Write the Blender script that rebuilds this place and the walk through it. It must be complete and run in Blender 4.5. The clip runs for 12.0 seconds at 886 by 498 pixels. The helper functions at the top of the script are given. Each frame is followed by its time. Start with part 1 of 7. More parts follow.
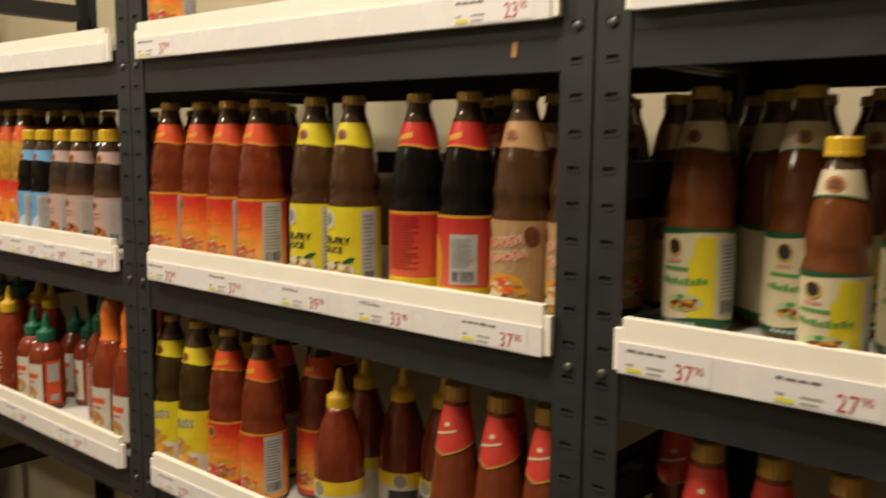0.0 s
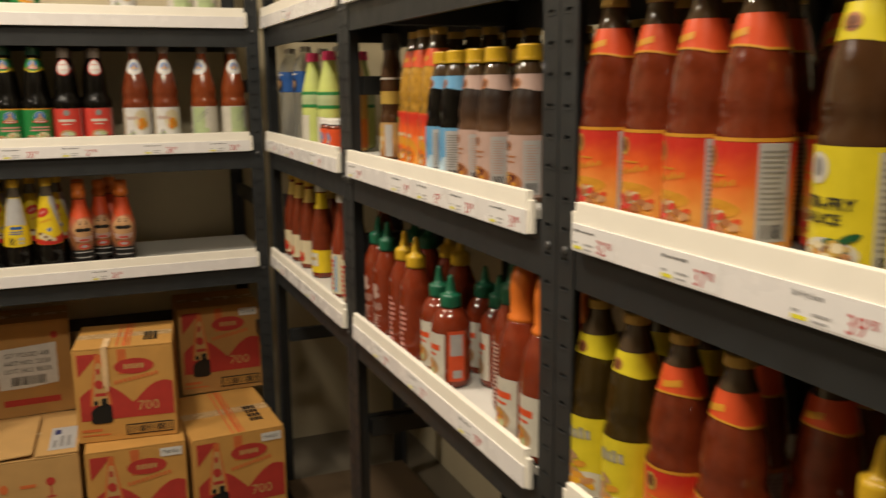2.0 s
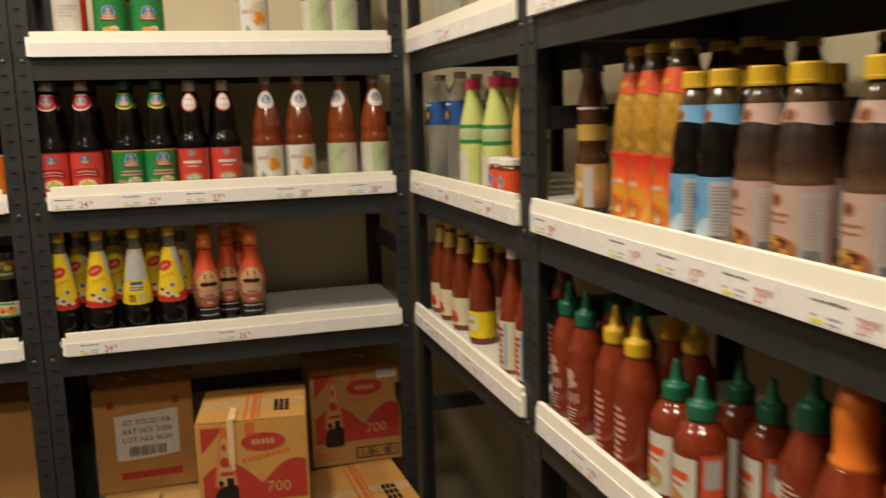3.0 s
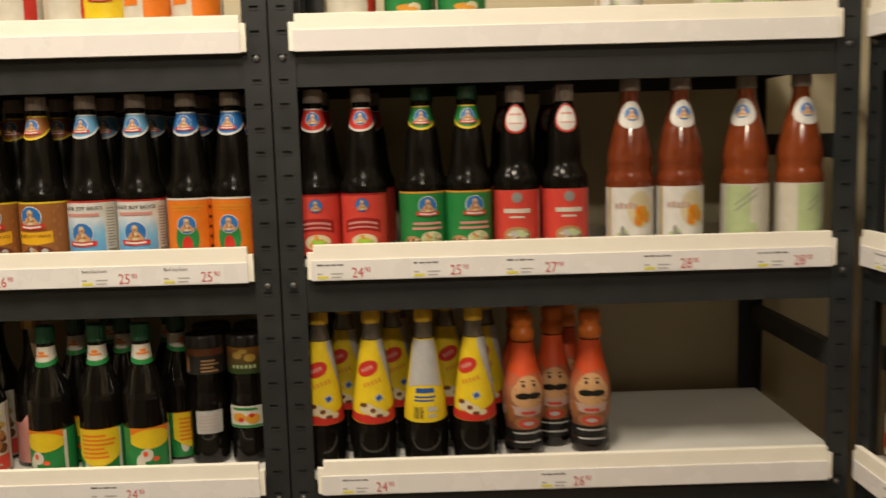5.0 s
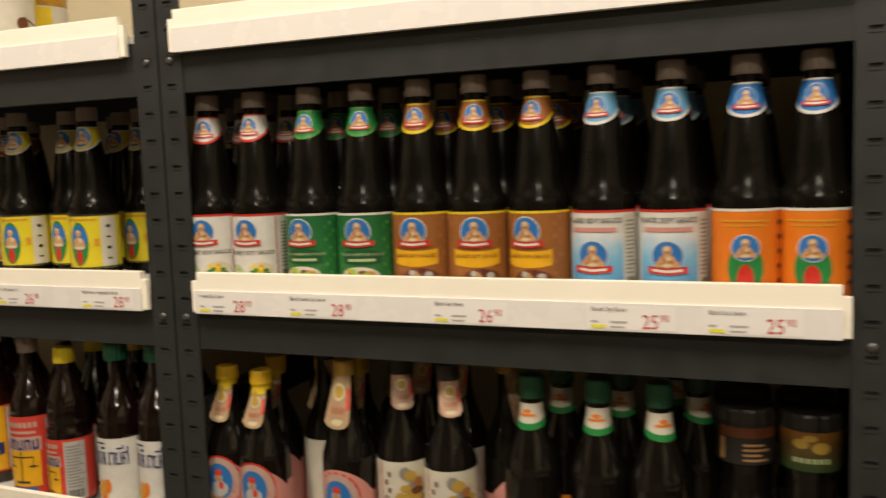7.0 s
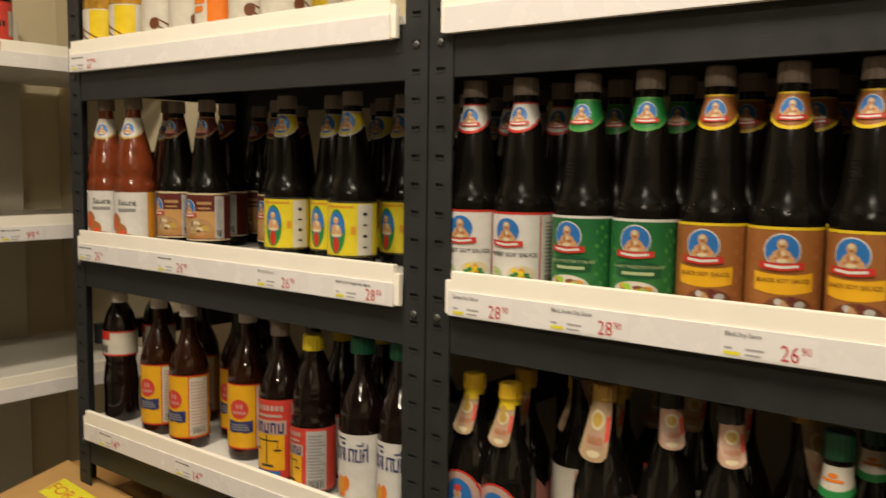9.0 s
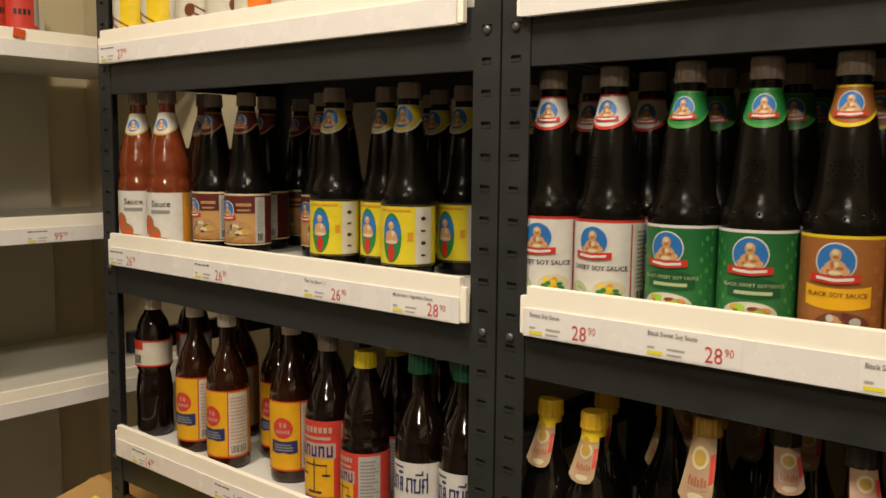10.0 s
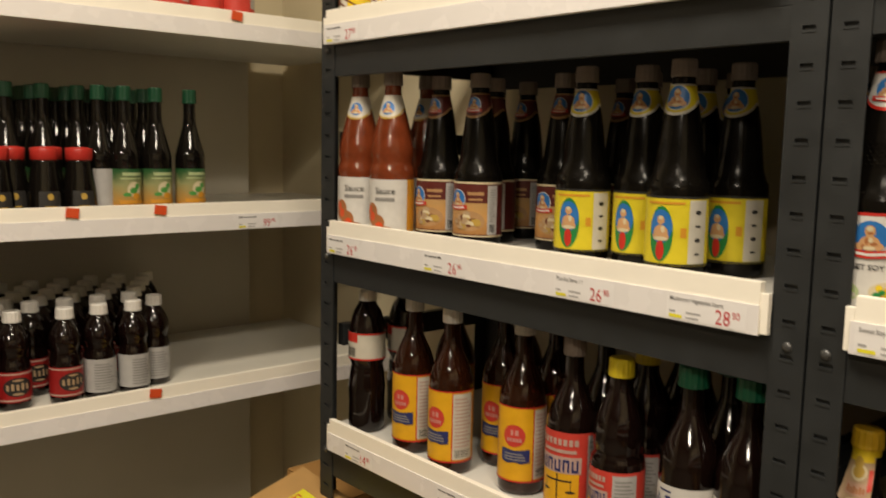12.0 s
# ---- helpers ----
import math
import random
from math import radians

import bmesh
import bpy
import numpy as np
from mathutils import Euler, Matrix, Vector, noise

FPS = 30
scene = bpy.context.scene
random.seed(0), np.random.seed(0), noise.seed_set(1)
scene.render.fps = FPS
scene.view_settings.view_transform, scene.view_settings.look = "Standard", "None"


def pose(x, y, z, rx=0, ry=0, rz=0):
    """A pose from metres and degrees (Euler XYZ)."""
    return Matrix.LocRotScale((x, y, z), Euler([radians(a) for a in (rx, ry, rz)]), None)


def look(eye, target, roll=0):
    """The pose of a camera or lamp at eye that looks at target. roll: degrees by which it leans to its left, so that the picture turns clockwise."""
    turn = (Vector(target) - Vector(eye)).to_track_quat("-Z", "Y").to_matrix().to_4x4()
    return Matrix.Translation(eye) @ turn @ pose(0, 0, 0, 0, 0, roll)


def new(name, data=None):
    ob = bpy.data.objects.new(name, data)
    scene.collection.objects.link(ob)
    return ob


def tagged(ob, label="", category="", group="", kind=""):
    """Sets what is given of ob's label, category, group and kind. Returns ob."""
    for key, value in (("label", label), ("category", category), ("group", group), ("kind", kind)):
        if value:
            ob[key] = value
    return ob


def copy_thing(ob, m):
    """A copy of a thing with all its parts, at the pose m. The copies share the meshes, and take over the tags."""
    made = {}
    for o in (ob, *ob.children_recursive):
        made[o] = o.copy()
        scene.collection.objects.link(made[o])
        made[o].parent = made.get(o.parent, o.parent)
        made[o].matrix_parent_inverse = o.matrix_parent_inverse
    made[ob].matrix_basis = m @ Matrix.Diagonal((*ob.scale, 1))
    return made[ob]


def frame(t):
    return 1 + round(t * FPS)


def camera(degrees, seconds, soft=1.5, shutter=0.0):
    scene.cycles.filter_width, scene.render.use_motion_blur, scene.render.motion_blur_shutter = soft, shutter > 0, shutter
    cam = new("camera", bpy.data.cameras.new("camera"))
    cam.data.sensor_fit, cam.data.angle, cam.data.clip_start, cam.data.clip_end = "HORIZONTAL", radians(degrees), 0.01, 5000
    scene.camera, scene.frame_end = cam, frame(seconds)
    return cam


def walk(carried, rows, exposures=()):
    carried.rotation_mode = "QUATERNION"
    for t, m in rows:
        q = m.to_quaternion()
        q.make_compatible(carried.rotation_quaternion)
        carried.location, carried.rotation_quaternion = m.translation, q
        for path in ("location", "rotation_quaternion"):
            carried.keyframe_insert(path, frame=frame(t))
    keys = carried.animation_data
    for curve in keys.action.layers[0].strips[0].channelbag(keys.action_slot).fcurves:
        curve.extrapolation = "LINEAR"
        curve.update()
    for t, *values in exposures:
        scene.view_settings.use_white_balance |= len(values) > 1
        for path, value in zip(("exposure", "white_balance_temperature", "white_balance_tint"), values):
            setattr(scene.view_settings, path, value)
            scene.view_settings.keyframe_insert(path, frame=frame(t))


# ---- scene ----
cam = camera(54.0, 12.0, 1.5, 0.45)
PATH = [
    (0, (0.133, -3.078, 1.373), (1.651, -1.798, 1.13), 0.6),
    (0.5, (0.189, -2.981, 1.346), (1.565, -1.563, 1.039), 0.2),
    (1, (0.241, -2.859, 1.35), (1.488, -1.319, 1.08), -1.3),
    (1.5, (0.308, -2.77, 1.342), (1.382, -1.107, 1.059), -1.4),
    (2, (0.374, -2.661, 1.338), (1.134, -0.85, 0.964), -0.5),
    (2.5, (0.386, -2.472, 1.337), (1.0, -0.602, 0.981), -1.3),
    (3, (0.357, -2.237, 1.352), (0.897, -0.337, 1.038), -1.7),
    (3.5, (0.35, -2.008, 1.355), (0.637, -0.052, 1.048), -1.9),
    (3.7, (0.356, -1.909, 1.366), (0.546, 0.058, 1.06), -2.8),
    (5.3, (0.191, -1.291, 1.356), (0.108, 0.693, 1.115), -0.7),
    (5.5, (0.179, -1.243, 1.353), (-0.027, 0.732, 1.11), -0.4),
    (6, (0.154, -1.138, 1.346), (-0.387, 0.77, 1.085), 0.6),
    (6.5, (0.023, -1.038, 1.334), (-0.625, 0.838, 1.086), -0.1),
    (7, (-0.111, -0.976, 1.34), (-0.881, 0.86, 1.143), -2.0),
    (7.2, (-0.151, -0.97, 1.331), (-0.955, 0.85, 1.127), -2.3),
    (8.8, (-0.19, -0.849, 1.349), (-1.411, 0.717, 1.11), 0.8),
    (9, (-0.212, -0.881, 1.338), (-1.446, 0.68, 1.143), 0.8),
    (9.5, (-0.289, -0.842, 1.345), (-1.605, 0.656, 1.195), -0.6),
    (10, (-0.338, -0.818, 1.35), (-1.612, 0.708, 1.131), 0.6),
    (10.5, (-0.404, -0.806, 1.346), (-1.678, 0.715, 1.084), 0.4),
    (11, (-0.468, -0.823, 1.336), (-1.778, 0.670, 1.095), 0.8),
    (11.2, (-0.493, -0.836, 1.342), (-1.857, 0.613, 1.177), 0.7),
    (11.5, (-0.517, -0.840, 1.332), (-1.975, 0.513, 1.132), 0.9),
    (11.8, (-0.533, -0.847, 1.336), (-2.004, 0.484, 1.068), 0.9),
    (12, (-0.533, -0.846, 1.337), (-2.030, 0.459, 1.097), 1.2),
]
walk(cam, [(t, look(eye, target, roll)) for t, eye, target, roll in PATH])

# ---- world and lights ----
world = bpy.data.worlds.new("shop_world")
scene.world = world
world.use_nodes = True
world.node_tree.nodes["Background"].inputs["Color"].default_value = (1.0, 0.86, 0.66, 1)
world.node_tree.nodes["Background"].inputs["Strength"].default_value = 0.02

CEIL = 2.90
LAMPS = [(-1.25, -0.86, 90, 37.0), (0.00, -0.92, 90, 35.0), (0.25, -2.60, 0, 41.0)]
for lx, ly, turn, power in LAMPS:
    data = bpy.data.lights.new("tube_light", "AREA")
    data.shape, data.size, data.size_y = "RECTANGLE", 0.60, 0.20
    data.energy, data.color = power, (1.0, 0.865, 0.685)
    new("tube_light", data).matrix_world = pose(lx, ly, CEIL - 0.085, 0, 0, turn)


# ---- materials ----
def mat(name, color, rough=0.5, metal=0.0, vary=0.12, scale=30.0, bump=0.0, bump_scale=200.0, coat=0.0,
        trans=0.0, ior=1.45, spec=0.5, sss=0.0, random_tone=0.0):
    m = bpy.data.materials.new(name)
    m.use_nodes = True
    nt = m.node_tree
    b = nt.nodes["Principled BSDF"]
    b.inputs["Roughness"].default_value = rough
    b.inputs["Metallic"].default_value = metal
    b.inputs["IOR"].default_value = ior
    b.inputs["Coat Weight"].default_value = coat
    b.inputs["Coat Roughness"].default_value = 0.06
    b.inputs["Transmission Weight"].default_value = trans
    b.inputs["Specular IOR Level"].default_value = spec
    if sss:
        b.inputs["Subsurface Weight"].default_value = sss
        b.inputs["Subsurface Radius"].default_value = (0.02, 0.008, 0.004)
        b.inputs["Subsurface Scale"].default_value = 0.3
    co = nt.nodes.new("ShaderNodeTexCoord")
    n1 = nt.nodes.new("ShaderNodeTexNoise")
    n1.inputs["Scale"].default_value = scale
    n1.inputs["Detail"].default_value = 4
    n2 = nt.nodes.new("ShaderNodeTexNoise")
    n2.inputs["Scale"].default_value = scale * 0.13
    n2.inputs["Detail"].default_value = 2
    nt.links.new(co.outputs["Object"], n1.inputs["Vector"])
    nt.links.new(co.outputs["Object"], n2.inputs["Vector"])
    add = nt.nodes.new("ShaderNodeMath")
    add.operation = "ADD"
    nt.links.new(n1.outputs["Fac"], add.inputs[0])
    nt.links.new(n2.outputs["Fac"], add.inputs[1])
    fac = add.outputs[0]
    if random_tone:
        info = nt.nodes.new("ShaderNodeObjectInfo")
        mul = nt.nodes.new("ShaderNodeMath")
        mul.operation = "MULTIPLY_ADD"
        mul.inputs[1].default_value = random_tone
        nt.links.new(info.outputs["Random"], mul.inputs[0])
        nt.links.new(fac, mul.inputs[2])
        fac = mul.outputs[0]
    ramp = nt.nodes.new("ShaderNodeMapRange")
    ramp.inputs["From Min"].default_value = 0.6
    ramp.inputs["From Max"].default_value = 1.4 + random_tone
    ramp.inputs["To Min"].default_value = 1 - vary
    ramp.inputs["To Max"].default_value = 1 + vary * 0.6
    nt.links.new(fac, ramp.inputs["Value"])
    mixn = nt.nodes.new("ShaderNodeVectorMath")
    mixn.operation = "SCALE"
    mixn.inputs[0].default_value = color
    nt.links.new(ramp.outputs["Result"], mixn.inputs["Scale"])
    nt.links.new(mixn.outputs["Vector"], b.inputs["Base Color"])
    rr = nt.nodes.new("ShaderNodeMapRange")
    rr.inputs["From Min"].default_value, rr.inputs["From Max"].default_value = 0.3, 0.7
    rr.inputs["To Min"].default_value, rr.inputs["To Max"].default_value = max(0.0, rough - 0.06), min(1.0, rough + 0.08)
    nt.links.new(n1.outputs["Fac"], rr.inputs["Value"])
    nt.links.new(rr.outputs["Result"], b.inputs["Roughness"])
    if bump:
        n3 = nt.nodes.new("ShaderNodeTexNoise")
        n3.inputs["Scale"].default_value = bump_scale
        nt.links.new(co.outputs["Object"], n3.inputs["Vector"])
        bp = nt.nodes.new("ShaderNodeBump")
        bp.inputs["Strength"].default_value = bump
        bp.inputs["Distance"].default_value = 0.002
        nt.links.new(n3.outputs["Fac"], bp.inputs["Height"])
        nt.links.new(bp.outputs["Normal"], b.inputs["Normal"])
    return m


M = {}
M["post"] = mat("post_grey_enamel", (0.0180, 0.0200, 0.0212), 0.50, 0, 0.30, 25, 0.12, 500)
M["rivet"] = mat("rivet_steel", (0.12, 0.12, 0.12), 0.4, 0.7)
M["rail"] = mat("rail_cream_plastic", (0.89, 0.85, 0.75), 0.42, 0, 0.05, 18, 0.05, 120)
M["strip"] = mat("price_strip_plastic", (0.75, 0.73, 0.725), 0.25, 0, 0.05, 18, 0.03, 90)
M["shelf"] = mat("shelf_board_white", (0.62, 0.61, 0.57), 0.35, 0, 0.10, 12, 0.05, 200)
M["wall"] = mat("wall_cream_paint", (0.56, 0.49, 0.335), 0.7, 0, 0.12, 6, 0.15, 150)
M["panel"] = mat("gondola_panel_beige", (0.50, 0.47, 0.39), 0.45, 0, 0.10, 5, 0.06, 120)
M["gondola"] = mat("gondola_shelf_enamel", (0.66, 0.64, 0.57), 0.35, 0, 0.08, 10, 0.04, 100)
M["ceiling"] = mat("ceiling_grey", (0.38, 0.36, 0.33), 0.8, 0, 0.08, 5, 0.1, 80)
M["wall_dim"] = mat("wall_brown_paint", (0.36, 0.31, 0.24), 0.7, 0, 0.12, 6, 0.15, 150)
M["floor"] = mat("floor_vinyl", (0.15, 0.13, 0.10), 0.35, 0, 0.25, 8, 0.05, 100)
M["card"] = mat("cardboard", (0.50, 0.258, 0.060), 0.75, 0, 0.18, 14, 0.25, 300)
M["card_pale"] = mat("cardboard_pale", (0.47, 0.275, 0.095), 0.75, 0, 0.16, 14, 0.25, 300)
M["card_dull"] = mat("cardboard_dull", (0.41, 0.215, 0.062), 0.8, 0, 0.18, 14, 0.25, 300)
M["card_orange"] = mat("carton_orange_print", (0.78, 0.165, 0.03), 0.55, 0, 0.15, 14, 0.1, 300)
M["print_red"] = mat("carton_red_ink", (0.40, 0.032, 0.022), 0.6, 0, 0.2, 40)
M["print_orange"] = mat("carton_orange_ink", (0.55, 0.13, 0.03), 0.65, 0, 0.2, 40)
M["torn"] = mat("torn_cardboard_edge", (0.66, 0.45, 0.24), 0.8, 0, 0.2, 60, 0.3, 300)
M["tape"] = mat("packing_tape", (0.50, 0.33, 0.16), 0.25, 0, 0.1, 40)
FLAT = {
    "white": (0.78, 0.76, 0.72), "offwhite": (0.70, 0.66, 0.56), "cream": (0.74, 0.64, 0.42), "black": (0.012, 0.011, 0.010),
    "dark": (0.03, 0.028, 0.026), "grey": (0.30, 0.29, 0.28), "palegrey": (0.52, 0.51, 0.50), "red": (0.62, 0.035, 0.022), "deepred": (0.36, 0.015, 0.015),
    "vermilion": (0.80, 0.10, 0.025), "orange": (0.86, 0.22, 0.015), "amber": (0.75, 0.34, 0.03), "yellow": (0.86, 0.62, 0.02),
    "green": (0.022, 0.25, 0.06), "deepgreen": (0.012, 0.10, 0.035), "lime": (0.35, 0.60, 0.05), "palegreen": (0.50, 0.60, 0.32),
    "blue": (0.03, 0.19, 0.55), "navy": (0.03, 0.04, 0.16), "skyblue": (0.16, 0.42, 0.70), "paleblue": (0.50, 0.66, 0.78), "pink": (0.72, 0.32, 0.28),
    "palepink": (0.58, 0.40, 0.34), "hotpink": (0.75, 0.05, 0.18), "brown": (0.17, 0.055, 0.02), "labelbrown": (0.36, 0.135, 0.035),
    "labeltan": (0.44, 0.17, 0.06), "tan": (0.50, 0.29, 0.13), "skin": (0.58, 0.28, 0.12), "peach": (0.66, 0.37, 0.17), "petal": (0.54, 0.33, 0.23), "crimson": (0.70, 0.065, 0.045), "goldyellow": (0.88, 0.47, 0.015), "lemonyellow": (0.80, 0.66, 0.025), "deepblue": (0.02, 0.10, 0.36), "leaf": (0.09, 0.34, 0.07), "tagcream": (0.49, 0.34, 0.20), "maroon": (0.12, 0.02, 0.015), "gold": (0.55, 0.36, 0.07),
}
for key, c in FLAT.items():
    M[key] = mat("ink_" + key, tuple(v * 0.76 for v in c), 0.38, 0, 0.14, 60, 0.02, 300)
M["paper"] = mat("tag_paper", (0.75, 0.735, 0.73), 0.5, 0, 0.04)
M["tag_red"] = mat("ink_tag_red", (0.50, 0.06, 0.06), 0.5, 0, 0.05)
M["tag_yellow"] = mat("ink_tag_yellow", (0.72, 0.66, 0.03), 0.5, 0, 0.05)
M["tag_dark"] = mat("ink_tag_dark", (0.15, 0.145, 0.145), 0.5, 0, 0.05)
M["tag_grey"] = mat("ink_tag_grey", (0.38, 0.37, 0.37), 0.5, 0, 0.05)
M["cap_grey"] = mat("cap_grey_brown_plastic", (0.23, 0.185, 0.155), 0.5, 0, 0.2, 50)
M["cap_dark"] = mat("cap_dark", (0.02, 0.018, 0.016), 0.4)
M["cap_green"] = mat("cap_green_plastic", (0.010, 0.115, 0.058), 0.35, 0, 0.15, 50)
M["cap_deepgreen"] = mat("cap_deep_green", (0.006, 0.05, 0.022), 0.35, 0, 0.15, 50)
M["cap_yellow"] = mat("cap_yellow_plastic", (0.58, 0.36, 0.018), 0.35, 0, 0.12, 50)
M["cap_lemon"] = mat("cap_lemon_plastic", (0.66, 0.52, 0.02), 0.35, 0, 0.12, 50)
M["cap_gold"] = mat("cap_gold_metal", (0.42, 0.26, 0.06), 0.38, 0.55, 0.2, 50)
M["cap_orange"] = mat("cap_orange_plastic", (0.62, 0.155, 0.018), 0.35, 0, 0.12, 50)
M["cap_white"] = mat("cap_white_plastic", (0.66, 0.64, 0.60), 0.35, 0, 0.08, 50)
M["cap_red"] = mat("cap_red_plastic", (0.40, 0.025, 0.018), 0.35, 0, 0.12, 50)
M["cap_pink"] = mat("cap_pink_plastic", (0.75, 0.05, 0.16), 0.35, 0, 0.12, 50)
M["soy"] = mat("dark_soy_in_glass", (0.0050, 0.0042, 0.0032), 0.18, 0, 0.4, 25, 0.14, 90, coat=0.0, spec=0.22)
M["soyglass"] = mat("black_sauce_in_glossy_glass", (0.0052, 0.0042, 0.0034), 0.07, 0, 0.4, 25, 0.06, 90, coat=0.15, spec=0.4)
M["fishsauce"] = mat("amber_fish_sauce", (0.020, 0.0055, 0.0020), 0.08, 0, 0.4, 25, 0.02, 60, coat=0.25)
M["cola"] = mat("dark_sauce_in_pet", (0.006, 0.0025, 0.002), 0.09, 0, 0.4, 25, 0.02, 60, coat=0.25)
M["oyster"] = mat("brown_oyster_sauce", (0.056, 0.024, 0.009), 0.15, 0, 0.40, 35, 0.28, 75, coat=0.15)
M["chili"] = mat("red_chili_sauce", (0.165, 0.034, 0.011), 0.14, 0, 0.35, 60, 0.25, 75, coat=0.25)
M["chilidark"] = mat("dark_red_chili_sauce", (0.150, 0.025, 0.008), 0.14, 0, 0.40, 60, 0.30, 75, coat=0.20)
M["chiliorange"] = mat("orange_chili_sauce", (0.20, 0.042, 0.011), 0.13, 0, 0.25, 60, 0.05, 90, coat=0.25)
M["mango"] = mat("yellow_fruit_sauce", (0.40, 0.21, 0.025), 0.14, 0, 0.60, 90, 0.35, 110, coat=0.25)
M["lemon"] = mat("yellow_green_drink", (0.50, 0.56, 0.17), 0.15, 0, 0.1, 30, 0.1, 60, coat=0.4)
M["siracha"] = mat("sriracha_red_plastic", (0.19, 0.028, 0.009), 0.13, 0, 0.3, 60, 0.2, 60, coat=0.3)
M["olive"] = mat("olive_brown_sauce_in_clear_glass", (0.034, 0.020, 0.0035), 0.10, 0, 0.4, 30, 0.06, 90, coat=0.15)
M["sukibrown"] = mat("brown_orange_sauce", (0.145, 0.042, 0.012), 0.15, 0, 0.40, 50, 0.28, 75, coat=0.15)
# Bottom board colour darkened to carry the shade under the lowest shelf.
M["low_board"] = mat("bottom_board_shaded", (0.085, 0.055, 0.030), 0.6, 0, 0.25, 12, 0.1, 150)
M["neckglass"] = mat("dark_neck_glass", (0.060, 0.036, 0.018), 0.10, 0, 0.3, 30, 0.05, 60, coat=0.5)
M["smokeneck"] = mat("empty_smoky_bottle_neck", (0.115, 0.095, 0.070), 0.12, 0, 0.4, 40, 0.10, 60, coat=0.5)
M["water"] = mat("clear_pet_plastic", (0.90, 0.93, 0.93), 0.03, 0, 0.02, 20, 0.05, 40, trans=0.92, ior=1.09)
M["orangepop"] = mat("orange_drink", (0.62, 0.33, 0.07), 0.12, 0, 0.2, 30, 0.1, 60, coat=0.4)


def printed(name, low, high, z0, z1, mid=None):
    """A label whose print runs from one colour at its foot to another at its head."""
    m = mat(name, low, 0.38, 0, 0.1, 60)
    nt = m.node_tree
    co = nt.nodes.new("ShaderNodeTexCoord")
    sep = nt.nodes.new("ShaderNodeSeparateXYZ")
    nt.links.new(co.outputs["Object"], sep.inputs["Vector"])
    mr = nt.nodes.new("ShaderNodeMapRange")
    mr.inputs["From Min"].default_value, mr.inputs["From Max"].default_value = z0, z1
    nt.links.new(sep.outputs["Z"], mr.inputs["Value"])
    wob = nt.nodes.new("ShaderNodeTexNoise")
    wob.inputs["Scale"].default_value = 45
    nt.links.new(co.outputs["Object"], wob.inputs["Vector"])
    add = nt.nodes.new("ShaderNodeMath")
    add.operation = "MULTIPLY_ADD"
    add.inputs[1].default_value = 0.35
    nt.links.new(wob.outputs["Fac"], add.inputs[0])
    mr.inputs["To Max"].default_value = 0.86
    nt.links.new(mr.outputs["Result"], add.inputs[2])
    ramp = nt.nodes.new("ShaderNodeValToRGB")
    ramp.color_ramp.elements[0].position, ramp.color_ramp.elements[0].color = 0.15, (*low, 1)
    ramp.color_ramp.elements[1].position, ramp.color_ramp.elements[1].color = 1.0, (*high, 1)
    if mid:
        e = ramp.color_ramp.elements.new(0.68)
        e.color = (*mid, 1)
    nt.links.new(add.outputs[0], ramp.inputs["Fac"])
    nt.links.new(ramp.outputs["Color"], nt.nodes["Principled BSDF"].inputs["Base Color"])
    return m


M["fire"] = printed("label_fire_print", (0.74, 0.36, 0.07), (0.50, 0.026, 0.014), 0.030, 0.104, (0.66, 0.110, 0.018))
M["layered"] = printed("layered_brown_sauce", (0.125, 0.058, 0.024), (0.0075, 0.0042, 0.003), 0.075, 0.165, (0.030, 0.013, 0.006))
M["orchard"] = printed("label_orchard_print", (0.46, 0.21, 0.03), (0.018, 0.080, 0.024), 0.014, 0.086, (0.24, 0.25, 0.11))
M["jarprint"] = printed("label_jar_print", (0.008, 0.045, 0.012), (0.24, 0.105, 0.018), 0.160, 0.206, (0.10, 0.06, 0.02))
M["skyprint"] = printed("label_sky_print", (0.06, 0.26, 0.55), (0.58, 0.60, 0.62), 0.010, 0.080, (0.18, 0.42, 0.62))
M["photoprint"] = printed("label_photo_print", (0.16, 0.06, 0.02), (0.40, 0.24, 0.09), 0.010, 0.070, (0.50, 0.26, 0.08))
M["sleeveprint"] = printed("sleeve_print", (0.06, 0.02, 0.012), (0.52, 0.06, 0.018), 0.02, 0.18, (0.34, 0.14, 0.07))
M["redprint"] = printed("label_red_print", (0.60, 0.12, 0.05), (0.42, 0.022, 0.018), 0.010, 0.110)
M["greenprint"] = printed("label_green_print", (0.03, 0.17, 0.045), (0.010, 0.11, 0.030), 0.010, 0.100)


# ---- mesh helpers ----
def mesh_from(name, verts, faces, material, smooth=False):
    me = bpy.data.meshes.new(name)
    me.from_pydata(verts, [], faces)
    me.materials.append(material)
    if smooth:
        me.shade_smooth()
    me.update()
    return me


SMALL = {"small_print", "barcode", "barcode_print", "side_print", "lettering", "line_lettering", "oval_lettering", "side_lettering", "print", "white_print", "pattern", "top_print",
         "food_picture", "emblem_figure", "emblem_white", "emblem_shade", "letter_backing", "tag_print", "small_marks", "band_print", "top_stripes", "base_print", "disc_print", "strokes", "stripes", "bands", "skewer", "neck_print", "red_sign", "embossing", "garnish"}


def part(name, me, parent, label=""):
    ob = new(name, me)
    ob.parent = parent
    if label:
        ob["label"] = label
    if name in SMALL:
        ob["kind"] = "stuff"
    return ob


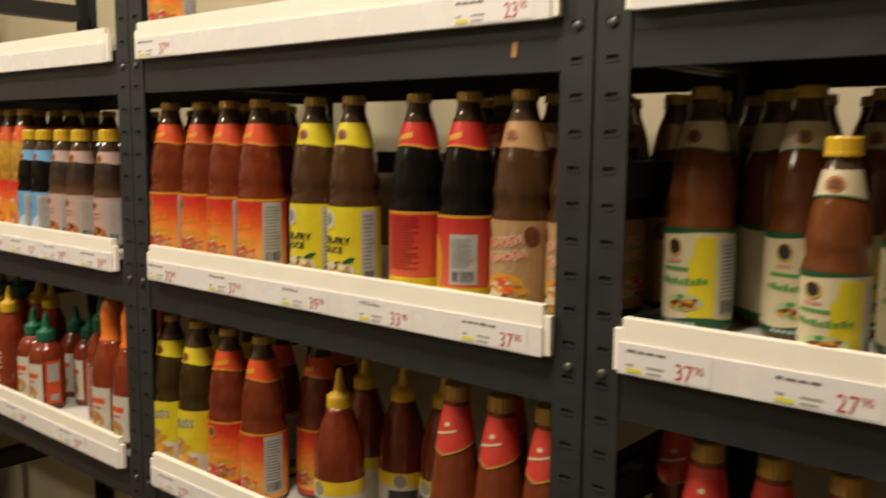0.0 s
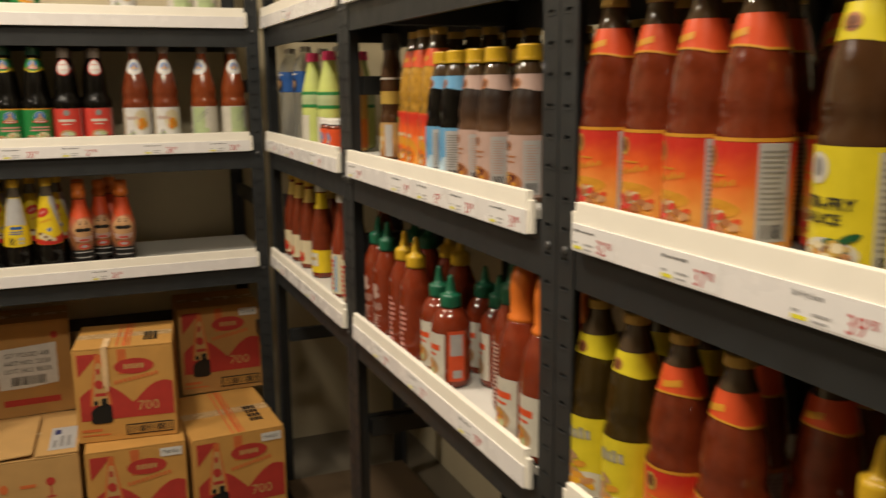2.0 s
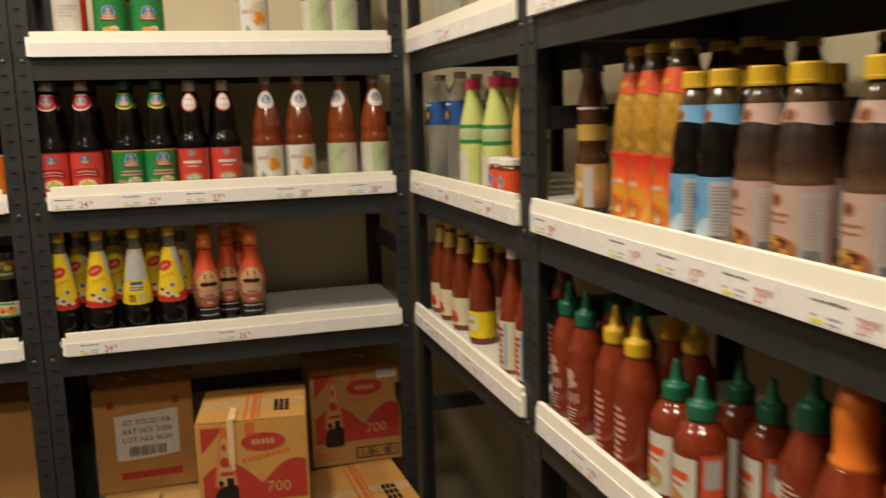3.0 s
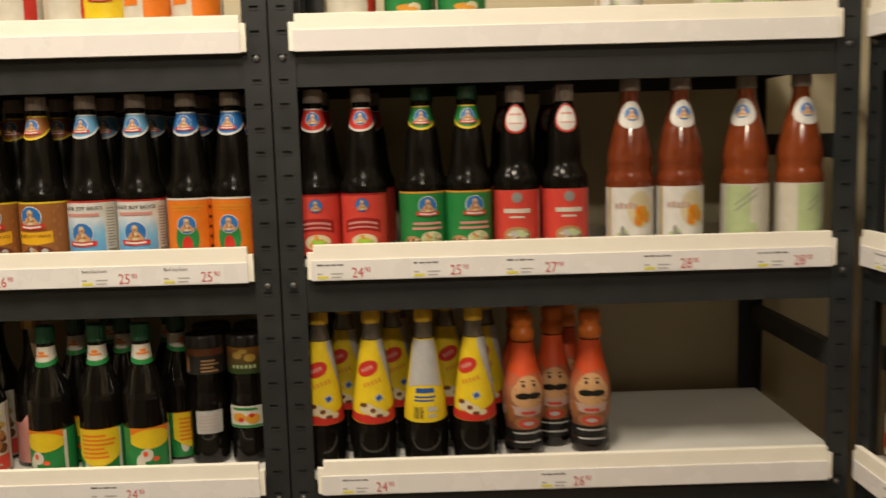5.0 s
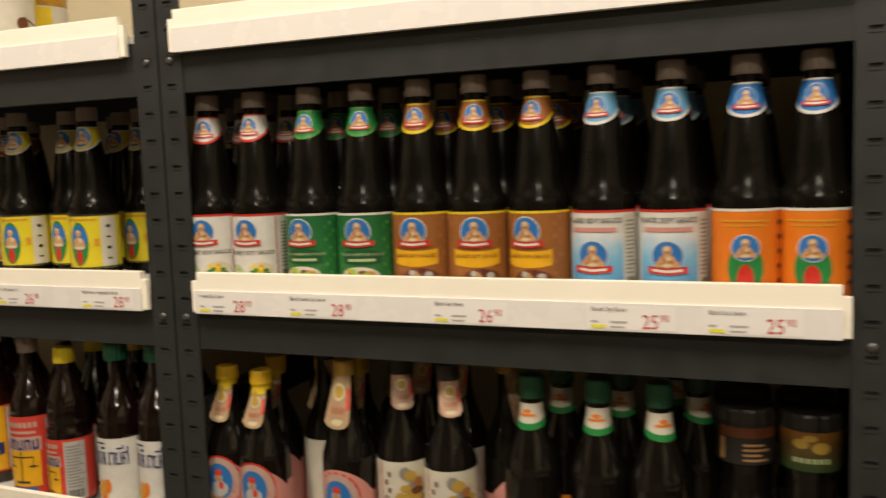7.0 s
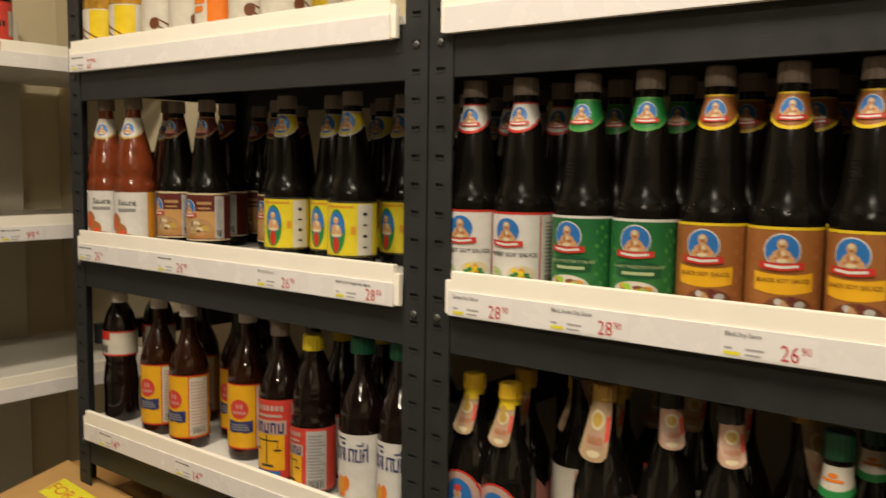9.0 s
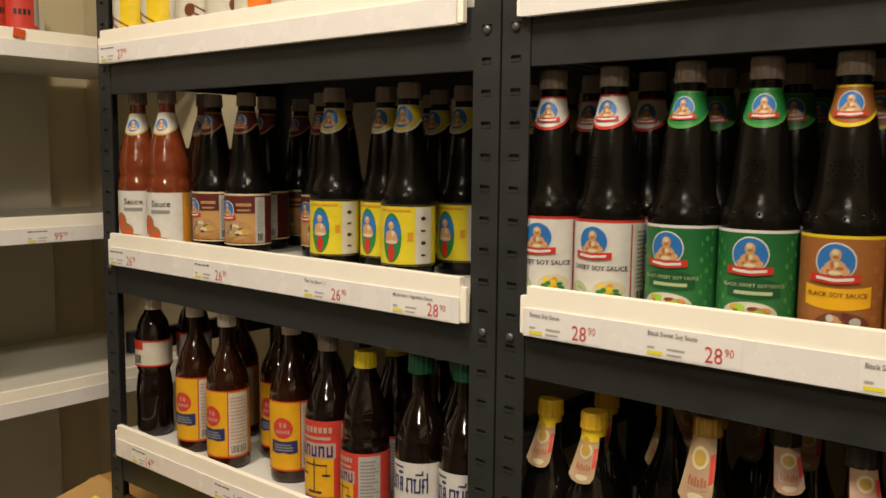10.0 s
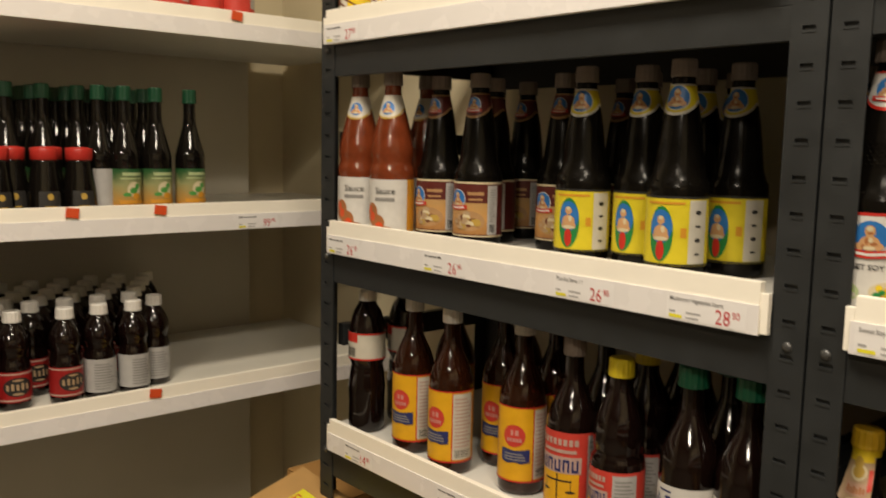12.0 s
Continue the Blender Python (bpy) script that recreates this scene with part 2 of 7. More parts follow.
def box_mesh(name, x0, x1, y0, y1, z0, z1, material, bevel=0.0):
    bm = bmesh.new()
    bmesh.ops.create_cube(bm, size=1)
    for v in bm.verts:
        v.co = Vector(((x0 + x1) / 2 + v.co.x * (x1 - x0), (y0 + y1) / 2 + v.co.y * (y1 - y0), (z0 + z1) / 2 + v.co.z * (z1 - z0)))
    if bevel:
        bmesh.ops.bevel(bm, geom=list(bm.edges), offset=bevel, segments=2, profile=0.7, affect="EDGES")
    me = bpy.data.meshes.new(name)
    bm.to_mesh(me)
    bm.free()
    me.materials.append(material)
    return me


def boxes_mesh(name, boxes, material):
    verts, faces = [], []
    for x0, x1, y0, y1, z0, z1 in boxes:
        k = len(verts)
        verts += [(x0, y0, z0), (x1, y0, z0), (x1, y1, z0), (x0, y1, z0), (x0, y0, z1), (x1, y0, z1), (x1, y1, z1), (x0, y1, z1)]
        faces += [tuple(k + i for i in f) for f in ((3, 2, 1, 0), (4, 5, 6, 7), (0, 1, 5, 4), (1, 2, 6, 5), (2, 3, 7, 6), (3, 0, 4, 7))]
    return mesh_from(name, verts, faces, material)


def smooth_profile(prof, step=0.006):
    """Rounds a coarse outline of (radius, height) with a gentle spline."""
    out = []
    for i in range(len(prof) - 1):
        p0, p1, p2, p3 = prof[max(i - 1, 0)], prof[i], prof[i + 1], prof[min(i + 2, len(prof) - 1)]
        n = max(1, min(4, int(math.hypot(p2[0] - p1[0], p2[1] - p1[1]) / step)))
        for k in range(n):
            u = k / n
            q = []
            for a in (0, 1):
                m1, m2 = (p2[a] - p0[a]) * 0.35, (p3[a] - p1[a]) * 0.35
                q.append((2 * u**3 - 3 * u**2 + 1) * p1[a] + (u**3 - 2 * u**2 + u) * m1 + (-2 * u**3 + 3 * u**2) * p2[a] + (u**3 - u**2) * m2)
            out.append((max(q[0], 0.0), q[1]))
    out.append(prof[-1])
    return out


def lathe(name, prof, material, seg=28, ribs=0, rib=0.0):
    verts, faces = [], []
    for r, z in prof:
        for k in range(seg):
            a = 2 * math.pi * k / seg
            rr = r * (1 + rib * (k % 2)) if ribs else r
            verts.append((rr * math.sin(a), -rr * math.cos(a), z))
    n = len(prof)
    for i in range(n - 1):
        for k in range(seg):
            k2 = (k + 1) % seg
            faces.append((i * seg + k, i * seg + k2, (i + 1) * seg + k2, (i + 1) * seg + k))
    faces.append(tuple(range(seg))[::-1])
    faces.append(tuple((n - 1) * seg + k for k in range(seg)))
    return mesh_from(name, verts, faces, material, smooth=not ribs)


def radius(prof, z):
    for (r0, z0), (r1, z1) in zip(prof, prof[1:]):
        if z0 <= z <= z1 and z1 > z0:
            return r0 + (r1 - r0) * (z - z0) / (z1 - z0)
    return prof[-1][0] if z > prof[-1][1] else max(r for r, _ in prof)


def wrapped(name, pts, faces, prof, off, material, turn=0.0):
    """A flat drawing (arc length, height) laid on the outline of a bottle."""
    zs = [p[1] for p in pts]
    ref = radius(prof, (min(zs) + max(zs)) / 2)
    verts = []
    for x, z in pts:
        r, a = radius(prof, z) + off, x / ref + turn
        verts.append((r * math.sin(a), -r * math.cos(a), z))
    return mesh_from(name, verts, faces, material, smooth=True)


def rect2(x0, x1, z0, z1, low=None, high=None, step=0.004):
    nx, nz = max(1, int(math.ceil((x1 - x0) / step))), max(1, int(math.ceil((z1 - z0) / 0.008)))
    pts, faces = [], []
    for j in range(nz + 1):
        for i in range(nx + 1):
            x = x0 + (x1 - x0) * i / nx
            a, b = (low(x) if low else z0), (high(x) if high else z1)
            pts.append((x, a + (b - a) * j / nz))
    for j in range(nz):
        for i in range(nx):
            k = j * (nx + 1) + i
            faces.append((k, k + 1, k + nx + 2, k + nx + 1))
    return pts, faces


def oval2(cx, cz, rx, rz, n=20, rings=3):
    pts, faces = [(cx, cz)], []
    for j in range(1, rings + 1):
        for i in range(n):
            a = 2 * math.pi * i / n
            pts.append((cx + rx * j / rings * math.cos(a), cz + rz * j / rings * math.sin(a)))
    for i in range(n):
        faces.append((0, 1 + i, 1 + (i + 1) % n))
        for j in range(rings - 1):
            p, q = 1 + j * n, 1 + (j + 1) * n
            faces.append((p + i, q + i, q + (i + 1) % n, p + (i + 1) % n))
    return pts, faces


def joined2(*drawings):
    pts, faces = [], []
    for p, f in drawings:
        k = len(pts)
        pts += p
        faces += [tuple(k + i for i in g) for g in f]
    return pts, faces


def rotated2(drawing, cx, cz, angle):
    c, s = math.cos(angle), math.sin(angle)
    return [(cx + (x - cx) * c - (z - cz) * s, cz + (x - cx) * s + (z - cz) * c) for x, z in drawing[0]], drawing[1]


def bars2(x0, x1, z0, z1, rows, fill=0.5, seed=1, upright=False):
    """Lines of small print, or a bar code, as thin bars."""
    rng = random.Random(seed)
    out = []
    for i in range(rows):
        if upright:
            w = (x1 - x0) / rows
            a = x0 + i * w
            out.append(rect2(a, a + w * rng.uniform(0.25, 0.8), z0, z1))
        else:
            h = (z1 - z0) / rows
            a = z0 + i * h
            out.append(rect2(x0, x1 - (x1 - x0) * rng.uniform(0, 0.35), a, a + h * fill))
    return joined2(*out)


GLYPHS = {}


def text2(s, size, cx=0.0, cz=0.0, align="CENTER", bold=0.0, squeeze_x=1.0):
    """Letters of the built-in font as a flat drawing."""
    key = (s, align, bold)
    if key not in GLYPHS:
        cu = bpy.data.curves.new("letters", "FONT")
        cu.body, cu.align_x, cu.resolution_u, cu.offset = s, align, 2, bold
        ob = new("letters", cu)
        me = ob.to_mesh()
        GLYPHS[key] = ([(v.co.x, v.co.y) for v in me.vertices], [tuple(p.vertices) for p in me.polygons])
        ob.to_mesh_clear()
        bpy.data.objects.remove(ob)
        bpy.data.curves.remove(cu)
    p, f = GLYPHS[key]
    return [(cx + x * size * squeeze_x, cz + y * size) for x, y in p], list(f)


def flat(name, drawing, y, material, m=None):
    """A flat drawing as a mesh in the plane y, facing -y."""
    pts, faces = drawing
    me = mesh_from(name, [(x, y, z) for x, z in pts], faces, material)
    if m is not None:
        me.transform(m)
    return me


# ---- frames of the three shelf walls ----
RACK_B = Matrix.Identity(4)
RACK_A = pose(0.91, 0, 0, 0, 0, -90)
RACK_C = pose(-2.18, 0, 0, 0, 0, 90)
TOP = {2: 0.842, 3: 1.200, 4: 1.560}
SHELF = {k: v - 0.025 for k, v in TOP.items()}

# ---- room shell ----
def setting(name, me, label):
    return tagged(new(name, me), label, name.split("_")[0], kind="structure")


setting("floor", box_mesh("floor", -3.0, 1.75, -5.4, 0.7, -0.1, 0.0, M["floor"]), "worn brown vinyl shop floor under the shelves")
setting("ceiling", box_mesh("ceiling", -3.0, 1.75, -5.4, 0.7, CEIL, CEIL + 0.1, M["ceiling"]), "plain white shop ceiling with tube lights")
setting("wall_north", box_mesh("wall_north", -2.76, 1.56, 0.47, 0.60, 0.0, CEIL, M["wall"]), "cream painted wall behind the dark shelving")
setting("wall_east", box_mesh("wall_east", 1.49, 1.62, -5.2, 0.60, 0.0, CEIL, M["wall"]), "cream painted wall behind the sauce shelves")
setting("wall_west", box_mesh("wall_west", -2.90, -2.76, -5.2, 0.60, 0.0, CEIL, M["wall"]), "cream painted wall behind the white shelves")
setting("wall_south", box_mesh("wall_south", -2.90, 1.69, -5.33, -5.2, 0.0, CEIL, M["wall_dim"]), "brown painted wall closing the shop aisle")

for lx, ly, turn, power in LAMPS:
    lamp = tagged(new("ceiling_light"), "white tube light fixture on the ceiling", "lamp", "ceiling lights")
    lamp.matrix_basis = pose(lx, ly, CEIL - 0.05, 0, 0, turn)
    part("housing", box_mesh("housing", -0.33, 0.33, -0.13, 0.13, -0.03, 0.05, M["cap_white"], 0.01), lamp)


# ---- shelving units ----
def post_mesh(h):
    t, w, f, pitch = 0.0018, 0.039, 0.035, 0.0375
    boxes = [(0, 0.0125, 0, t, 0, h), (0.0265, w, 0, t, 0, h), (0, t, t, f, 0, h), (t, w - 0.001, t + 0.0014, t + 0.0022, 0, h)]
    z, n = 0.0, 0
    while z < h:
        z1 = min(z + pitch - 0.0042, h)
        boxes.append((0.0125, 0.0265, 0, t, z, z1))
        boxes.append((0.0120, 0.0270, -0.0007, 0, z1 - 0.003, z1))
        z += pitch
    return boxes_mesh("post", boxes, M["post"])


POST_H = 1.84
POST = post_mesh(POST_H)
POST_R = POST.copy()
POST_R.transform(Matrix.Diagonal((-1, 1, 1, 1)))
POST_R.flip_normals()
RIVET = lathe("rivet", [(0.0055, 0), (0.0055, 0.0012), (0.004, 0.0028), (0.0012, 0.0034)], M["rivet"], 12)
RIVET.transform(pose(0, 0, 0, 90, 0, 0))
DEPTH = 0.42


def shelving_unit(frame_m, x0, x1, levels=(2, 3, 4), back=(0.55,), low_board="shelf"):
    unit = tagged(new("shelving_unit"), "dark grey slotted steel shelving unit with white shelf boards", "shelf", "slotted steel shelving units")
    unit.matrix_basis = frame_m @ pose(x0, 0.011, 0)
    w = x1 - x0 - 0.002
    for mesh, x, y, flip in ((POST, 0.001, 0, 0), (POST_R, w, 0, 0), (POST, 0.001, DEPTH, 1), (POST_R, w, DEPTH, 1)):
        p = part("post", mesh, unit)
        p.location = (x, y, 0)
        if flip:
            p.scale = (1, -1, 1)
    zs = [0.05] + [SHELF[k] for k in levels]
    for z in zs:
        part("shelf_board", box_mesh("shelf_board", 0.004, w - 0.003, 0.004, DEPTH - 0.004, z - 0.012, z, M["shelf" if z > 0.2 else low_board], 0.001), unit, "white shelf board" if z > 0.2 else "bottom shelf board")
        for y in (0.002, DEPTH - 0.014):
            part("beam", boxes_mesh("beam", [(0.039, w - 0.038, y, y + 0.012, max(z - 0.086, 0.002), z - 0.0125), (0.030, w - 0.029, y + 0.0005 - 0.001 * (y < 0.1), y + 0.004, max(z - 0.050, 0.004), max(z - 0.040, 0.010))], M["post"]), unit)
        for x in (0.003, w - 0.023):
            part("side_beam", box_mesh("side_beam", x, x + 0.018, 0.037, DEPTH - 0.036, max(z - 0.07, 0.002), z - 0.0125, M["post"], 0.001), unit)
        for x in (0.020, w - 0.019):
            part("rivet", RIVET, unit, "bare steel rivet").location = (x, 0, max(z - 0.041, 0.02))
    for z in (0.55, 0.985, 1.335, 1.70):
        for x in (0.003, w - 0.023):
            part("side_brace", box_mesh("side_brace", x, x + 0.018, 0.037, DEPTH - 0.036, z - 0.02, z + 0.02, M["post"], 0.001), unit)
    for z in back:
        part("back_beam", box_mesh("back_beam", 0.039, w - 0.038, DEPTH - 0.014, DEPTH - 0.002, z - 0.02, z + 0.02, M["post"], 0.001), unit)
    return unit


BAYS_B = [(-1.852, -0.945), (-0.945, -0.025), (-0.025, 0.906)]
BAYS_A = [(-0.020, 0.813), (0.813, 1.727), (1.727, 2.613), (2.613, 3.520)]
for a, b in BAYS_B:
    shelving_unit(RACK_B, a, b)
# Bottom boards of this rack take the colour with shade painted in.
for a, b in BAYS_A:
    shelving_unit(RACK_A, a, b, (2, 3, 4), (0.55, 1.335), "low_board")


# ---- price rails with their tags ----
def price_tag(rail, xt, xp, euros, title, zt, seed):
    z0, z1 = zt - 0.0555, zt - 0.0275
    tag = part("price_tag", flat("price_tag", rect2(xt - 0.004, xp + 0.024, z0, z1, step=1), -0.0022, M["paper"]), rail, "white paper price tag")
    if title:
        d = text2(title, 0.0072, xt, z1 - 0.0068, "LEFT", 0.008, 0.82)
    else:
        rng = random.Random(seed)
        d, x = [], xt
        while x < xt + 0.040:
            w = rng.uniform(0.005, 0.011)
            d.append(rect2(x, x + w, z1 - 0.0062, z1 - 0.0036 + rng.uniform(-0.0006, 0.0004)))
            x += w + 0.0022
        d = joined2(*d)
    part("title", flat("title", d, -0.0026, M["tag_dark"]), tag)
    part("yellow_bar", flat("yellow_bar", rect2(xt, xt + 0.017, z0 + 0.0015, z0 + 0.0052), -0.0026, M["tag_yellow"]), tag)
    part("small_print", flat("small_print", joined2(rect2(xt, xt + 0.008, z0 + 0.0078, z0 + 0.0100), rect2(xt + 0.022, xt + 0.041, z0 + 0.0078, z0 + 0.0100),
                                                   rect2(xt + 0.022, xt + 0.038, z0 + 0.0022, z0 + 0.0042)), -0.0026, M["tag_grey"]), tag)
    d = joined2(text2(euros, 0.0235, xp + 0.006, z0 + 0.0022, "RIGHT", 0.0, 0.82), text2("90", 0.0120, xp + 0.0072, z0 + 0.0105, "LEFT", 0.0, 0.82))
    part("price", flat("price", d, -0.0026, M["tag_red"]), tag)


def price_rail(frame_m, x0, x1, level, tags=(), top=None):
    zt = TOP[level] if top is None else top
    rail = tagged(new("price_rail"), "cream plastic price rail on a shelf front", "price rail", "price rails")
    rail.matrix_basis = frame_m
    part("lip", box_mesh("lip", x0, x1, 0.0, 0.010, zt - 0.0575, zt, M["rail"], 0.0012), rail)
    part("label_strip", box_mesh("label_strip", x0 - 0.003, x1 + 0.0005, -0.0018, -0.0002, zt - 0.0575, zt - 0.0250, M["strip"], 0.0004), rail, "clear white label strip")
    part("bracket", box_mesh("bracket", x0 - 0.010, x1 + 0.009, 0.0015, 0.009, zt - 0.0560, zt - 0.012, M["rail"], 0.001), rail)
    for i, (xt, xp, euros, title) in enumerate(tags):
        price_tag(rail, xt, xp, euros, title, zt, i)
    return rail


price_rail(RACK_B, -1.809, -0.994, 3, [(-1.804, -1.738, "26", ""), (-1.543, -1.476, "26", ""), (-1.276, -1.207, "26", "Thin Soy Sauce 1 l"), (-1.103, -1.031, "28", "Mushroom Vegetarian Sauce")])
price_rail(RACK_B, -0.895, -0.075, 3, [(-0.889, -0.820, "28", "Sweet Soy Sauce"), (-0.742, -0.667, "28", "Black Sweet Soy Sauce"), (-0.533, -0.463, "26", "Black Soy Sauce"), (-0.338, -0.267, "25", "Sweet Soy Sauce"), (-0.208, -0.136, "25", "Black Soy Sauce")])
price_rail(RACK_B, 0.030, 0.861, 3, [(0.036, 0.104, "24", ""), (0.190, 0.261, "25", ""), (0.339, 0.413, "27", ""), (0.559, 0.630, "28", ""), (0.742, 0.813, "28", "")])
price_rail(RACK_A, 0.000, 0.772, 3, [(0.05, 0.12, "19", ""), (0.27, 0.34, "24", ""), (0.55, 0.63, "29", "")])
price_rail(RACK_A, 0.853, 1.667, 3, [(0.875, 0.943, "29", ""), (1.151, 1.219, "19", ""), (1.279, 1.364, "15", ""), (1.420, 1.489, "29", ""), (1.562, 1.634, "39", "")])
price_rail(RACK_A, 1.787, 2.565, 3, [(1.789, 1.850, "32", ""), (1.957, 2.019, "37", ""), (2.131, 2.200, "39", "Stir Fry Sauce"), (2.285, 2.352, "33", "Pad Thai Sauce"), (2.455, 2.522, "37", "")])
price_rail(RACK_A, 2.661, 3.450, 3, [(2.668, 2.733, "37", ""), (2.817, 2.882, "27", ""), (3.05, 3.12, "27", "")])
price_rail(RACK_B, -1.805, -0.994, 2, [(-1.750, -1.696, "14", ""), (-1.50, -1.44, "14", ""), (-1.22, -1.15, "24", "")])
price_rail(RACK_B, -0.895, -0.075, 2, [(-0.88, -0.81, "22", ""), (-0.62, -0.55, "24", ""), (-0.35, -0.28, "24", "")])
price_rail(RACK_B, 0.031, 0.864, 2, [(0.062, 0.130, "24", ""), (0.390, 0.455, "26", "")])
price_rail(RACK_A, 0.000, 0.784, 2, [(0.10, 0.17, "25", ""), (0.45, 0.52, "25", "")])
price_rail(RACK_A, 0.868, 1.667, 2, [(1.02, 1.09, "27", ""), (1.22, 1.29, "25", ""), (1.45, 1.52, "29", "")])
price_rail(RACK_A, 1.778, 2.565, 2, [(1.80, 1.87, "27", ""), (2.15, 2.22, "25", "")])
price_rail(RACK_A, 2.661, 3.450, 2, [])
price_rail(RACK_B, -1.822, -1.004, 4, [(-1.815, -1.748, "27", "")])
price_rail(RACK_B, -0.908, -0.068, 4, [])
price_rail(RACK_B, 0.017, 0.861, 4, [])
price_rail(RACK_A, 0.000, 0.772, 4, [(0.30, 0.37, "16", "")])
price_rail(RACK_A, 0.853, 1.667, 4, [(0.89, 0.96, "19", "")])
price_rail(RACK_A, 1.770, 2.565, 4, [(1.778, 1.850, "37", ""), (2.44, 2.52, "23", "")])
price_rail(RACK_A, 2.661, 3.450, 4, [])


# ---- bottles ----
def bottle(name, label, prof, body, cap_prof, cap_mat, group, seg=28, ribs=0):
    pr = smooth_profile(prof)
    ob = tagged(new(name, lathe(name, pr, M[body], seg)), label, "bottle", group)
    part("cap", lathe("cap", cap_prof, M[cap_mat], 32 if ribs else 24, ribs, 0.05), ob)
    return ob, pr


def stick(ob, pr, name, drawing, material, off=0.0005, turn=0.0, label=""):
    return part(name, wrapped(name, drawing[0], drawing[1], pr, off, M[material], turn), ob, label)


def screw_cap(r, z0, z1):
    return [(r, z0), (r * 1.02, z0 + 0.003), (r, z0 + 0.004), (r * 0.97, z1 - 0.002), (r * 0.88, z1)]


SET_RNG = random.Random(5)


def stand(proto, frame_m, level, spots, spin=6, z=None):
    """Places the bottle and its copies: spots of (along, depth, turn)."""
    zz = SHELF[level] if z is None else z
    for i, spot in enumerate(spots):
        x, d = spot[0], spot[1]
        turn = spot[2] if len(spot) > 2 else 0
        m = frame_m @ pose(x, d, zz, 0, 0, turn + SET_RNG.uniform(-spin, spin))
        if i == 0:
            proto.matrix_basis = m
        else:
            copy_thing(proto, m)


def rows(xs, d=0.052, n=1, step=0.082, turn=0, gap=0.0):
    out = []
    for k in range(n):
        for x in xs:
            out.append((x + (SET_RNG.uniform(-0.008, 0.008) + gap if k else 0), d + k * step + (SET_RNG.uniform(-0.004, 0.006) if k else SET_RNG.uniform(-0.002, 0.004)), turn))
    return out


SOY_PROF = [(0.030, 0), (0.0371, 0.003), (0.0381, 0.010), (0.0381, 0.106), (0.0386, 0.112), (0.0378, 0.118), (0.0345, 0.125), (0.0318, 0.133), (0.0300, 0.143),
            (0.0284, 0.158), (0.0258, 0.180), (0.0228, 0.202), (0.0186, 0.222), (0.0152, 0.238), (0.0138, 0.246), (0.0145, 0.248), (0.0138, 0.250), (0.0138, 0.262)]


def neck_low(z, rise, w=0.03):
    return lambda x: z + rise * min(1.0, (x / w) ** 2)


def emblem(ob, pr, cx, cz, r, off, ribbon="red", disc="blue", ring="white"):
    if ring:
        stick(ob, pr, "emblem_ring", oval2(cx, cz, r * 1.08, r * 1.08), ring, off)
    e = off + 0.0003
    stick(ob, pr, "emblem", oval2(cx, cz, r, r), disc, e)
    stick(ob, pr, "emblem_figure", joined2(oval2(cx, cz + r * 0.38, r * 0.30, r * 0.36, 14), oval2(cx, cz - r * 0.34, r * 0.56, r * 0.46, 16), oval2(cx - r * 0.48, cz - r * 0.52, r * 0.28, r * 0.24, 12), oval2(cx + r * 0.48, cz - r * 0.52, r * 0.28, r * 0.24, 12)), "peach", e + 0.0003)
    stick(ob, pr, "emblem_shade", joined2(oval2(cx + r * 0.02, cz + r * 0.26, r * 0.17, r * 0.07, 10, 1), oval2(cx - r * 0.16, cz - r * 0.20, r * 0.10, r * 0.24, 10, 1), oval2(cx + r * 0.24, cz - r * 0.36, r * 0.20, r * 0.10, 10, 1), oval2(cx - r * 0.34, cz - r * 0.52, r * 0.10, r * 0.14, 8, 1)), "labeltan", e + 0.0005)
    stick(ob, pr, "emblem_white", joined2(oval2(cx - r * 0.02, cz + r * 0.52, r * 0.18, r * 0.15, 10), oval2(cx + r * 0.06, cz - r * 0.14, r * 0.12, r * 0.16, 10), oval2(cx, cz - r * 0.62, r * 0.34, r * 0.12, 12)), "cream", e + 0.0006)
    if ribbon:
        stick(ob, pr, "ribbon", rect2(cx - r * 1.3, cx + r * 1.3, cz - r * 1.22, cz - r * 0.75, high=lambda x: cz - r * 0.80 + 0.10 * abs(x - cx), low=lambda x: cz - r * 1.25 + 0.10 * abs(x - cx)), ribbon, e + 0.0007)
        stick(ob, pr, "ribbon_print", rect2(cx - r * 0.95, cx + r * 0.95, 0, 1, high=lambda x: cz - r * 0.93 + 0.10 * abs(x - cx), low=lambda x: cz - r * 1.10 + 0.10 * abs(x - cx)), "white", e + 0.0009)


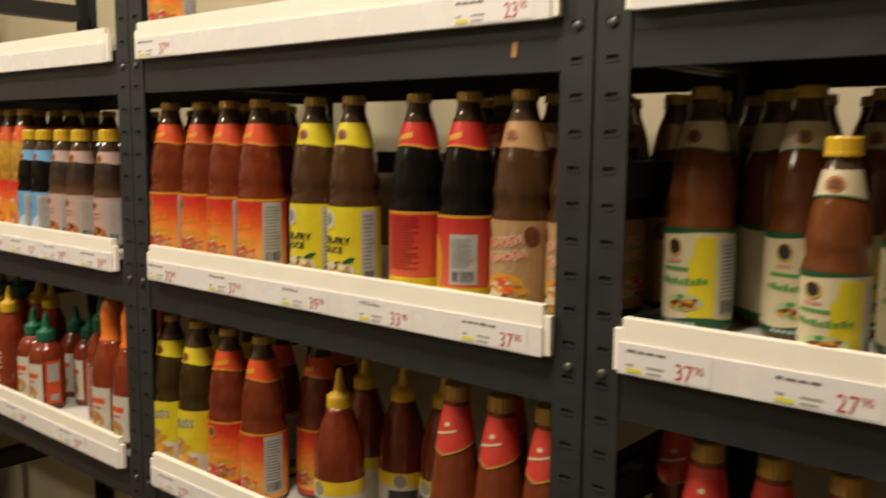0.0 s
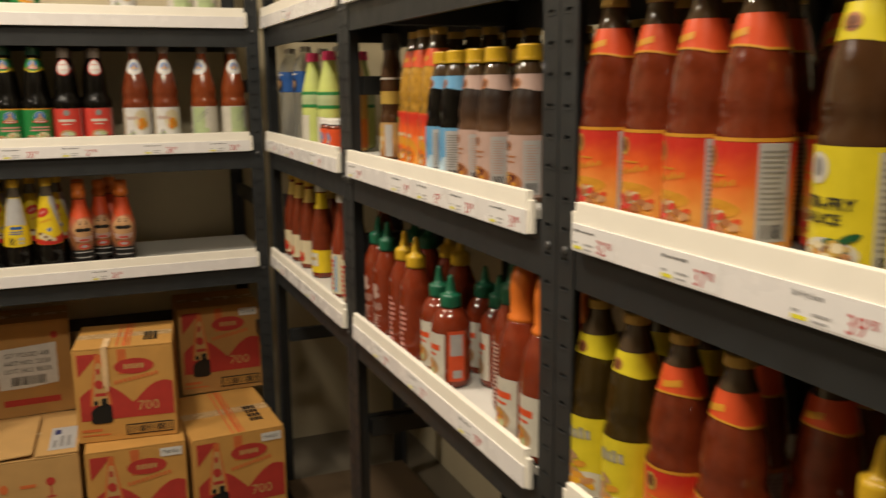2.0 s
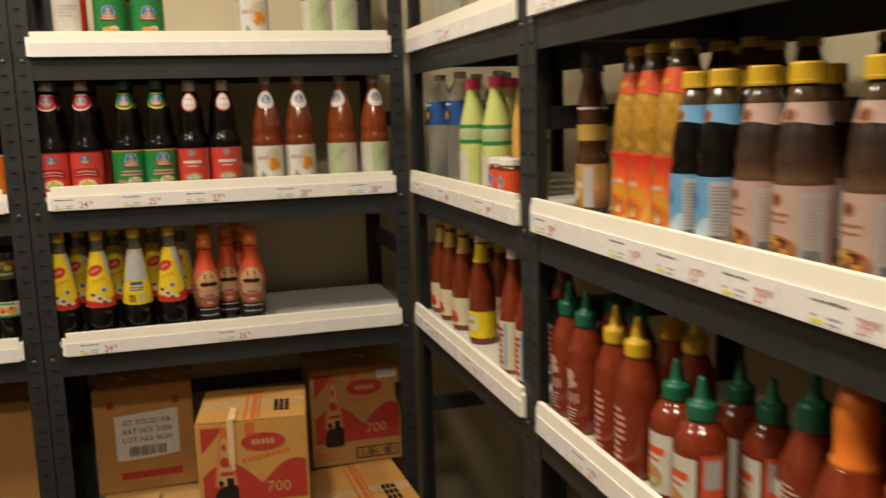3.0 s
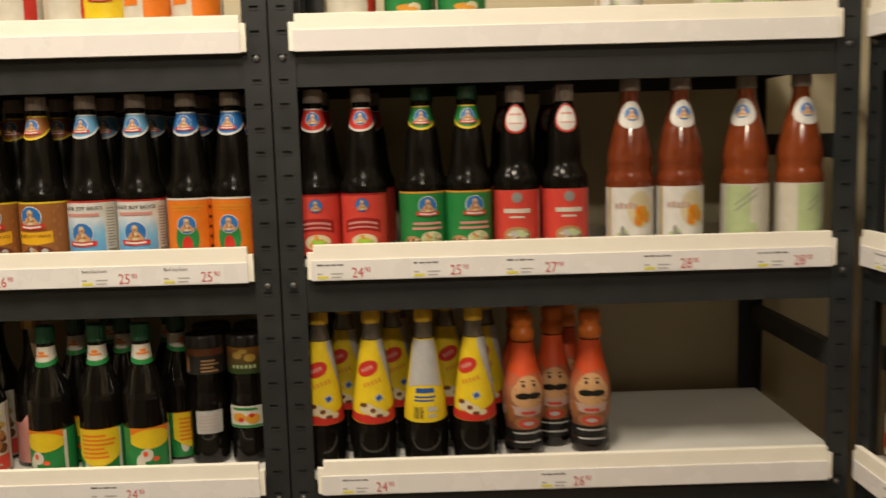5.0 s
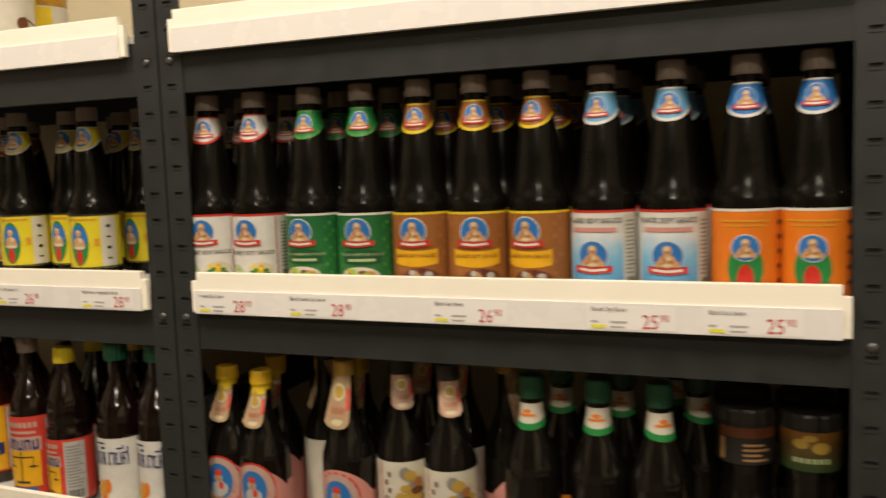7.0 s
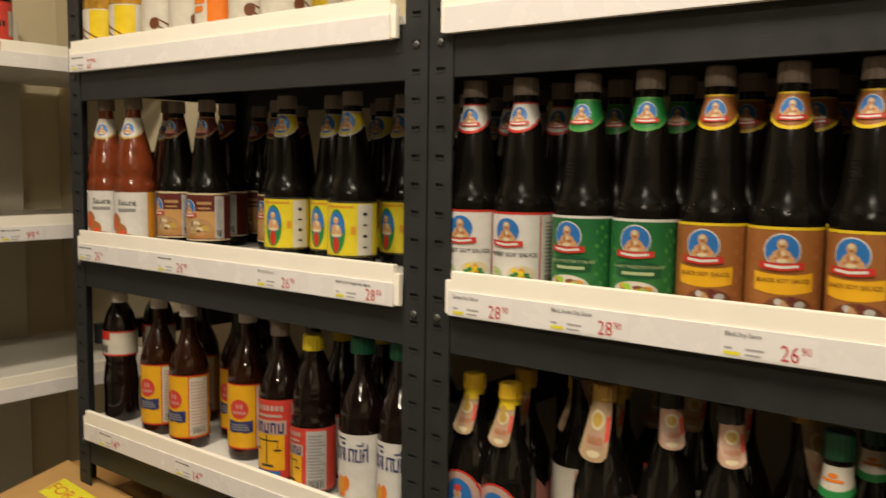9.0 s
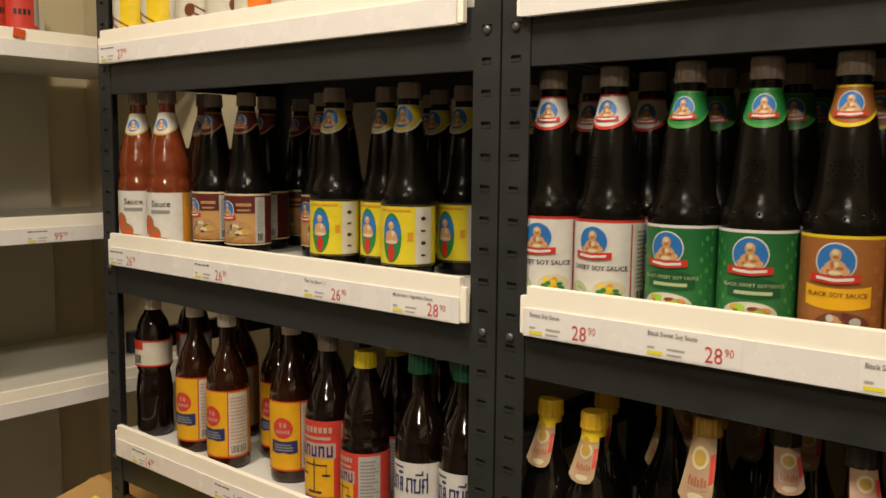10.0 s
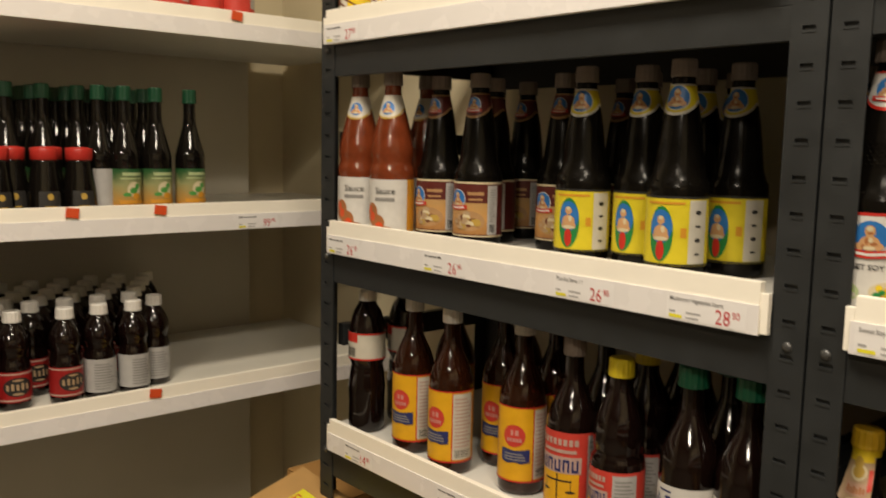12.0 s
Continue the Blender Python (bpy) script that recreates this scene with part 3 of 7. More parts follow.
def soy_bottle(kind, label, paper, trim, cap="cap_grey", body="soy", neck=None, neck_trim=None, group="sauce bottles on the shelves", neck_disc="blue", neck_r=0.0105, foot=0.006):
    ob, pr = bottle("sauce_bottle", label, SOY_PROF, body, screw_cap(0.0156, 0.250, 0.272), cap, group, ribs=1)
    dots = []
    for j in range(6):
        n = 6 - j % 2
        for i in range(n):
            dots.append(oval2((i - (n - 1) / 2) * 0.0058, 0.151 + 0.0042 * j, 0.0010, 0.0010, 6, 1))
    for i in range(9):
        dots.append(oval2((i - 4) * 0.0115 + 0.002 * (i % 3), 0.120 + 0.003 * (i % 2), 0.0014, 0.0016, 6, 1))
    me = wrapped("embossing", *joined2(*dots), pr, 0.0002, M[body])
    for poly in me.polygons:
        k = poly.vertices[0]
        me.vertices[k].co = me.vertices[k].co + Vector((me.vertices[k].co.x, me.vertices[k].co.y, 0)).normalized() * 0.0005
    part("embossing", me, ob)
    neck = neck or paper
    nl = stick(ob, pr, "neck_label", rect2(-0.036, 0.036, 0.203, 0.240, low=neck_low(0.204, 0.016), high=lambda x: 0.240), neck)
    if neck_trim or trim:
        stick(nl, pr, "neck_trim", rect2(-0.036, 0.036, 0.20, 0.21, low=neck_low(0.2025, 0.016), high=neck_low(0.2060, 0.016)), neck_trim or trim, 0.0008)
        stick(nl, pr, "neck_trim", rect2(-0.036, 0.036, 0.239, 0.241), neck_trim or trim, 0.0008)
    if neck_disc:
        emblem(nl, pr, 0, 0.2245, neck_r, 0.0009, "red" if neck not in ("vermilion", "red", "lemonyellow") else None, neck_disc)
    lab = stick(ob, pr, "label", rect2(-0.105, 0.105, foot, 0.104), paper)
    stick(lab, pr, "label_trim", rect2(-0.105, 0.105, 0.1015, 0.1045), trim or paper, 0.0007)
    return ob, pr, lab


def food(lab, pr, cx, cz, w, h, seed=1, cols=("amber", "cream", "brown")):
    rng = random.Random(seed)
    for c in cols:
        stick(lab, pr, "food_picture", joined2(*[oval2(cx + rng.uniform(-w, w) * 0.6, cz + rng.uniform(-h, h) * 0.5, w * rng.uniform(0.25, 0.5), h * rng.uniform(0.3, 0.55), 12) for _ in range(3)]), c, 0.0010 + 0.0002 * cols.index(c))


def plate(lab, pr, cx, cz, rx, rz, base, cols, seed, z=0.0011):
    """A dish of food seen from above: a pale oval with overlapping pieces."""
    stick(lab, pr, "plate", oval2(cx, cz, rx, rz), base, z)
    rng = random.Random(seed)
    for k, c in enumerate(cols):
        bits = []
        for _ in range(5):
            a, q = rng.uniform(0, 6.28), rng.uniform(0.1, 0.75)
            bits.append(oval2(cx + rx * q * math.cos(a), cz + rz * q * math.sin(a), rx * rng.uniform(0.12, 0.26), rz * rng.uniform(0.16, 0.34), 9, 2))
        stick(lab, pr, "garnish", joined2(*bits), c, z + 0.0002 * (k + 1))


def side_panel(lab, pr, x0, x1, z0=0.010, z1=0.099, paper="palegrey", ink="grey", seed=2):
    stick(lab, pr, "side_panel", rect2(x0, x1, z0, z1), paper, 0.0009)
    stick(lab, pr, "small_print", bars2(x0 + 0.003, x1 - 0.003, z0 + 0.02, z1 - 0.004, 14, 0.45, seed), ink, 0.0011)
    stick(lab, pr, "barcode", bars2(x0 + 0.004, x1 - 0.004, z0 + 0.003, z0 + 0.016, 12, 0.5, seed, True), "dark", 0.0011)


def words(lab, pr, s, size, cx, cz, ink, off=0.0014, bold=0.015):
    stick(lab, pr, "lettering", text2(s, size, cx, cz, "CENTER", bold), ink, off)


# B2, upper shelf: soy sauces
ob, pr, lab = soy_bottle("white", "dark soy sauce bottle with white label trimmed in red", "white", "red")
emblem(lab, pr, -0.003, 0.0805, 0.0165, 0.0010)
words(lab, pr, "SWEET SOY SAUCE", 0.0076, 0.004, 0.0490, "dark")
plate(lab, pr, 0.017, 0.028, 0.018, 0.010, "cream", ("amber", "yellow", "green"), 3)
plate(lab, pr, -0.022, 0.026, 0.013, 0.009, "palegreen", ("lime", "offwhite"), 4)
stick(lab, pr, "side_line", rect2(0.040, 0.042, 0.008, 0.100), "red", 0.0009)
side_panel(lab, pr, 0.046, 0.075, paper="offwhite")
stand(ob, RACK_B, 3, rows([-0.900, -0.821], n=3, turn=10))

ob, pr, lab = soy_bottle("green", "dark soy sauce bottle with green label", "greenprint", "white", neck="green", neck_trim="leaf")
emblem(lab, pr, -0.004, 0.0805, 0.0165, 0.0010)
stick(lab, pr, "banner", rect2(-0.026, 0.026, 0.035, 0.056, low=lambda x: 0.037 + 3 * x * x, high=lambda x: 0.058 - 8 * x * x), "deepgreen", 0.0009)
words(lab, pr, "BLACK SWEET SOY SAUCE", 0.0050, 0, 0.049, "palegreen", bold=0.005)
stick(lab, pr, "small_print", rect2(-0.018, 0.018, 0.0415, 0.0450), "palegreen", 0.0013)
plate(lab, pr, -0.003, 0.022, 0.027, 0.0125, "offwhite", ("brown", "amber", "tan", "lime"), 6)
stick(lab, pr, "pattern", joined2(*[oval2(s * (0.032 + 0.006 * (i % 3)), 0.02 + 0.0055 * i, 0.0010 + 0.0014 * (i % 2), 0.0030, 8, 1) for i in range(15) for s in (-1, 1)]), "leaf", 0.0008)
stand(ob, RACK_B, 3, rows([-0.730, -0.651], n=3, turn=10))

ob, pr, lab = soy_bottle("brown", "dark soy sauce bottle with brown label and yellow banner", "labelbrown", "yellow")
emblem(lab, pr, -0.002, 0.0805, 0.0165, 0.0010)
stick(lab, pr, "banner", rect2(-0.030, 0.030, 0.038, 0.058, low=lambda x: 0.036 + 4 * x * x, high=lambda x: 0.056 + 3 * x * x), "goldyellow", 0.0009)
words(lab, pr, "BLACK SOY SAUCE", 0.0062, 0, 0.048, "brown", bold=0.01)
plate(lab, pr, 0.006, 0.022, 0.024, 0.0125, "brown", ("maroon", "tan", "palegrey"), 8)
stick(lab, pr, "pattern", joined2(*[oval2(s * (0.034 + 0.007 * (i % 2)), 0.014 + 0.0075 * i, 0.0010 + 0.0010 * (i % 3), 0.0034, 8, 1) for i in range(12) for s in (-1, 1)]), "labeltan", 0.0008)
stand(ob, RACK_B, 3, [(-0.570, 0.052, 10), (-0.493, 0.052, 10), (-0.413, 0.055, -8)] + [(x, d, 0) for d in (0.137, 0.222) for x in (-0.565, -0.487, -0.411)])

ob, pr, lab = soy_bottle("pale_blue", "dark soy sauce bottle with white and pale blue label", "white", "red", neck="skyblue", neck_trim="white")
stick(lab, pr, "blue_field", rect2(-0.036, 0.036, 0.008, 0.078), "skyprint", 0.0007)
words(lab, pr, "BLACK SOY SAUCE", 0.0080, 0, 0.090, "dark")
stick(lab, pr, "red_line", rect2(-0.028, 0.028, 0.0795, 0.0845), "pink", 0.0012)
emblem(lab, pr, 0, 0.052, 0.0170, 0.0012)
side_panel(lab, pr, 0.037, 0.060, paper="offwhite")
stand(ob, RACK_B, 3, [(-0.333, 0.052, -6), (-0.253, 0.052, 0)] + [(x, d, 0) for d in (0.137, 0.222) for x in (-0.33, -0.25)])

ob, pr, lab = soy_bottle("orange", "dark soy sauce bottle with orange label", "orange", "white", neck="blue", neck_trim="white")
stick(lab, pr, "emblem_leaf", oval2(0, 0.040, 0.0190, 0.026), "green", 0.0009)
stick(lab, pr, "emblem_core", oval2(0, 0.028, 0.0085, 0.016), "red", 0.0013)
emblem(lab, pr, 0, 0.062, 0.0140, 0.0014, None)
stick(lab, pr, "top_print", joined2(rect2(-0.028, 0.028, 0.090, 0.0925), rect2(-0.022, 0.022, 0.085, 0.087)), "amber", 0.0009)
stick(lab, pr, "side_print", joined2(*[oval2(0.041, 0.025 + 0.016 * i, 0.0035, 0.003, 8, 1) for i in range(5)]), "dark", 0.0009)
stick(lab, pr, "side_line", rect2(0.036, 0.0372, 0.008, 0.100), "red", 0.0009)
stand(ob, RACK_B, 3, [(-0.172, 0.052, 0), (-0.100, 0.052, 0)] + [(x, d, 0) for d in (0.137, 0.222) for x in (-0.170, -0.096)])

# B1, upper shelf
ob, pr, lab = soy_bottle("red", "dark soy sauce bottle with red label and food picture", "crimson", "deepred", neck="red", neck_trim="white")
emblem(lab, pr, 0, 0.086, 0.0105, 0.0010, None, "blue", "deepred")
stick(lab, pr, "band", rect2(-0.030, 0.030, 0.045, 0.064, low=lambda x: 0.046 - 6 * x * x, high=lambda x: 0.066 - 6 * x * x), "deepred", 0.0009)
stick(lab, pr, "band_print", joined2(rect2(-0.024, 0.024, 0, 1, low=lambda x: 0.050 - 6 * x * x, high=lambda x: 0.0525 - 6 * x * x), rect2(-0.024, 0.024, 0, 1, low=lambda x: 0.057 - 6 * x * x, high=lambda x: 0.0605 - 6 * x * x)), "pink", 0.0012)
plate(lab, pr, 0.002, 0.027, 0.021, 0.013, "cream", ("gold", "amber", "lime"), 9)
stand(ob, RACK_B, 3, rows([0.033, 0.111], n=3))

ob, pr, lab = soy_bottle("dark_green", "dark soy sauce bottle with green cap and green label", "green", "amber", cap="cap_deepgreen", neck_trim="yellow")
emblem(lab, pr, 0.006, 0.082, 0.0140, 0.0010)
stick(lab, pr, "band_print", joined2(rect2(-0.018, 0.030, 0.051, 0.055), rect2(-0.020, 0.032, 0.043, 0.047)), "pink", 0.0011)
plate(lab, pr, 0.012, 0.028, 0.018, 0.012, "cream", ("amber", "tan", "palegreen"), 10)
plate(lab, pr, -0.020, 0.024, 0.014, 0.009, "tan", ("cream", "brown"), 11)
stand(ob, RACK_B, 3, rows([0.207, 0.282], n=3))

OYSTER_PROF = [(0.0313, 0), (0.0366, 0.003), (0.0376, 0.010), (0.0376, 0.100), (0.0381, 0.112), (0.0366, 0.124), (0.0298, 0.136), (0.0274, 0.146), (0.027, 0.165), (0.0235, 0.205), (0.016, 0.236), (0.0138, 0.244), (0.0138, 0.262)]
ob, pr = bottle("sauce_bottle", "dark mushroom sauce bottle with red label and white neck label", OYSTER_PROF, "soy", screw_cap(0.0150, 0.243, 0.270), "cap_grey", "sauce bottles on the shelves", ribs=1)
nl = stick(ob, pr, "neck_label", oval2(0, 0.216, 0.0185, 0.0235), "red", 0.0006)
stick(nl, pr, "neck_plate", oval2(0, 0.216, 0.0155, 0.0200), "white", 0.0010)
stick(nl, pr, "neck_print", joined2(rect2(-0.010, 0.010, 0.222, 0.225), rect2(-0.010, 0.010, 0.208, 0.210)), "pink", 0.0014)
lab = stick(ob, pr, "label", rect2(-0.105, 0.105, 0.006, 0.103), "crimson")
stick(lab, pr, "emblem", oval2(0.0, 0.091, 0.0085, 0.0085), "grey", 0.0010)
stick(lab, pr, "lettering", rect2(-0.022, 0.022, 0.066, 0.073), "offwhite", 0.0010)
stick(lab, pr, "small_print", rect2(-0.012, 0.012, 0.058, 0.061), "offwhite", 0.0010)
plate(lab, pr, 0.0, 0.030, 0.022, 0.014, "tan", ("offwhite", "brown", "palegrey", "palegreen"), 12)
stick(lab, pr, "label_edge", rect2(0.042, 0.046, 0.006, 0.103), "white", 0.0010)
stand(ob, RACK_B, 3, rows([0.361, 0.441], n=3))

CHILI_PROF = [(0.0313, 0), (0.0371, 0.003), (0.0381, 0.010), (0.0381, 0.100), (0.0389, 0.112), (0.0361, 0.124), (0.0345, 0.130), (0.0366, 0.140), (0.0361, 0.152), (0.0324, 0.172), (0.0256, 0.200), (0.018, 0.226), (0.0145, 0.240), (0.0138, 0.246), (0.0138, 0.262)]


def chili_bottle(label, body, paper, neckmat, arts, cap="cap_grey", collar=False):
    ob, pr = bottle("chili_sauce_bottle", label, CHILI_PROF, body, screw_cap(0.0156, 0.256, 0.279), cap, "sauce bottles on the shelves", ribs=1)
    nl = stick(ob, pr, "neck_label", rect2(-0.044, 0.044, 0.203, 0.240, low=neck_low(0.202, 0.016)) if collar else oval2(0, 0.2175, 0.0215, 0.0225), neckmat, 0.0006)
    if collar:
        stick(nl, pr, "neck_trim", rect2(-0.044, 0.044, 0.20, 0.21, low=neck_low(0.2005, 0.016), high=neck_low(0.2035, 0.016)), "gold", 0.0008)
    emblem(nl, pr, 0, 0.219, 0.0110, 0.0010, None)
    lab = stick(ob, pr, "label", rect2(-0.105, 0.105, 0.006, 0.102), paper)
    arts(lab, pr)
    return ob


def plum_art(lab, pr):
    stick(lab, pr, "glow", oval2(0.012, 0.066, 0.022, 0.030), "cream", 0.0008)
    stick(lab, pr, "lettering", joined2(*[rect2(-0.030 + 0.0075 * i, -0.0245 + 0.0075 * i, 0.068, 0.076 + 0.002 * (i % 2)) for i in range(5)]), "palepink", 0.0011)
    food(lab, pr, 0.014, 0.056, 0.014, 0.024, 14, ("goldyellow", "orange", "amber"))
    food(lab, pr, -0.016, 0.026, 0.012, 0.014, 17, ("palegreen", "grey"))
    stick(lab, pr, "label_edge", rect2(-0.045, -0.040, 0.006, 0.102), "gold", 0.0010)


ob = chili_bottle("orange plum sauce bottle with white label", "chili", "white", "white", plum_art)
stand(ob, RACK_B, 3, rows([0.548, 0.630], n=1))


def lime_art(lab, pr):
    stick(lab, pr, "green_field", rect2(-0.020, 0.020, 0.008, 0.100), "palegreen", 0.0008)
    stick(lab, pr, "strokes", joined2(rect2(-0.005, 0.030, 0, 1, low=lambda x: 0.070 + 0.8 * x, high=lambda x: 0.0725 + 0.8 * x), rect2(-0.005, 0.030, 0, 1, low=lambda x: 0.060 + 0.8 * x, high=lambda x: 0.0625 + 0.8 * x)), "grey", 0.0011)
    food(lab, pr, 0.018, 0.026, 0.016, 0.014, 15, ("green", "cream", "palegreen"))


ob = chili_bottle("orange chili sauce bottle with pale green label", "chiliorange", "offwhite", "white", lime_art)
stand(ob, RACK_B, 3, [(0.741, 0.060, -40), (0.828, 0.052, 6)])

# B3, upper shelf


def suki_art(lab, pr):
    words(lab, pr, "Sauce", 0.0150, 0.004, 0.078, "dark", bold=0.004)
    stick(lab, pr, "small_print", rect2(-0.014, 0.020, 0.066, 0.072), "grey", 0.0011)
    stick(lab, pr, "red_shape", joined2(oval2(-0.022, 0.046, 0.013, 0.017), oval2(-0.010, 0.030, 0.014, 0.014), oval2(0.004, 0.016, 0.016, 0.009)), "labeltan", 0.0010)
    stick(lab, pr, "garnish", joined2(oval2(-0.020, 0.040, 0.006, 0.008, 10), oval2(-0.006, 0.026, 0.007, 0.006, 10), oval2(-0.026, 0.052, 0.005, 0.006, 10)), "vermilion", 0.0013)
    stick(lab, pr, "label_edge", rect2(0.042, 0.062, 0.006, 0.102), "amber", 0.0010)


ob = chili_bottle("red suki sauce bottle with white label", "chili", "white", "offwhite", suki_art, collar=True)
stand(ob, RACK_B, 3, [(-1.790, 0.052, 34), (-1.697, 0.052, 34), (-1.725, 0.150, 0)])

ob, pr, lab = soy_bottle("tan", "dark soy sauce bottle with brown food label", "maroon", "cream", neck="maroon", neck_trim="tan", foot=0.019)
emblem(lab, pr, -0.014, 0.078, 0.0140, 0.0012)
stick(lab, pr, "photo", rect2(-0.060, 0.036, 0.023, 0.072), "photoprint", 0.0008)
plate(lab, pr, 0.004, 0.044, 0.028, 0.016, "tan", ("tagcream", "brown", "cream", "gold", "tagcream"), 16)
stick(lab, pr, "lettering", joined2(rect2(0.004, 0.030, 0.084, 0.089), rect2(0.006, 0.028, 0.076, 0.079)), "tan", 0.0010)
side_panel(lab, pr, 0.036, 0.054, 0.023, 0.099, paper="palegrey")
stick(lab, pr, "bottom_line", rect2(-0.105, 0.105, 0.0195, 0.0215), "cream", 0.0012)
stand(ob, RACK_B, 3, [(-1.632, 0.102, 16), (-1.539, 0.102, 16), (-1.428, 0.175, 12)] + [(-1.592, 0.187, 0)] + [(-1.602, 0.276, 0), (-1.512, 0.302, 0), (-1.420, 0.312, 0)])

ob, pr, lab = soy_bottle("yellow", "dark soy sauce bottle with bright yellow label", "lemonyellow", "dark", neck="lemonyellow", neck_trim="white", neck_r=0.0145, foot=0.019)
stick(lab, pr, "emblem_leaf", oval2(-0.004, 0.058, 0.0155, 0.0345), "green", 0.0009)
stick(lab, pr, "emblem_sky", oval2(-0.004, 0.067, 0.0145, 0.021), "blue", 0.0011)
stick(lab, pr, "emblem_core", oval2(-0.004, 0.038, 0.0055, 0.0125), "red", 0.0013)
stick(lab, pr, "emblem_figure", joined2(oval2(-0.004, 0.075, 0.0050, 0.0055, 12), oval2(-0.004, 0.060, 0.0095, 0.009, 14), oval2(-0.010, 0.055, 0.005, 0.004, 10), oval2(0.002, 0.055, 0.005, 0.004, 10)), "peach", 0.0015)
stick(lab, pr, "emblem_white", joined2(oval2(-0.004, 0.078, 0.0030, 0.0026, 10), oval2(-0.001, 0.064, 0.0026, 0.0045, 10), oval2(-0.004, 0.0520, 0.010, 0.0026, 12)), "cream", 0.0017)
stick(lab, pr, "lettering", joined2(rect2(-0.024, 0.024, 0.0945, 0.0975), rect2(0.020, 0.027, 0.054, 0.066)), "amber", 0.0010)
stick(lab, pr, "side_panel", rect2(0.030, 0.056, 0.022, 0.100), "offwhite", 0.0009)
stick(lab, pr, "side_print", joined2(*[oval2(0.042, 0.034 + 0.017 * i, 0.0042, 0.0016 + 0.0012 * (i % 2), 10, 1) for i in range(4)]), "dark", 0.0012)
stick(lab, pr, "bottom_line", rect2(-0.105, 0.105, 0.0195, 0.0215), "dark", 0.0012)
stand(ob, RACK_B, 3, [(-1.327, 0.105, 14), (-1.252, 0.140, 10), (-1.164, 0.094, 12), (-1.134, 0.182, 6)] + [(x, d, 0) for d in (0.228, 0.312) for x in (-1.31, -1.22, -1.04)])

# B3, lower shelf
PET_PROF = [(0.026, 0), (0.0315, 0.004), (0.033, 0.012), (0.0325, 0.05), (0.0335, 0.08), (0.0305, 0.112), (0.0285, 0.122), (0.0320, 0.131), (0.0330, 0.134), (0.0330, 0.184), (0.0320, 0.192), (0.026, 0.216), (0.016, 0.234), (0.0125, 0.240), (0.0120, 0.252)]
ob, pr = bottle("sauce_bottle", "dark plastic sauce bottle with white cap and red white label", PET_PROF, "cola", screw_cap(0.0150, 0.238, 0.256), "cap_white", "sauce bottles on the shelves", ribs=1)
lab = stick(ob, pr, "label", rect2(-0.095, 0.095, 0.134, 0.183), "offwhite")
stick(lab, pr, "band", joined2(rect2(-0.095, 0.095, 0.180, 0.183), rect2(-0.095, 0.095, 0.134, 0.137), rect2(-0.030, 0.002, 0.166, 0.183)), "red", 0.0009)
stick(lab, pr, "barcode", bars2(-0.024, -0.002, 0.140, 0.156, 14, 0.5, 3, True), "dark", 0.0009)
stand(ob, RACK_B, 2, [(-1.785, 0.068, 20), (-1.79, 0.16, 0)])

FISH_PROF = [(0.030, 0), (0.0345, 0.003), (0.0355, 0.010), (0.0355, 0.140), (0.0350, 0.150), (0.0300, 0.168), (0.0200, 0.190), (0.0140, 0.208), (0.0128, 0.235), (0.0128, 0.258)]
ob, pr = bottle("fish_sauce_bottle", "amber fish sauce bottle with yellow label and red disc", FISH_PROF, "fishsauce", screw_cap(0.0150, 0.240, 0.264), "cap_white", "sauce bottles on the shelves", ribs=1)
lab = stick(ob, pr, "label", rect2(-0.100, 0.100, 0.022, 0.136), "amber")
stick(lab, pr, "yellow_field", rect2(-0.034, 0.025, 0.024, 0.134), "goldyellow", 0.0007)
for drawing in (rect2(-0.100, 0.100, 0.021, 0.0235), rect2(0.0245, 0.0262, 0.024, 0.134), rect2(-0.100, 0.100, 0.1345, 0.1365)):
    stick(lab, pr, "label_trim", drawing, "red", 0.0009)
stick(lab, pr, "disc", oval2(-0.004, 0.092, 0.0172, 0.0172), "crimson", 0.0010)
stick(lab, pr, "disc_print", joined2(*[rect2(-0.015 + 0.0048 * i, -0.0115 + 0.0048 * i, 0.083, 0.089) for i in range(5)], rect2(-0.009, -0.005, 0.093, 0.101), rect2(-0.002, 0.003, 0.093, 0.101)), "pink", 0.0013)
stick(lab, pr, "banner", rect2(-0.024, 0.020, 0.050, 0.071, low=lambda x: 0.050 + 0.22 * abs(abs(x + 0.002) - 0.011), high=lambda x: 0.070 + 0.12 * abs(x + 0.002)), "navy", 0.0014)
stick(lab, pr, "small_print", bars2(-0.018, 0.014, 0.055, 0.068, 3, 0.5, 31), "grey", 0.0017)
side_panel(lab, pr, 0.0264, 0.062, 0.026, 0.132, "offwhite", "palepink", 7)
stand(ob, RACK_B, 2, [(-1.655, 0.072, 16), (-1.543, 0.058, 12), (-1.515, 0.150, 20), (-1.415, 0.090, 32), (-1.66, 0.17, 0), (-1.43, 0.18, 0), (-1.57, 0.25, 0)])

ob, pr = bottle("fish_sauce_bottle", "dark fish sauce bottle with red and yellow scales label", FISH_PROF, "cola", screw_cap(0.0150, 0.240, 0.266), "cap_grey", "sauce bottles on the shelves", ribs=1)
lab = stick(ob, pr, "label", rect2(-0.100, 0.100, 0.012, 0.140), "crimson")


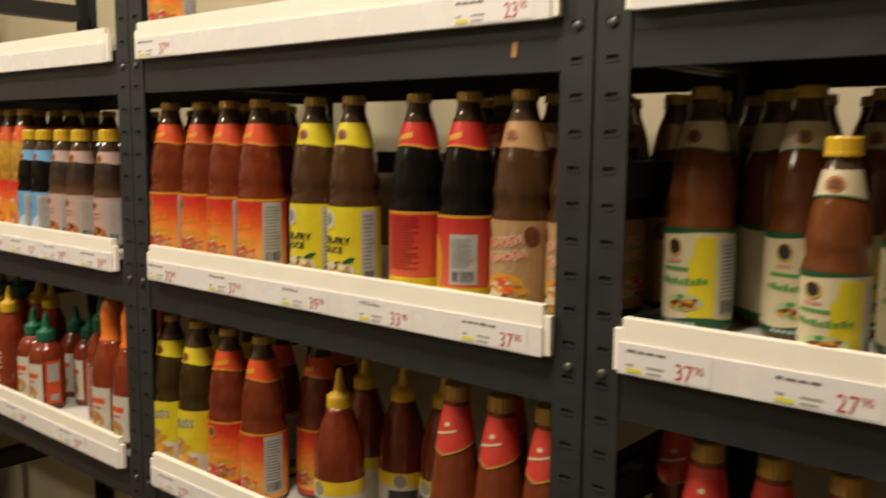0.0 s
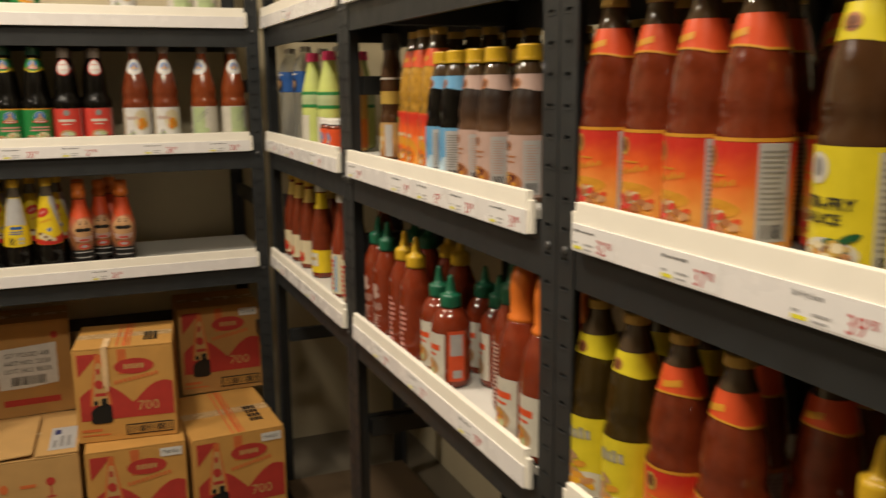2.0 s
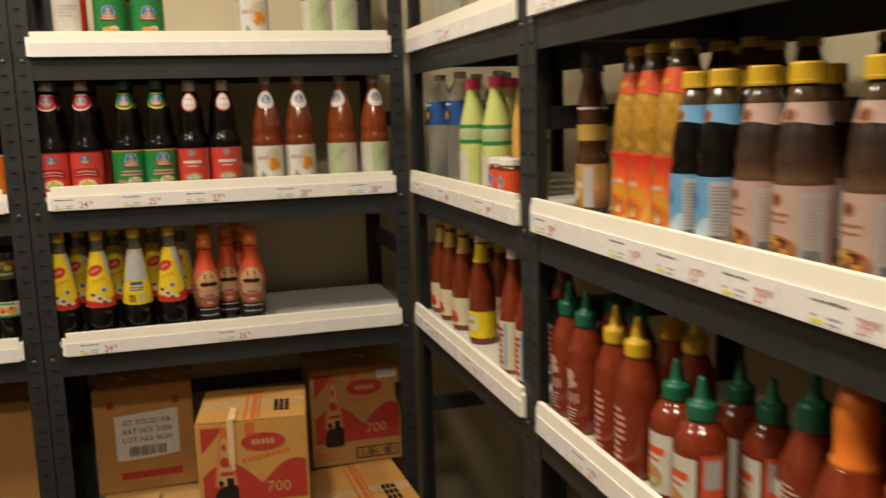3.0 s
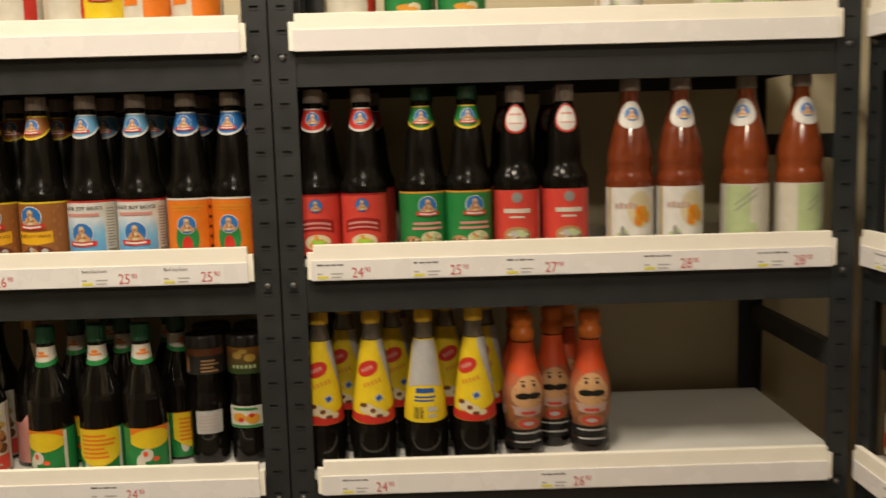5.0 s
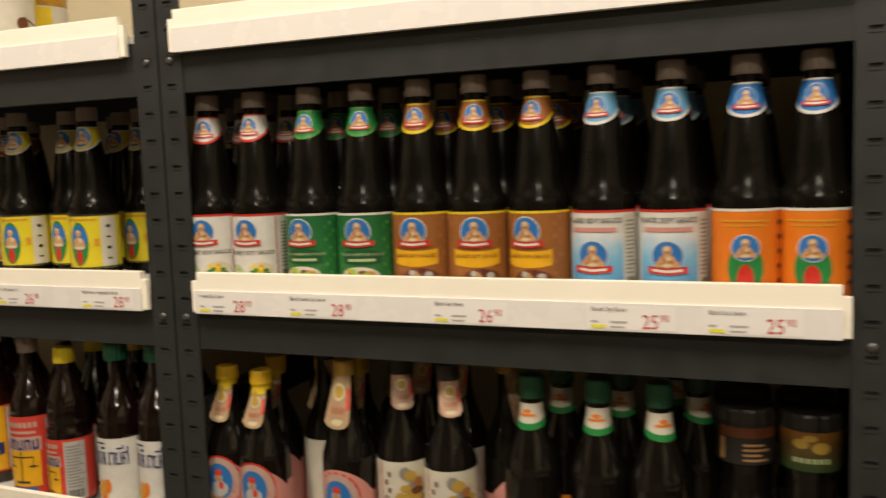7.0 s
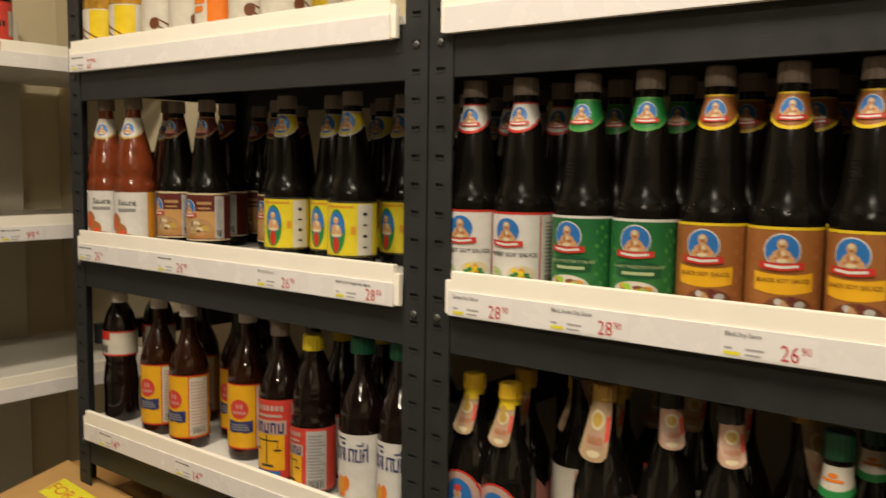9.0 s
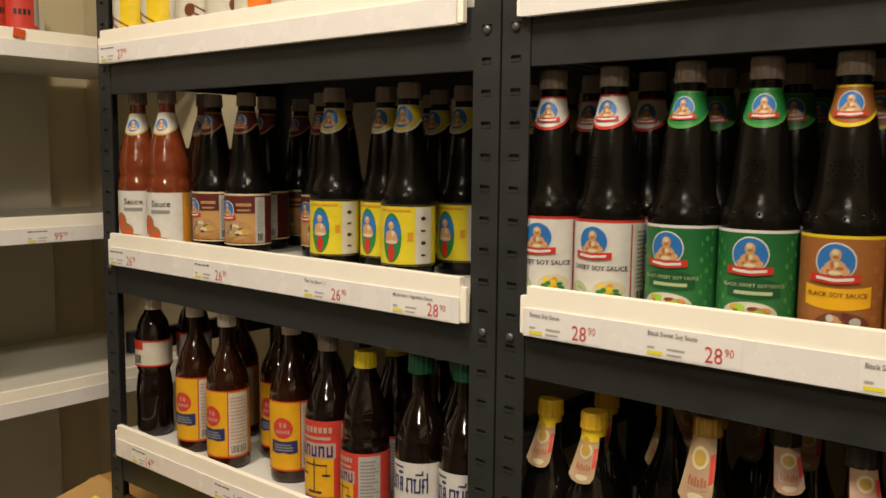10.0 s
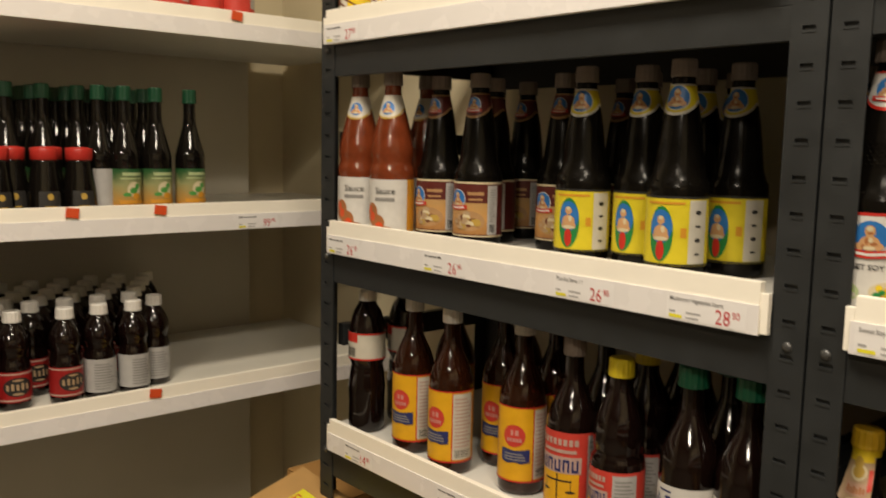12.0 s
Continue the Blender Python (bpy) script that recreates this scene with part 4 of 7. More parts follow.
def scales_art(lab, pr, x0, x1, z0, z1):
    h, w, cx = z1 - z0, x1 - x0, (x0 + x1) / 2
    stick(lab, pr, "yellow_field", rect2(x0 + 0.10 * w, x1 - 0.10 * w, z0 + 0.10 * h, z0 + 0.60 * h), "goldyellow", 0.0008)
    stick(lab, pr, "pale_field", rect2(x0 + 0.06 * w, x1 - 0.06 * w, z0 + 0.56 * h, z0 + 0.74 * h), "palepink", 0.0010)
    letters = []
    for i in range(5):
        a = x0 + (0.12 + 0.16 * i) * w
        letters += [rect2(a, a + 0.035 * w, z0 + 0.58 * h, z0 + 0.70 * h), rect2(a + 0.085 * w, a + 0.12 * w, z0 + 0.58 * h, z0 + 0.71 * h), rect2(a, a + 0.12 * w, z0 + (0.68 if i % 2 else 0.575) * h, z0 + (0.71 if i % 2 else 0.605) * h)]
    stick(lab, pr, "lettering", joined2(*letters), "navy", 0.0013)
    stick(lab, pr, "top_print", joined2(*[rect2(x0 + (0.10 + 0.10 * i) * w, x0 + (0.17 + 0.10 * i) * w, z0 + 0.86 * h, z0 + 0.93 * h) for i in range(8)], rect2(x0 + 0.16 * w, x0 + 0.84 * w, z0 + 0.78 * h, z0 + 0.815 * h)), "palepink", 0.0012)
    stick(lab, pr, "scale_picture", joined2(rect2(cx - 0.0010, cx + 0.0010, z0 + 0.16 * h, z0 + 0.55 * h), rect2(cx - 0.27 * w, cx + 0.27 * w, z0 + 0.470 * h, z0 + 0.488 * h), rect2(cx - 0.16 * w, cx + 0.16 * w, z0 + 0.14 * h, z0 + 0.17 * h),
                                     *[oval2(cx + s * 0.25 * w, z0 + 0.36 * h, 0.09 * w, 0.014 * h, 10, 1) for s in (-1, 1)], *[rect2(cx + s * 0.25 * w - 0.0004, cx + s * 0.25 * w + 0.0004, z0 + 0.36 * h, z0 + 0.48 * h) for s in (-1, 1)]), "dark", 0.0012)
    stick(lab, pr, "blue_base", rect2(x0 + 0.20 * w, x1 - 0.20 * w, z0 + 0.03 * h, z0 + 0.09 * h), "blue", 0.0012)


scales_art(lab, pr, -0.040, 0.034, 0.012, 0.140)
side_panel(lab, pr, 0.038, 0.060, 0.014, 0.136, "palegrey", "grey", 23)
stand(ob, RACK_B, 2, [(-1.285, 0.052, 10), (-1.30, 0.14, 0), (-1.29, 0.22, 0)])

WAIST_PROF = [(0.030, 0), (0.0345, 0.003), (0.0355, 0.010), (0.0355, 0.116), (0.0345, 0.122), (0.0305, 0.128), (0.0325, 0.136), (0.0330, 0.152), (0.0300, 0.172), (0.0230, 0.192), (0.0165, 0.212), (0.0150, 0.236)]
ob, pr = bottle("fish_sauce_bottle", "dark fish sauce bottle with yellow cap and red label", WAIST_PROF, "cola", screw_cap(0.0160, 0.228, 0.252), "cap_lemon", "sauce bottles on the shelves", ribs=1)
lab = stick(ob, pr, "label", rect2(-0.100, 0.100, 0.010, 0.110), "crimson")
scales_art(lab, pr, -0.044, 0.012, 0.010, 0.110)
side_panel(lab, pr, 0.014, 0.046, 0.012, 0.106, "palegrey", "grey", 9)
stand(ob, RACK_B, 2, [(-1.205, 0.050, 8), (-1.225, 0.135, 0), (-1.16, 0.16, 0), (-1.22, 0.22, 0)])

ob, pr = bottle("fish_sauce_bottle", "dark squid fish sauce bottle with green cap and white label", FISH_PROF, "cola", screw_cap(0.0175, 0.238, 0.264), "cap_green", "sauce bottles on the shelves", ribs=1)
lab = stick(ob, pr, "label", rect2(-0.100, 0.100, 0.006, 0.121), "white")
letters = []
for i, (w, loop, tail) in enumerate(((0.0085, 0, 1), (0.0075, 1, 0), (0.0055, 2, 0), (0.0090, 1, 0), (0.0090, 0, 0), (0.0080, 2, 1))):
    a = -0.033 + 0.0108 * i
    letters += [rect2(a, a + 0.0022, 0.080, 0.100), rect2(a + w - 0.0022, a + w, 0.080, 0.1005 + 0.007 * tail), oval2(a + 0.0012, (0.098, 0.083, 0.090)[loop], 0.0024, 0.0026, 8, 1),
                rect2(a, a + w, 0.0975 if loop else 0.080, 0.1005 if loop else 0.083)]
letters += [oval2(-0.010, 0.1065, 0.0045, 0.0022, 10, 1), rect2(0.012, 0.022, 0.1045, 0.1070), rect2(0.0205, 0.0225, 0.1045, 0.1110), rect2(-0.024, -0.006, 0.1125, 0.1150)]
stick(lab, pr, "lettering", joined2(*letters), "navy", 0.0010)
food(lab, pr, -0.012, 0.042, 0.014, 0.022, 20, ("orange", "amber", "orange"))
stick(lab, pr, "grass", rect2(-0.100, 0.100, 0.006, 0.026, high=lambda x: 0.020 + 0.006 * math.sin(90 * x)), "lime", 0.0009)
stand(ob, RACK_B, 2, [(-1.100, 0.052, 6), (-1.028, 0.060, 6), (-1.10, 0.14, 0), (-1.03, 0.15, 0)])

# B2, lower shelf
TAG_PROF = [(0.030, 0), (0.0350, 0.003), (0.0360, 0.010), (0.0360, 0.120), (0.0345, 0.134), (0.0280, 0.156), (0.0190, 0.180), (0.0140, 0.202), (0.0130, 0.230), (0.0130, 0.255)]


def tagged_neck_bottle(label, style, arts):
    """Oyster sauce bottles of two sizes with a paper bib round the neck."""
    small = style == "yellow"
    k = 0.91 if small else 1.0
    prof = [(r, z * k) for r, z in TAG_PROF]
    ob, pr = bottle("oyster_sauce_bottle", label, prof, "soyglass", screw_cap(0.0150, 0.240 * k, 0.262 * k), {"yellow": "cap_yellow", "pink": "cap_gold", "white": "cap_dark"}[style], "sauce bottles on the shelves", ribs=1)
    z1, z0, w0, w1 = {"yellow": (0.213, 0.160, 0.0115, 0.0160), "pink": (0.243, 0.170, 0.0130, 0.0185), "white": (0.243, 0.196, 0.0120, 0.0150)}[style]

    def bib(u, v, lift):
        w = w0 + (w1 - w0) * (1 - v)
        z = z0 + (z1 - z0) * v
        z += 0.55 * w * (1 - math.sqrt(max(0.0, 1 - u * u))) * (1 - v)
        out = 0.0150 + 0.0150 * (1 - v) ** 1.4 + lift - 0.006 * u * u * (0.3 + v)
        return (u * w, -out, z)

    def sheet(name, u0, u1, v0, v1, lift, material, parent, text="", oval=False):
        if oval:
            pts, fc = oval2((u0 + u1) / 2, (v0 + v1) / 2, (u1 - u0) / 2, (v1 - v0) / 2, 14, 2)
        else:
            pts, fc = rect2(u0, u1, v0, v1, step=0.2)
        return part(name, mesh_from(name, [bib(u, v, lift) for u, v in pts], fc, M[material], True), parent, text)
    pts, faces = [], []
    for j in range(9):
        for i in range(9):
            pts.append((i / 4 - 1, j / 8))
    for j in range(8):
        for i in range(8):
            a = j * 9 + i
            faces.append((a, a + 1, a + 10, a + 9))
    tag = part("neck_tag", mesh_from("neck_tag", [bib(u, v, 0) for u, v in pts], faces, M["tagcream" if style != "white" else "petal"], True), ob, "folded paper neck tag")
    if small:
        stick(ob, pr, "neck_band", rect2(-0.046, 0.046, 0.211, 0.222), "yellow", 0.0010, 0, "bright yellow neck band")
        sheet("tag_top", -0.95, 0.95, 0.86, 1.0, 0.0004, "yellow", tag)
        sheet("tag_mark", -0.45, 0.30, 0.72, 0.98, 0.0007, "gold", tag, oval=True)
    sheet("tag_emblem", -0.62, 0.62, 0.50, 0.84, 0.0005, "cream", tag, oval=True)
    sheet("tag_plate", -0.44, 0.44, 0.56, 0.79, 0.0009, "gold", tag, oval=True)
    sheet("tag_field", -0.72, 0.72, 0.22, 0.46, 0.0004, "petal", tag)
    part("tag_print", mesh_from("tag_print", *(lambda d: ([bib(u, v, 0.0008) for u, v in d[0]], d[1]))(joined2(*[rect2(-0.60 + 0.21 * i, -0.47 + 0.21 * i, 0.27, 0.40 - 0.03 * (i % 2), step=0.3) for i in range(6)])), M["labeltan"], True), tag)
    sheet("tag_foot", -0.50, 0.50, 0.06, 0.18, 0.0005, "cream", tag, oval=True)
    sheet("tag_side", 0.70, 0.98, 0.30, 0.72, 0.0006, "crimson", tag)
    top = {"yellow": 0.106, "pink": 0.116, "white": 0.126}[style]
    lab = stick(ob, pr, "label", rect2(-0.100, 0.100, 0.008, top, high=(lambda x: top - 12 * x * x if abs(x) < 0.055 else 0.080) if style != "white" else None), "pink" if style != "white" else "offwhite")
    arts(lab, pr)
    return ob


def chef_art(lab, pr):
    stick(lab, pr, "arch_ring", oval2(0, 0.072, 0.034, 0.041), "red", 0.0007)
    stick(lab, pr, "arch", oval2(0, 0.072, 0.031, 0.038), "palepink", 0.0009)
    stick(lab, pr, "disc", oval2(0, 0.074, 0.0205, 0.027), "blue", 0.0012)
    stick(lab, pr, "disc_figure", joined2(oval2(-0.001, 0.080, 0.007, 0.006, 10), oval2(0.001, 0.064, 0.013, 0.012, 12), oval2(-0.007, 0.056, 0.006, 0.006, 10)), "palegrey", 0.0015)
    stick(lab, pr, "figure_mark", joined2(oval2(0.0, 0.088, 0.006, 0.005, 10), oval2(0.004, 0.069, 0.004, 0.006, 8)), "crimson", 0.0018)
    stick(lab, pr, "figure_face", oval2(-0.0005, 0.0795, 0.0042, 0.0045, 10), "skin", 0.0020)
    plate(lab, pr, 0.0, 0.040, 0.027, 0.012, "tan", ("palepink", "crimson", "gold", "cream"), 52, 0.0016)
    stick(lab, pr, "base_print", rect2(-0.030, 0.030, 0.010, 0.028, high=lambda x: 0.024 + 6 * x * x), "crimson", 0.0030)
    stick(lab, pr, "small_print", bars2(-0.024, 0.024, 0.013, 0.023, 2, 0.4, 9), "palepink", 0.0033)


def oyster_art(lab, pr):
    stick(lab, pr, "red_frame", joined2(rect2(-0.038, -0.0365, 0.010, 0.124), rect2(0.0365, 0.038, 0.010, 0.124)), "red", 0.0008)
    rng = random.Random(61)
    for k, c in enumerate(("gold", "grey", "cream", "brown", "labeltan", "cream", "gold")):
        stick(lab, pr, "food_picture", joined2(*[oval2(0.006 + rng.uniform(-0.020, 0.022), 0.072 + rng.uniform(-0.034, 0.040), rng.uniform(0.006, 0.011), rng.uniform(0.004, 0.009), 9, 2) for _ in range(4)]), c, 0.0010 + 0.0001 * k)
    stick(lab, pr, "lettering", joined2(*[rect2(-0.030 + 0.005 * (i % 2), -0.026 + 0.005 * (i % 2), 0.050 + 0.011 * i, 0.057 + 0.011 * i) for i in range(6)]), "brown", 0.0012)
    stick(lab, pr, "red_base", rect2(-0.036, 0.036, 0.012, 0.038, high=lambda x: 0.036 + 0.10 * x), "crimson", 0.0019)
    stick(lab, pr, "base_print", rect2(-0.024, 0.020, 0.020, 0.024), "palepink", 0.0022)


ob = tagged_neck_bottle("dark oyster sauce bottle with pink arched label and neck tag", "yellow", chef_art)
stand(ob, RACK_B, 2, [(-0.897, 0.060), (-0.830, 0.048), (-0.862, 0.135), (-0.785, 0.150), (-0.735, 0.17), (-0.71, 0.25)])
ob = tagged_neck_bottle("large dark oyster sauce bottle with pink arched label", "pink", chef_art)
stand(ob, RACK_B, 2, [(-0.694, 0.050), (-0.482, 0.118, 62)])
ob = tagged_neck_bottle("dark oyster sauce bottle with white oyster label", "white", oyster_art)
stand(ob, RACK_B, 2, [(-0.622, 0.075, 28), (-0.545, 0.060, 30), (-0.770, 0.128, 75), (-0.62, 0.16), (-0.56, 0.15)])

GREENCAP_PROF = [(0.030, 0), (0.0350, 0.003), (0.0360, 0.010), (0.0360, 0.130), (0.0340, 0.145), (0.0260, 0.168), (0.0180, 0.190), (0.0145, 0.212), (0.0135, 0.236)]
ob, pr = bottle("soy_sauce_bottle", "dark soy sauce bottle with green cap and yellow green label", GREENCAP_PROF, "soyglass", screw_cap(0.0152, 0.228, 0.256), "cap_deepgreen", "sauce bottles on the shelves", ribs=1)
nl = stick(ob, pr, "neck_label", rect2(-0.036, 0.036, 0.192, 0.222, low=neck_low(0.190, 0.008)), "offwhite")
stick(nl, pr, "neck_band", rect2(-0.036, 0.036, 0.188, 0.198, low=neck_low(0.189, 0.008), high=neck_low(0.197, 0.008)), "green", 0.0009)
stick(nl, pr, "neck_emblem", joined2(rect2(-0.010, 0.010, 0.206, 0.209), oval2(0, 0.2125, 0.005, 0.0025)), "orange", 0.0010)
lab = stick(ob, pr, "label", rect2(-0.100, 0.100, 0.006, 0.086), "green")
stick(lab, pr, "yellow_field", rect2(-0.034, 0.034, 0.045, 0.086, low=lambda x: 0.050 + 8 * x * x), "yellow", 0.0008)
stick(lab, pr, "sunrise", rect2(-0.034, 0.034, 0.072, 0.086, low=lambda x: 0.0835 - 9 * x * x), "orange", 0.0010)
stick(lab, pr, "plate", joined2(oval2(-0.008, 0.040, 0.010, 0.011), oval2(-0.018, 0.028, 0.007, 0.013), rect2(0.034, 0.040, 0.008, 0.084)), "offwhite", 0.0011)
stick(lab, pr, "garnish", joined2(oval2(-0.010, 0.042, 0.004, 0.005, 8), oval2(0.006, 0.032, 0.006, 0.004, 8)), "vermilion", 0.0013)
rest = [(-0.428, 0.050), (-0.41, 0.13), (-0.33, 0.135), (-0.38, 0.21), (-0.27, 0.21)]
# the same bottle turned to its printed back
turned = copy_thing(ob, Matrix.Identity(4))
stand(ob, RACK_B, 2, rest)
tagged(turned, "dark soy sauce bottle with green cap showing yellow printed panel", "bottle", "sauce bottles on the shelves")
for child in turned.children:
    if child.name.split(".")[0] == "label":
        stick(child, pr, "yellow_panel", rect2(-0.036, 0.036, 0.020, 0.085, low=lambda x: 0.022 + 14 * x * x), "yellow", 0.0016)
        stick(child, pr, "small_print", bars2(-0.026, 0.030, 0.036, 0.080, 6, 0.5, 27), "orange", 0.0019)
stand(turned, RACK_B, 2, [(-0.344, 0.052), (-0.235, 0.13, 50)])
side = copy_thing(ob, Matrix.Identity(4))
stand(side, RACK_B, 2, [(-0.270, 0.050, 24)])

JAR_PROF = [(0.028, 0), (0.0320, 0.003), (0.0330, 0.010), (0.0330, 0.030), (0.0322, 0.036), (0.0330, 0.042), (0.0322, 0.050), (0.0330, 0.058), (0.0330, 0.112), (0.0300, 0.122), (0.0300, 0.128), (0.0300, 0.150), (0.0335, 0.158), (0.0335, 0.206), (0.0320, 0.212)]
ob, pr = bottle("sauce_bottle", "dark plastic sauce bottle with wide lid and two labels", JAR_PROF, "soyglass", [(0.0335, 0.206), (0.0340, 0.210), (0.0330, 0.222), (0.0315, 0.225)], "cap_dark", "sauce bottles on the shelves", ribs=1)
l2 = stick(ob, pr, "upper_label", rect2(-0.100, 0.100, 0.160, 0.206), "jarprint")
stick(l2, pr, "food_picture", joined2(oval2(-0.010, 0.192, 0.009, 0.006, 10), oval2(0.012, 0.188, 0.010, 0.007, 10), oval2(0.0, 0.199, 0.008, 0.004, 10)), "gold", 0.0009)
stick(l2, pr, "lettering", joined2(*[rect2(-0.018 + 0.007 * i, -0.0135 + 0.007 * i, 0.170, 0.176) for i in range(6)]), "palegreen", 0.0012)
lab = stick(ob, pr, "label", rect2(-0.034, 0.034, 0.066, 0.104), "offwhite")
stick(lab, pr, "food_picture", joined2(oval2(-0.012, 0.084, 0.012, 0.008), oval2(0.012, 0.082, 0.012, 0.009)), "amber", 0.0009)
stick(lab, pr, "red_dots", joined2(oval2(-0.008, 0.080, 0.005, 0.004, 8), oval2(0.010, 0.088, 0.005, 0.004, 8)), "red", 0.0012)
stick(lab, pr, "base_print", joined2(rect2(-0.034, 0.034, 0.067, 0.071), rect2(-0.024, 0.020, 0.097, 0.101)), "green", 0.0012)
stand(ob, RACK_B, 2, [(-0.104, 0.094, 0), (-0.11, 0.175)])
ob, pr = bottle("sauce_bottle", "dark plastic sauce bottle turned to a plain white label", JAR_PROF, "soyglass", [(0.0335, 0.206), (0.0340, 0.210), (0.0330, 0.222), (0.0315, 0.225)], "cap_dark", "sauce bottles on the shelves", ribs=1)
l2 = stick(ob, pr, "upper_label", rect2(-0.100, 0.100, 0.160, 0.206), "dark")
stick(l2, pr, "top_print", rect2(-0.036, 0.036, 0.192, 0.204), "brown", 0.0009)
stick(l2, pr, "small_print", joined2(bars2(-0.006, 0.026, 0.164, 0.188, 4, 0.5, 8), rect2(-0.036, -0.028, 0.164, 0.190)), "tan", 0.0009)
lab = stick(ob, pr, "label", rect2(-0.020, 0.026, 0.056, 0.096), "palegrey")
stick(lab, pr, "small_print", bars2(-0.016, 0.022, 0.062, 0.092, 5, 0.25, 4), "palepink", 0.0008)
stand(ob, RACK_B, 2, [(-0.176, 0.098, 6), (-0.185, 0.178)])

# B1, lower shelf
CONE_PROF = [(0.030, 0), (0.0365, 0.003), (0.0380, 0.012), (0.0385, 0.045), (0.0375, 0.066), (0.0362, 0.078), (0.0335, 0.110), (0.0280, 0.150), (0.0215, 0.195), (0.0155, 0.225), (0.0135, 0.236), (0.0135, 0.250)]


def cone_bottle(label, front):
    ob, pr = bottle("seasoning_bottle", label, CONE_PROF, "soyglass", screw_cap(0.0150, 0.244, 0.267), "cap_yellow", "sauce bottles on the shelves", ribs=1)
    lab = stick(ob, pr, "label", rect2(-0.080, 0.080, 0.080, 0.216, low=lambda x: 0.078 + 2.0 * x * x), "yellow", 0.0006)
    stick(ob, pr, "neck", rect2(-0.048, 0.048, 0.217, 0.246), "smokeneck", 0.0006, 0, "clear smoky glass neck")
    if front:
        stick(lab, pr, "red_oval", rotated2(oval2(-0.012, 0.170, 0.019, 0.0125), -0.012, 0.170, 0.42), "red", 0.0010)
        stick(lab, pr, "oval_print", rotated2(joined2(*[rect2(-0.022 + 0.0052 * i, -0.0185 + 0.0052 * i, 0.167, 0.173) for i in range(4)]), -0.012, 0.170, 0.42), "pink", 0.0014)
        stick(lab, pr, "blue_mark", rotated2(rect2(-0.001, 0.011, 0.116, 0.127), 0.005, 0.121, 0.5), "palegrey", 0.0010)
        stick(lab, pr, "blue_core", rotated2(rect2(0.001, 0.009, 0.118, 0.125), 0.005, 0.121, 0.5), "deepblue", 0.0013)
        stick(lab, pr, "lettering", rotated2(joined2(*[rect2(-0.020 + 0.0065 * i, -0.0155 + 0.0065 * i, 0.143, 0.150) for i in range(5)]), -0.005, 0.146, 0.30), "amber", 0.0010)
        stick(lab, pr, "red_base", rect2(-0.080, 0.080, 0.078, 0.096, low=lambda x: 0.0785 + 2.0 * x * x, high=lambda x: 0.093 + 1.6 * x * x + 0.25 * max(0.0, x)), "red", 0.0009)
        stick(lab, pr, "food_picture", joined2(oval2(-0.016, 0.104, 0.013, 0.009), oval2(-0.002, 0.098, 0.012, 0.008), oval2(0.014, 0.093, 0.008, 0.005)), "cream", 0.0012)
        stick(lab, pr, "garnish", joined2(oval2(-0.022, 0.110, 0.007, 0.004, 8), oval2(-0.006, 0.101, 0.005, 0.004, 8), oval2(0.004, 0.092, 0.006, 0.003, 8)), "brown", 0.0015)
        stick(lab, pr, "side_panel", rect2(0.010, 0.040, 0.140, 0.216, low=lambda x: 0.216 - 3.4 * (x - 0.006)), "palegrey", 0.0009)
    else:
        stick(lab, pr, "side_panel", rect2(-0.026, 0.026, 0.134, 0.214, low=lambda x: 0.140 - 8 * x * x), "palegrey", 0.0009)
        stick(lab, pr, "lettering", joined2(rect2(-0.016, 0.016, 0.127, 0.135), rect2(-0.018, 0.018, 0.119, 0.122), rect2(-0.018, 0.014, 0.113, 0.116)), "deepblue", 0.0010)
        stick(lab, pr, "barcode", bars2(-0.020, -0.002, 0.084, 0.104, 10, 0.5, 3, True), "dark", 0.0010)
        stick(lab, pr, "base_print", joined2(rect2(0.004, 0.020, 0.096, 0.104), rect2(0.004, 0.018, 0.086, 0.091)), "palegrey", 0.0010)
    return ob


ob = cone_bottle("tapered dark seasoning bottle with yellow label", True)
stand(ob, RACK_B, 2, [(0.026, 0.060, 20), (0.113, 0.060, 8), (0.285, 0.060, -10), (0.06, 0.145, 0), (0.145, 0.15, 20), (0.24, 0.15, 30), (0.31, 0.15)])
ob = cone_bottle("tapered dark seasoning bottle showing its back label", False)
stand(ob, RACK_B, 2, [(0.201, 0.060), (0.05, 0.23), (0.15, 0.23)])

FACE_PROF = [(0.026, 0), (0.0320, 0.004), (0.0330, 0.014), (0.0310, 0.036), (0.0300, 0.052), (0.0335, 0.075), (0.0355, 0.100), (0.0340, 0.124), (0.0270, 0.148), (0.0215, 0.170), (0.0180, 0.190), (0.0165, 0.205)]
ob, pr = bottle("sauce_bottle", "waisted sauce bottle in a printed orange sleeve with orange cap", FACE_PROF, "cola", [(0.0175, 0.200), (0.0205, 0.208), (0.0205, 0.217), (0.0165, 0.221), (0.0165, 0.227), (0.0190, 0.231), (0.0185, 0.244), (0.0150, 0.248)], "cap_orange", "sauce bottles on the shelves")
lab = stick(ob, pr, "sleeve", rect2(-0.100, 0.100, 0.018, 0.198), "sleeveprint", 0.0006)
stick(lab, pr, "top_field", rect2(-0.100, 0.100, 0.150, 0.198, low=lambda x: 0.146 + 0.004 * math.sin(200 * x)), "vermilion", 0.0008)
stick(lab, pr, "pale_field", joined2(oval2(0, 0.112, 0.031, 0.026), oval2(0, 0.130, 0.021, 0.014)), "peach", 0.0010)
stick(lab, pr, "dark_bar", joined2(oval2(-0.010, 0.110, 0.0135, 0.0056, 12), oval2(0.010, 0.110, 0.0135, 0.0056, 12)), "black", 0.0014)
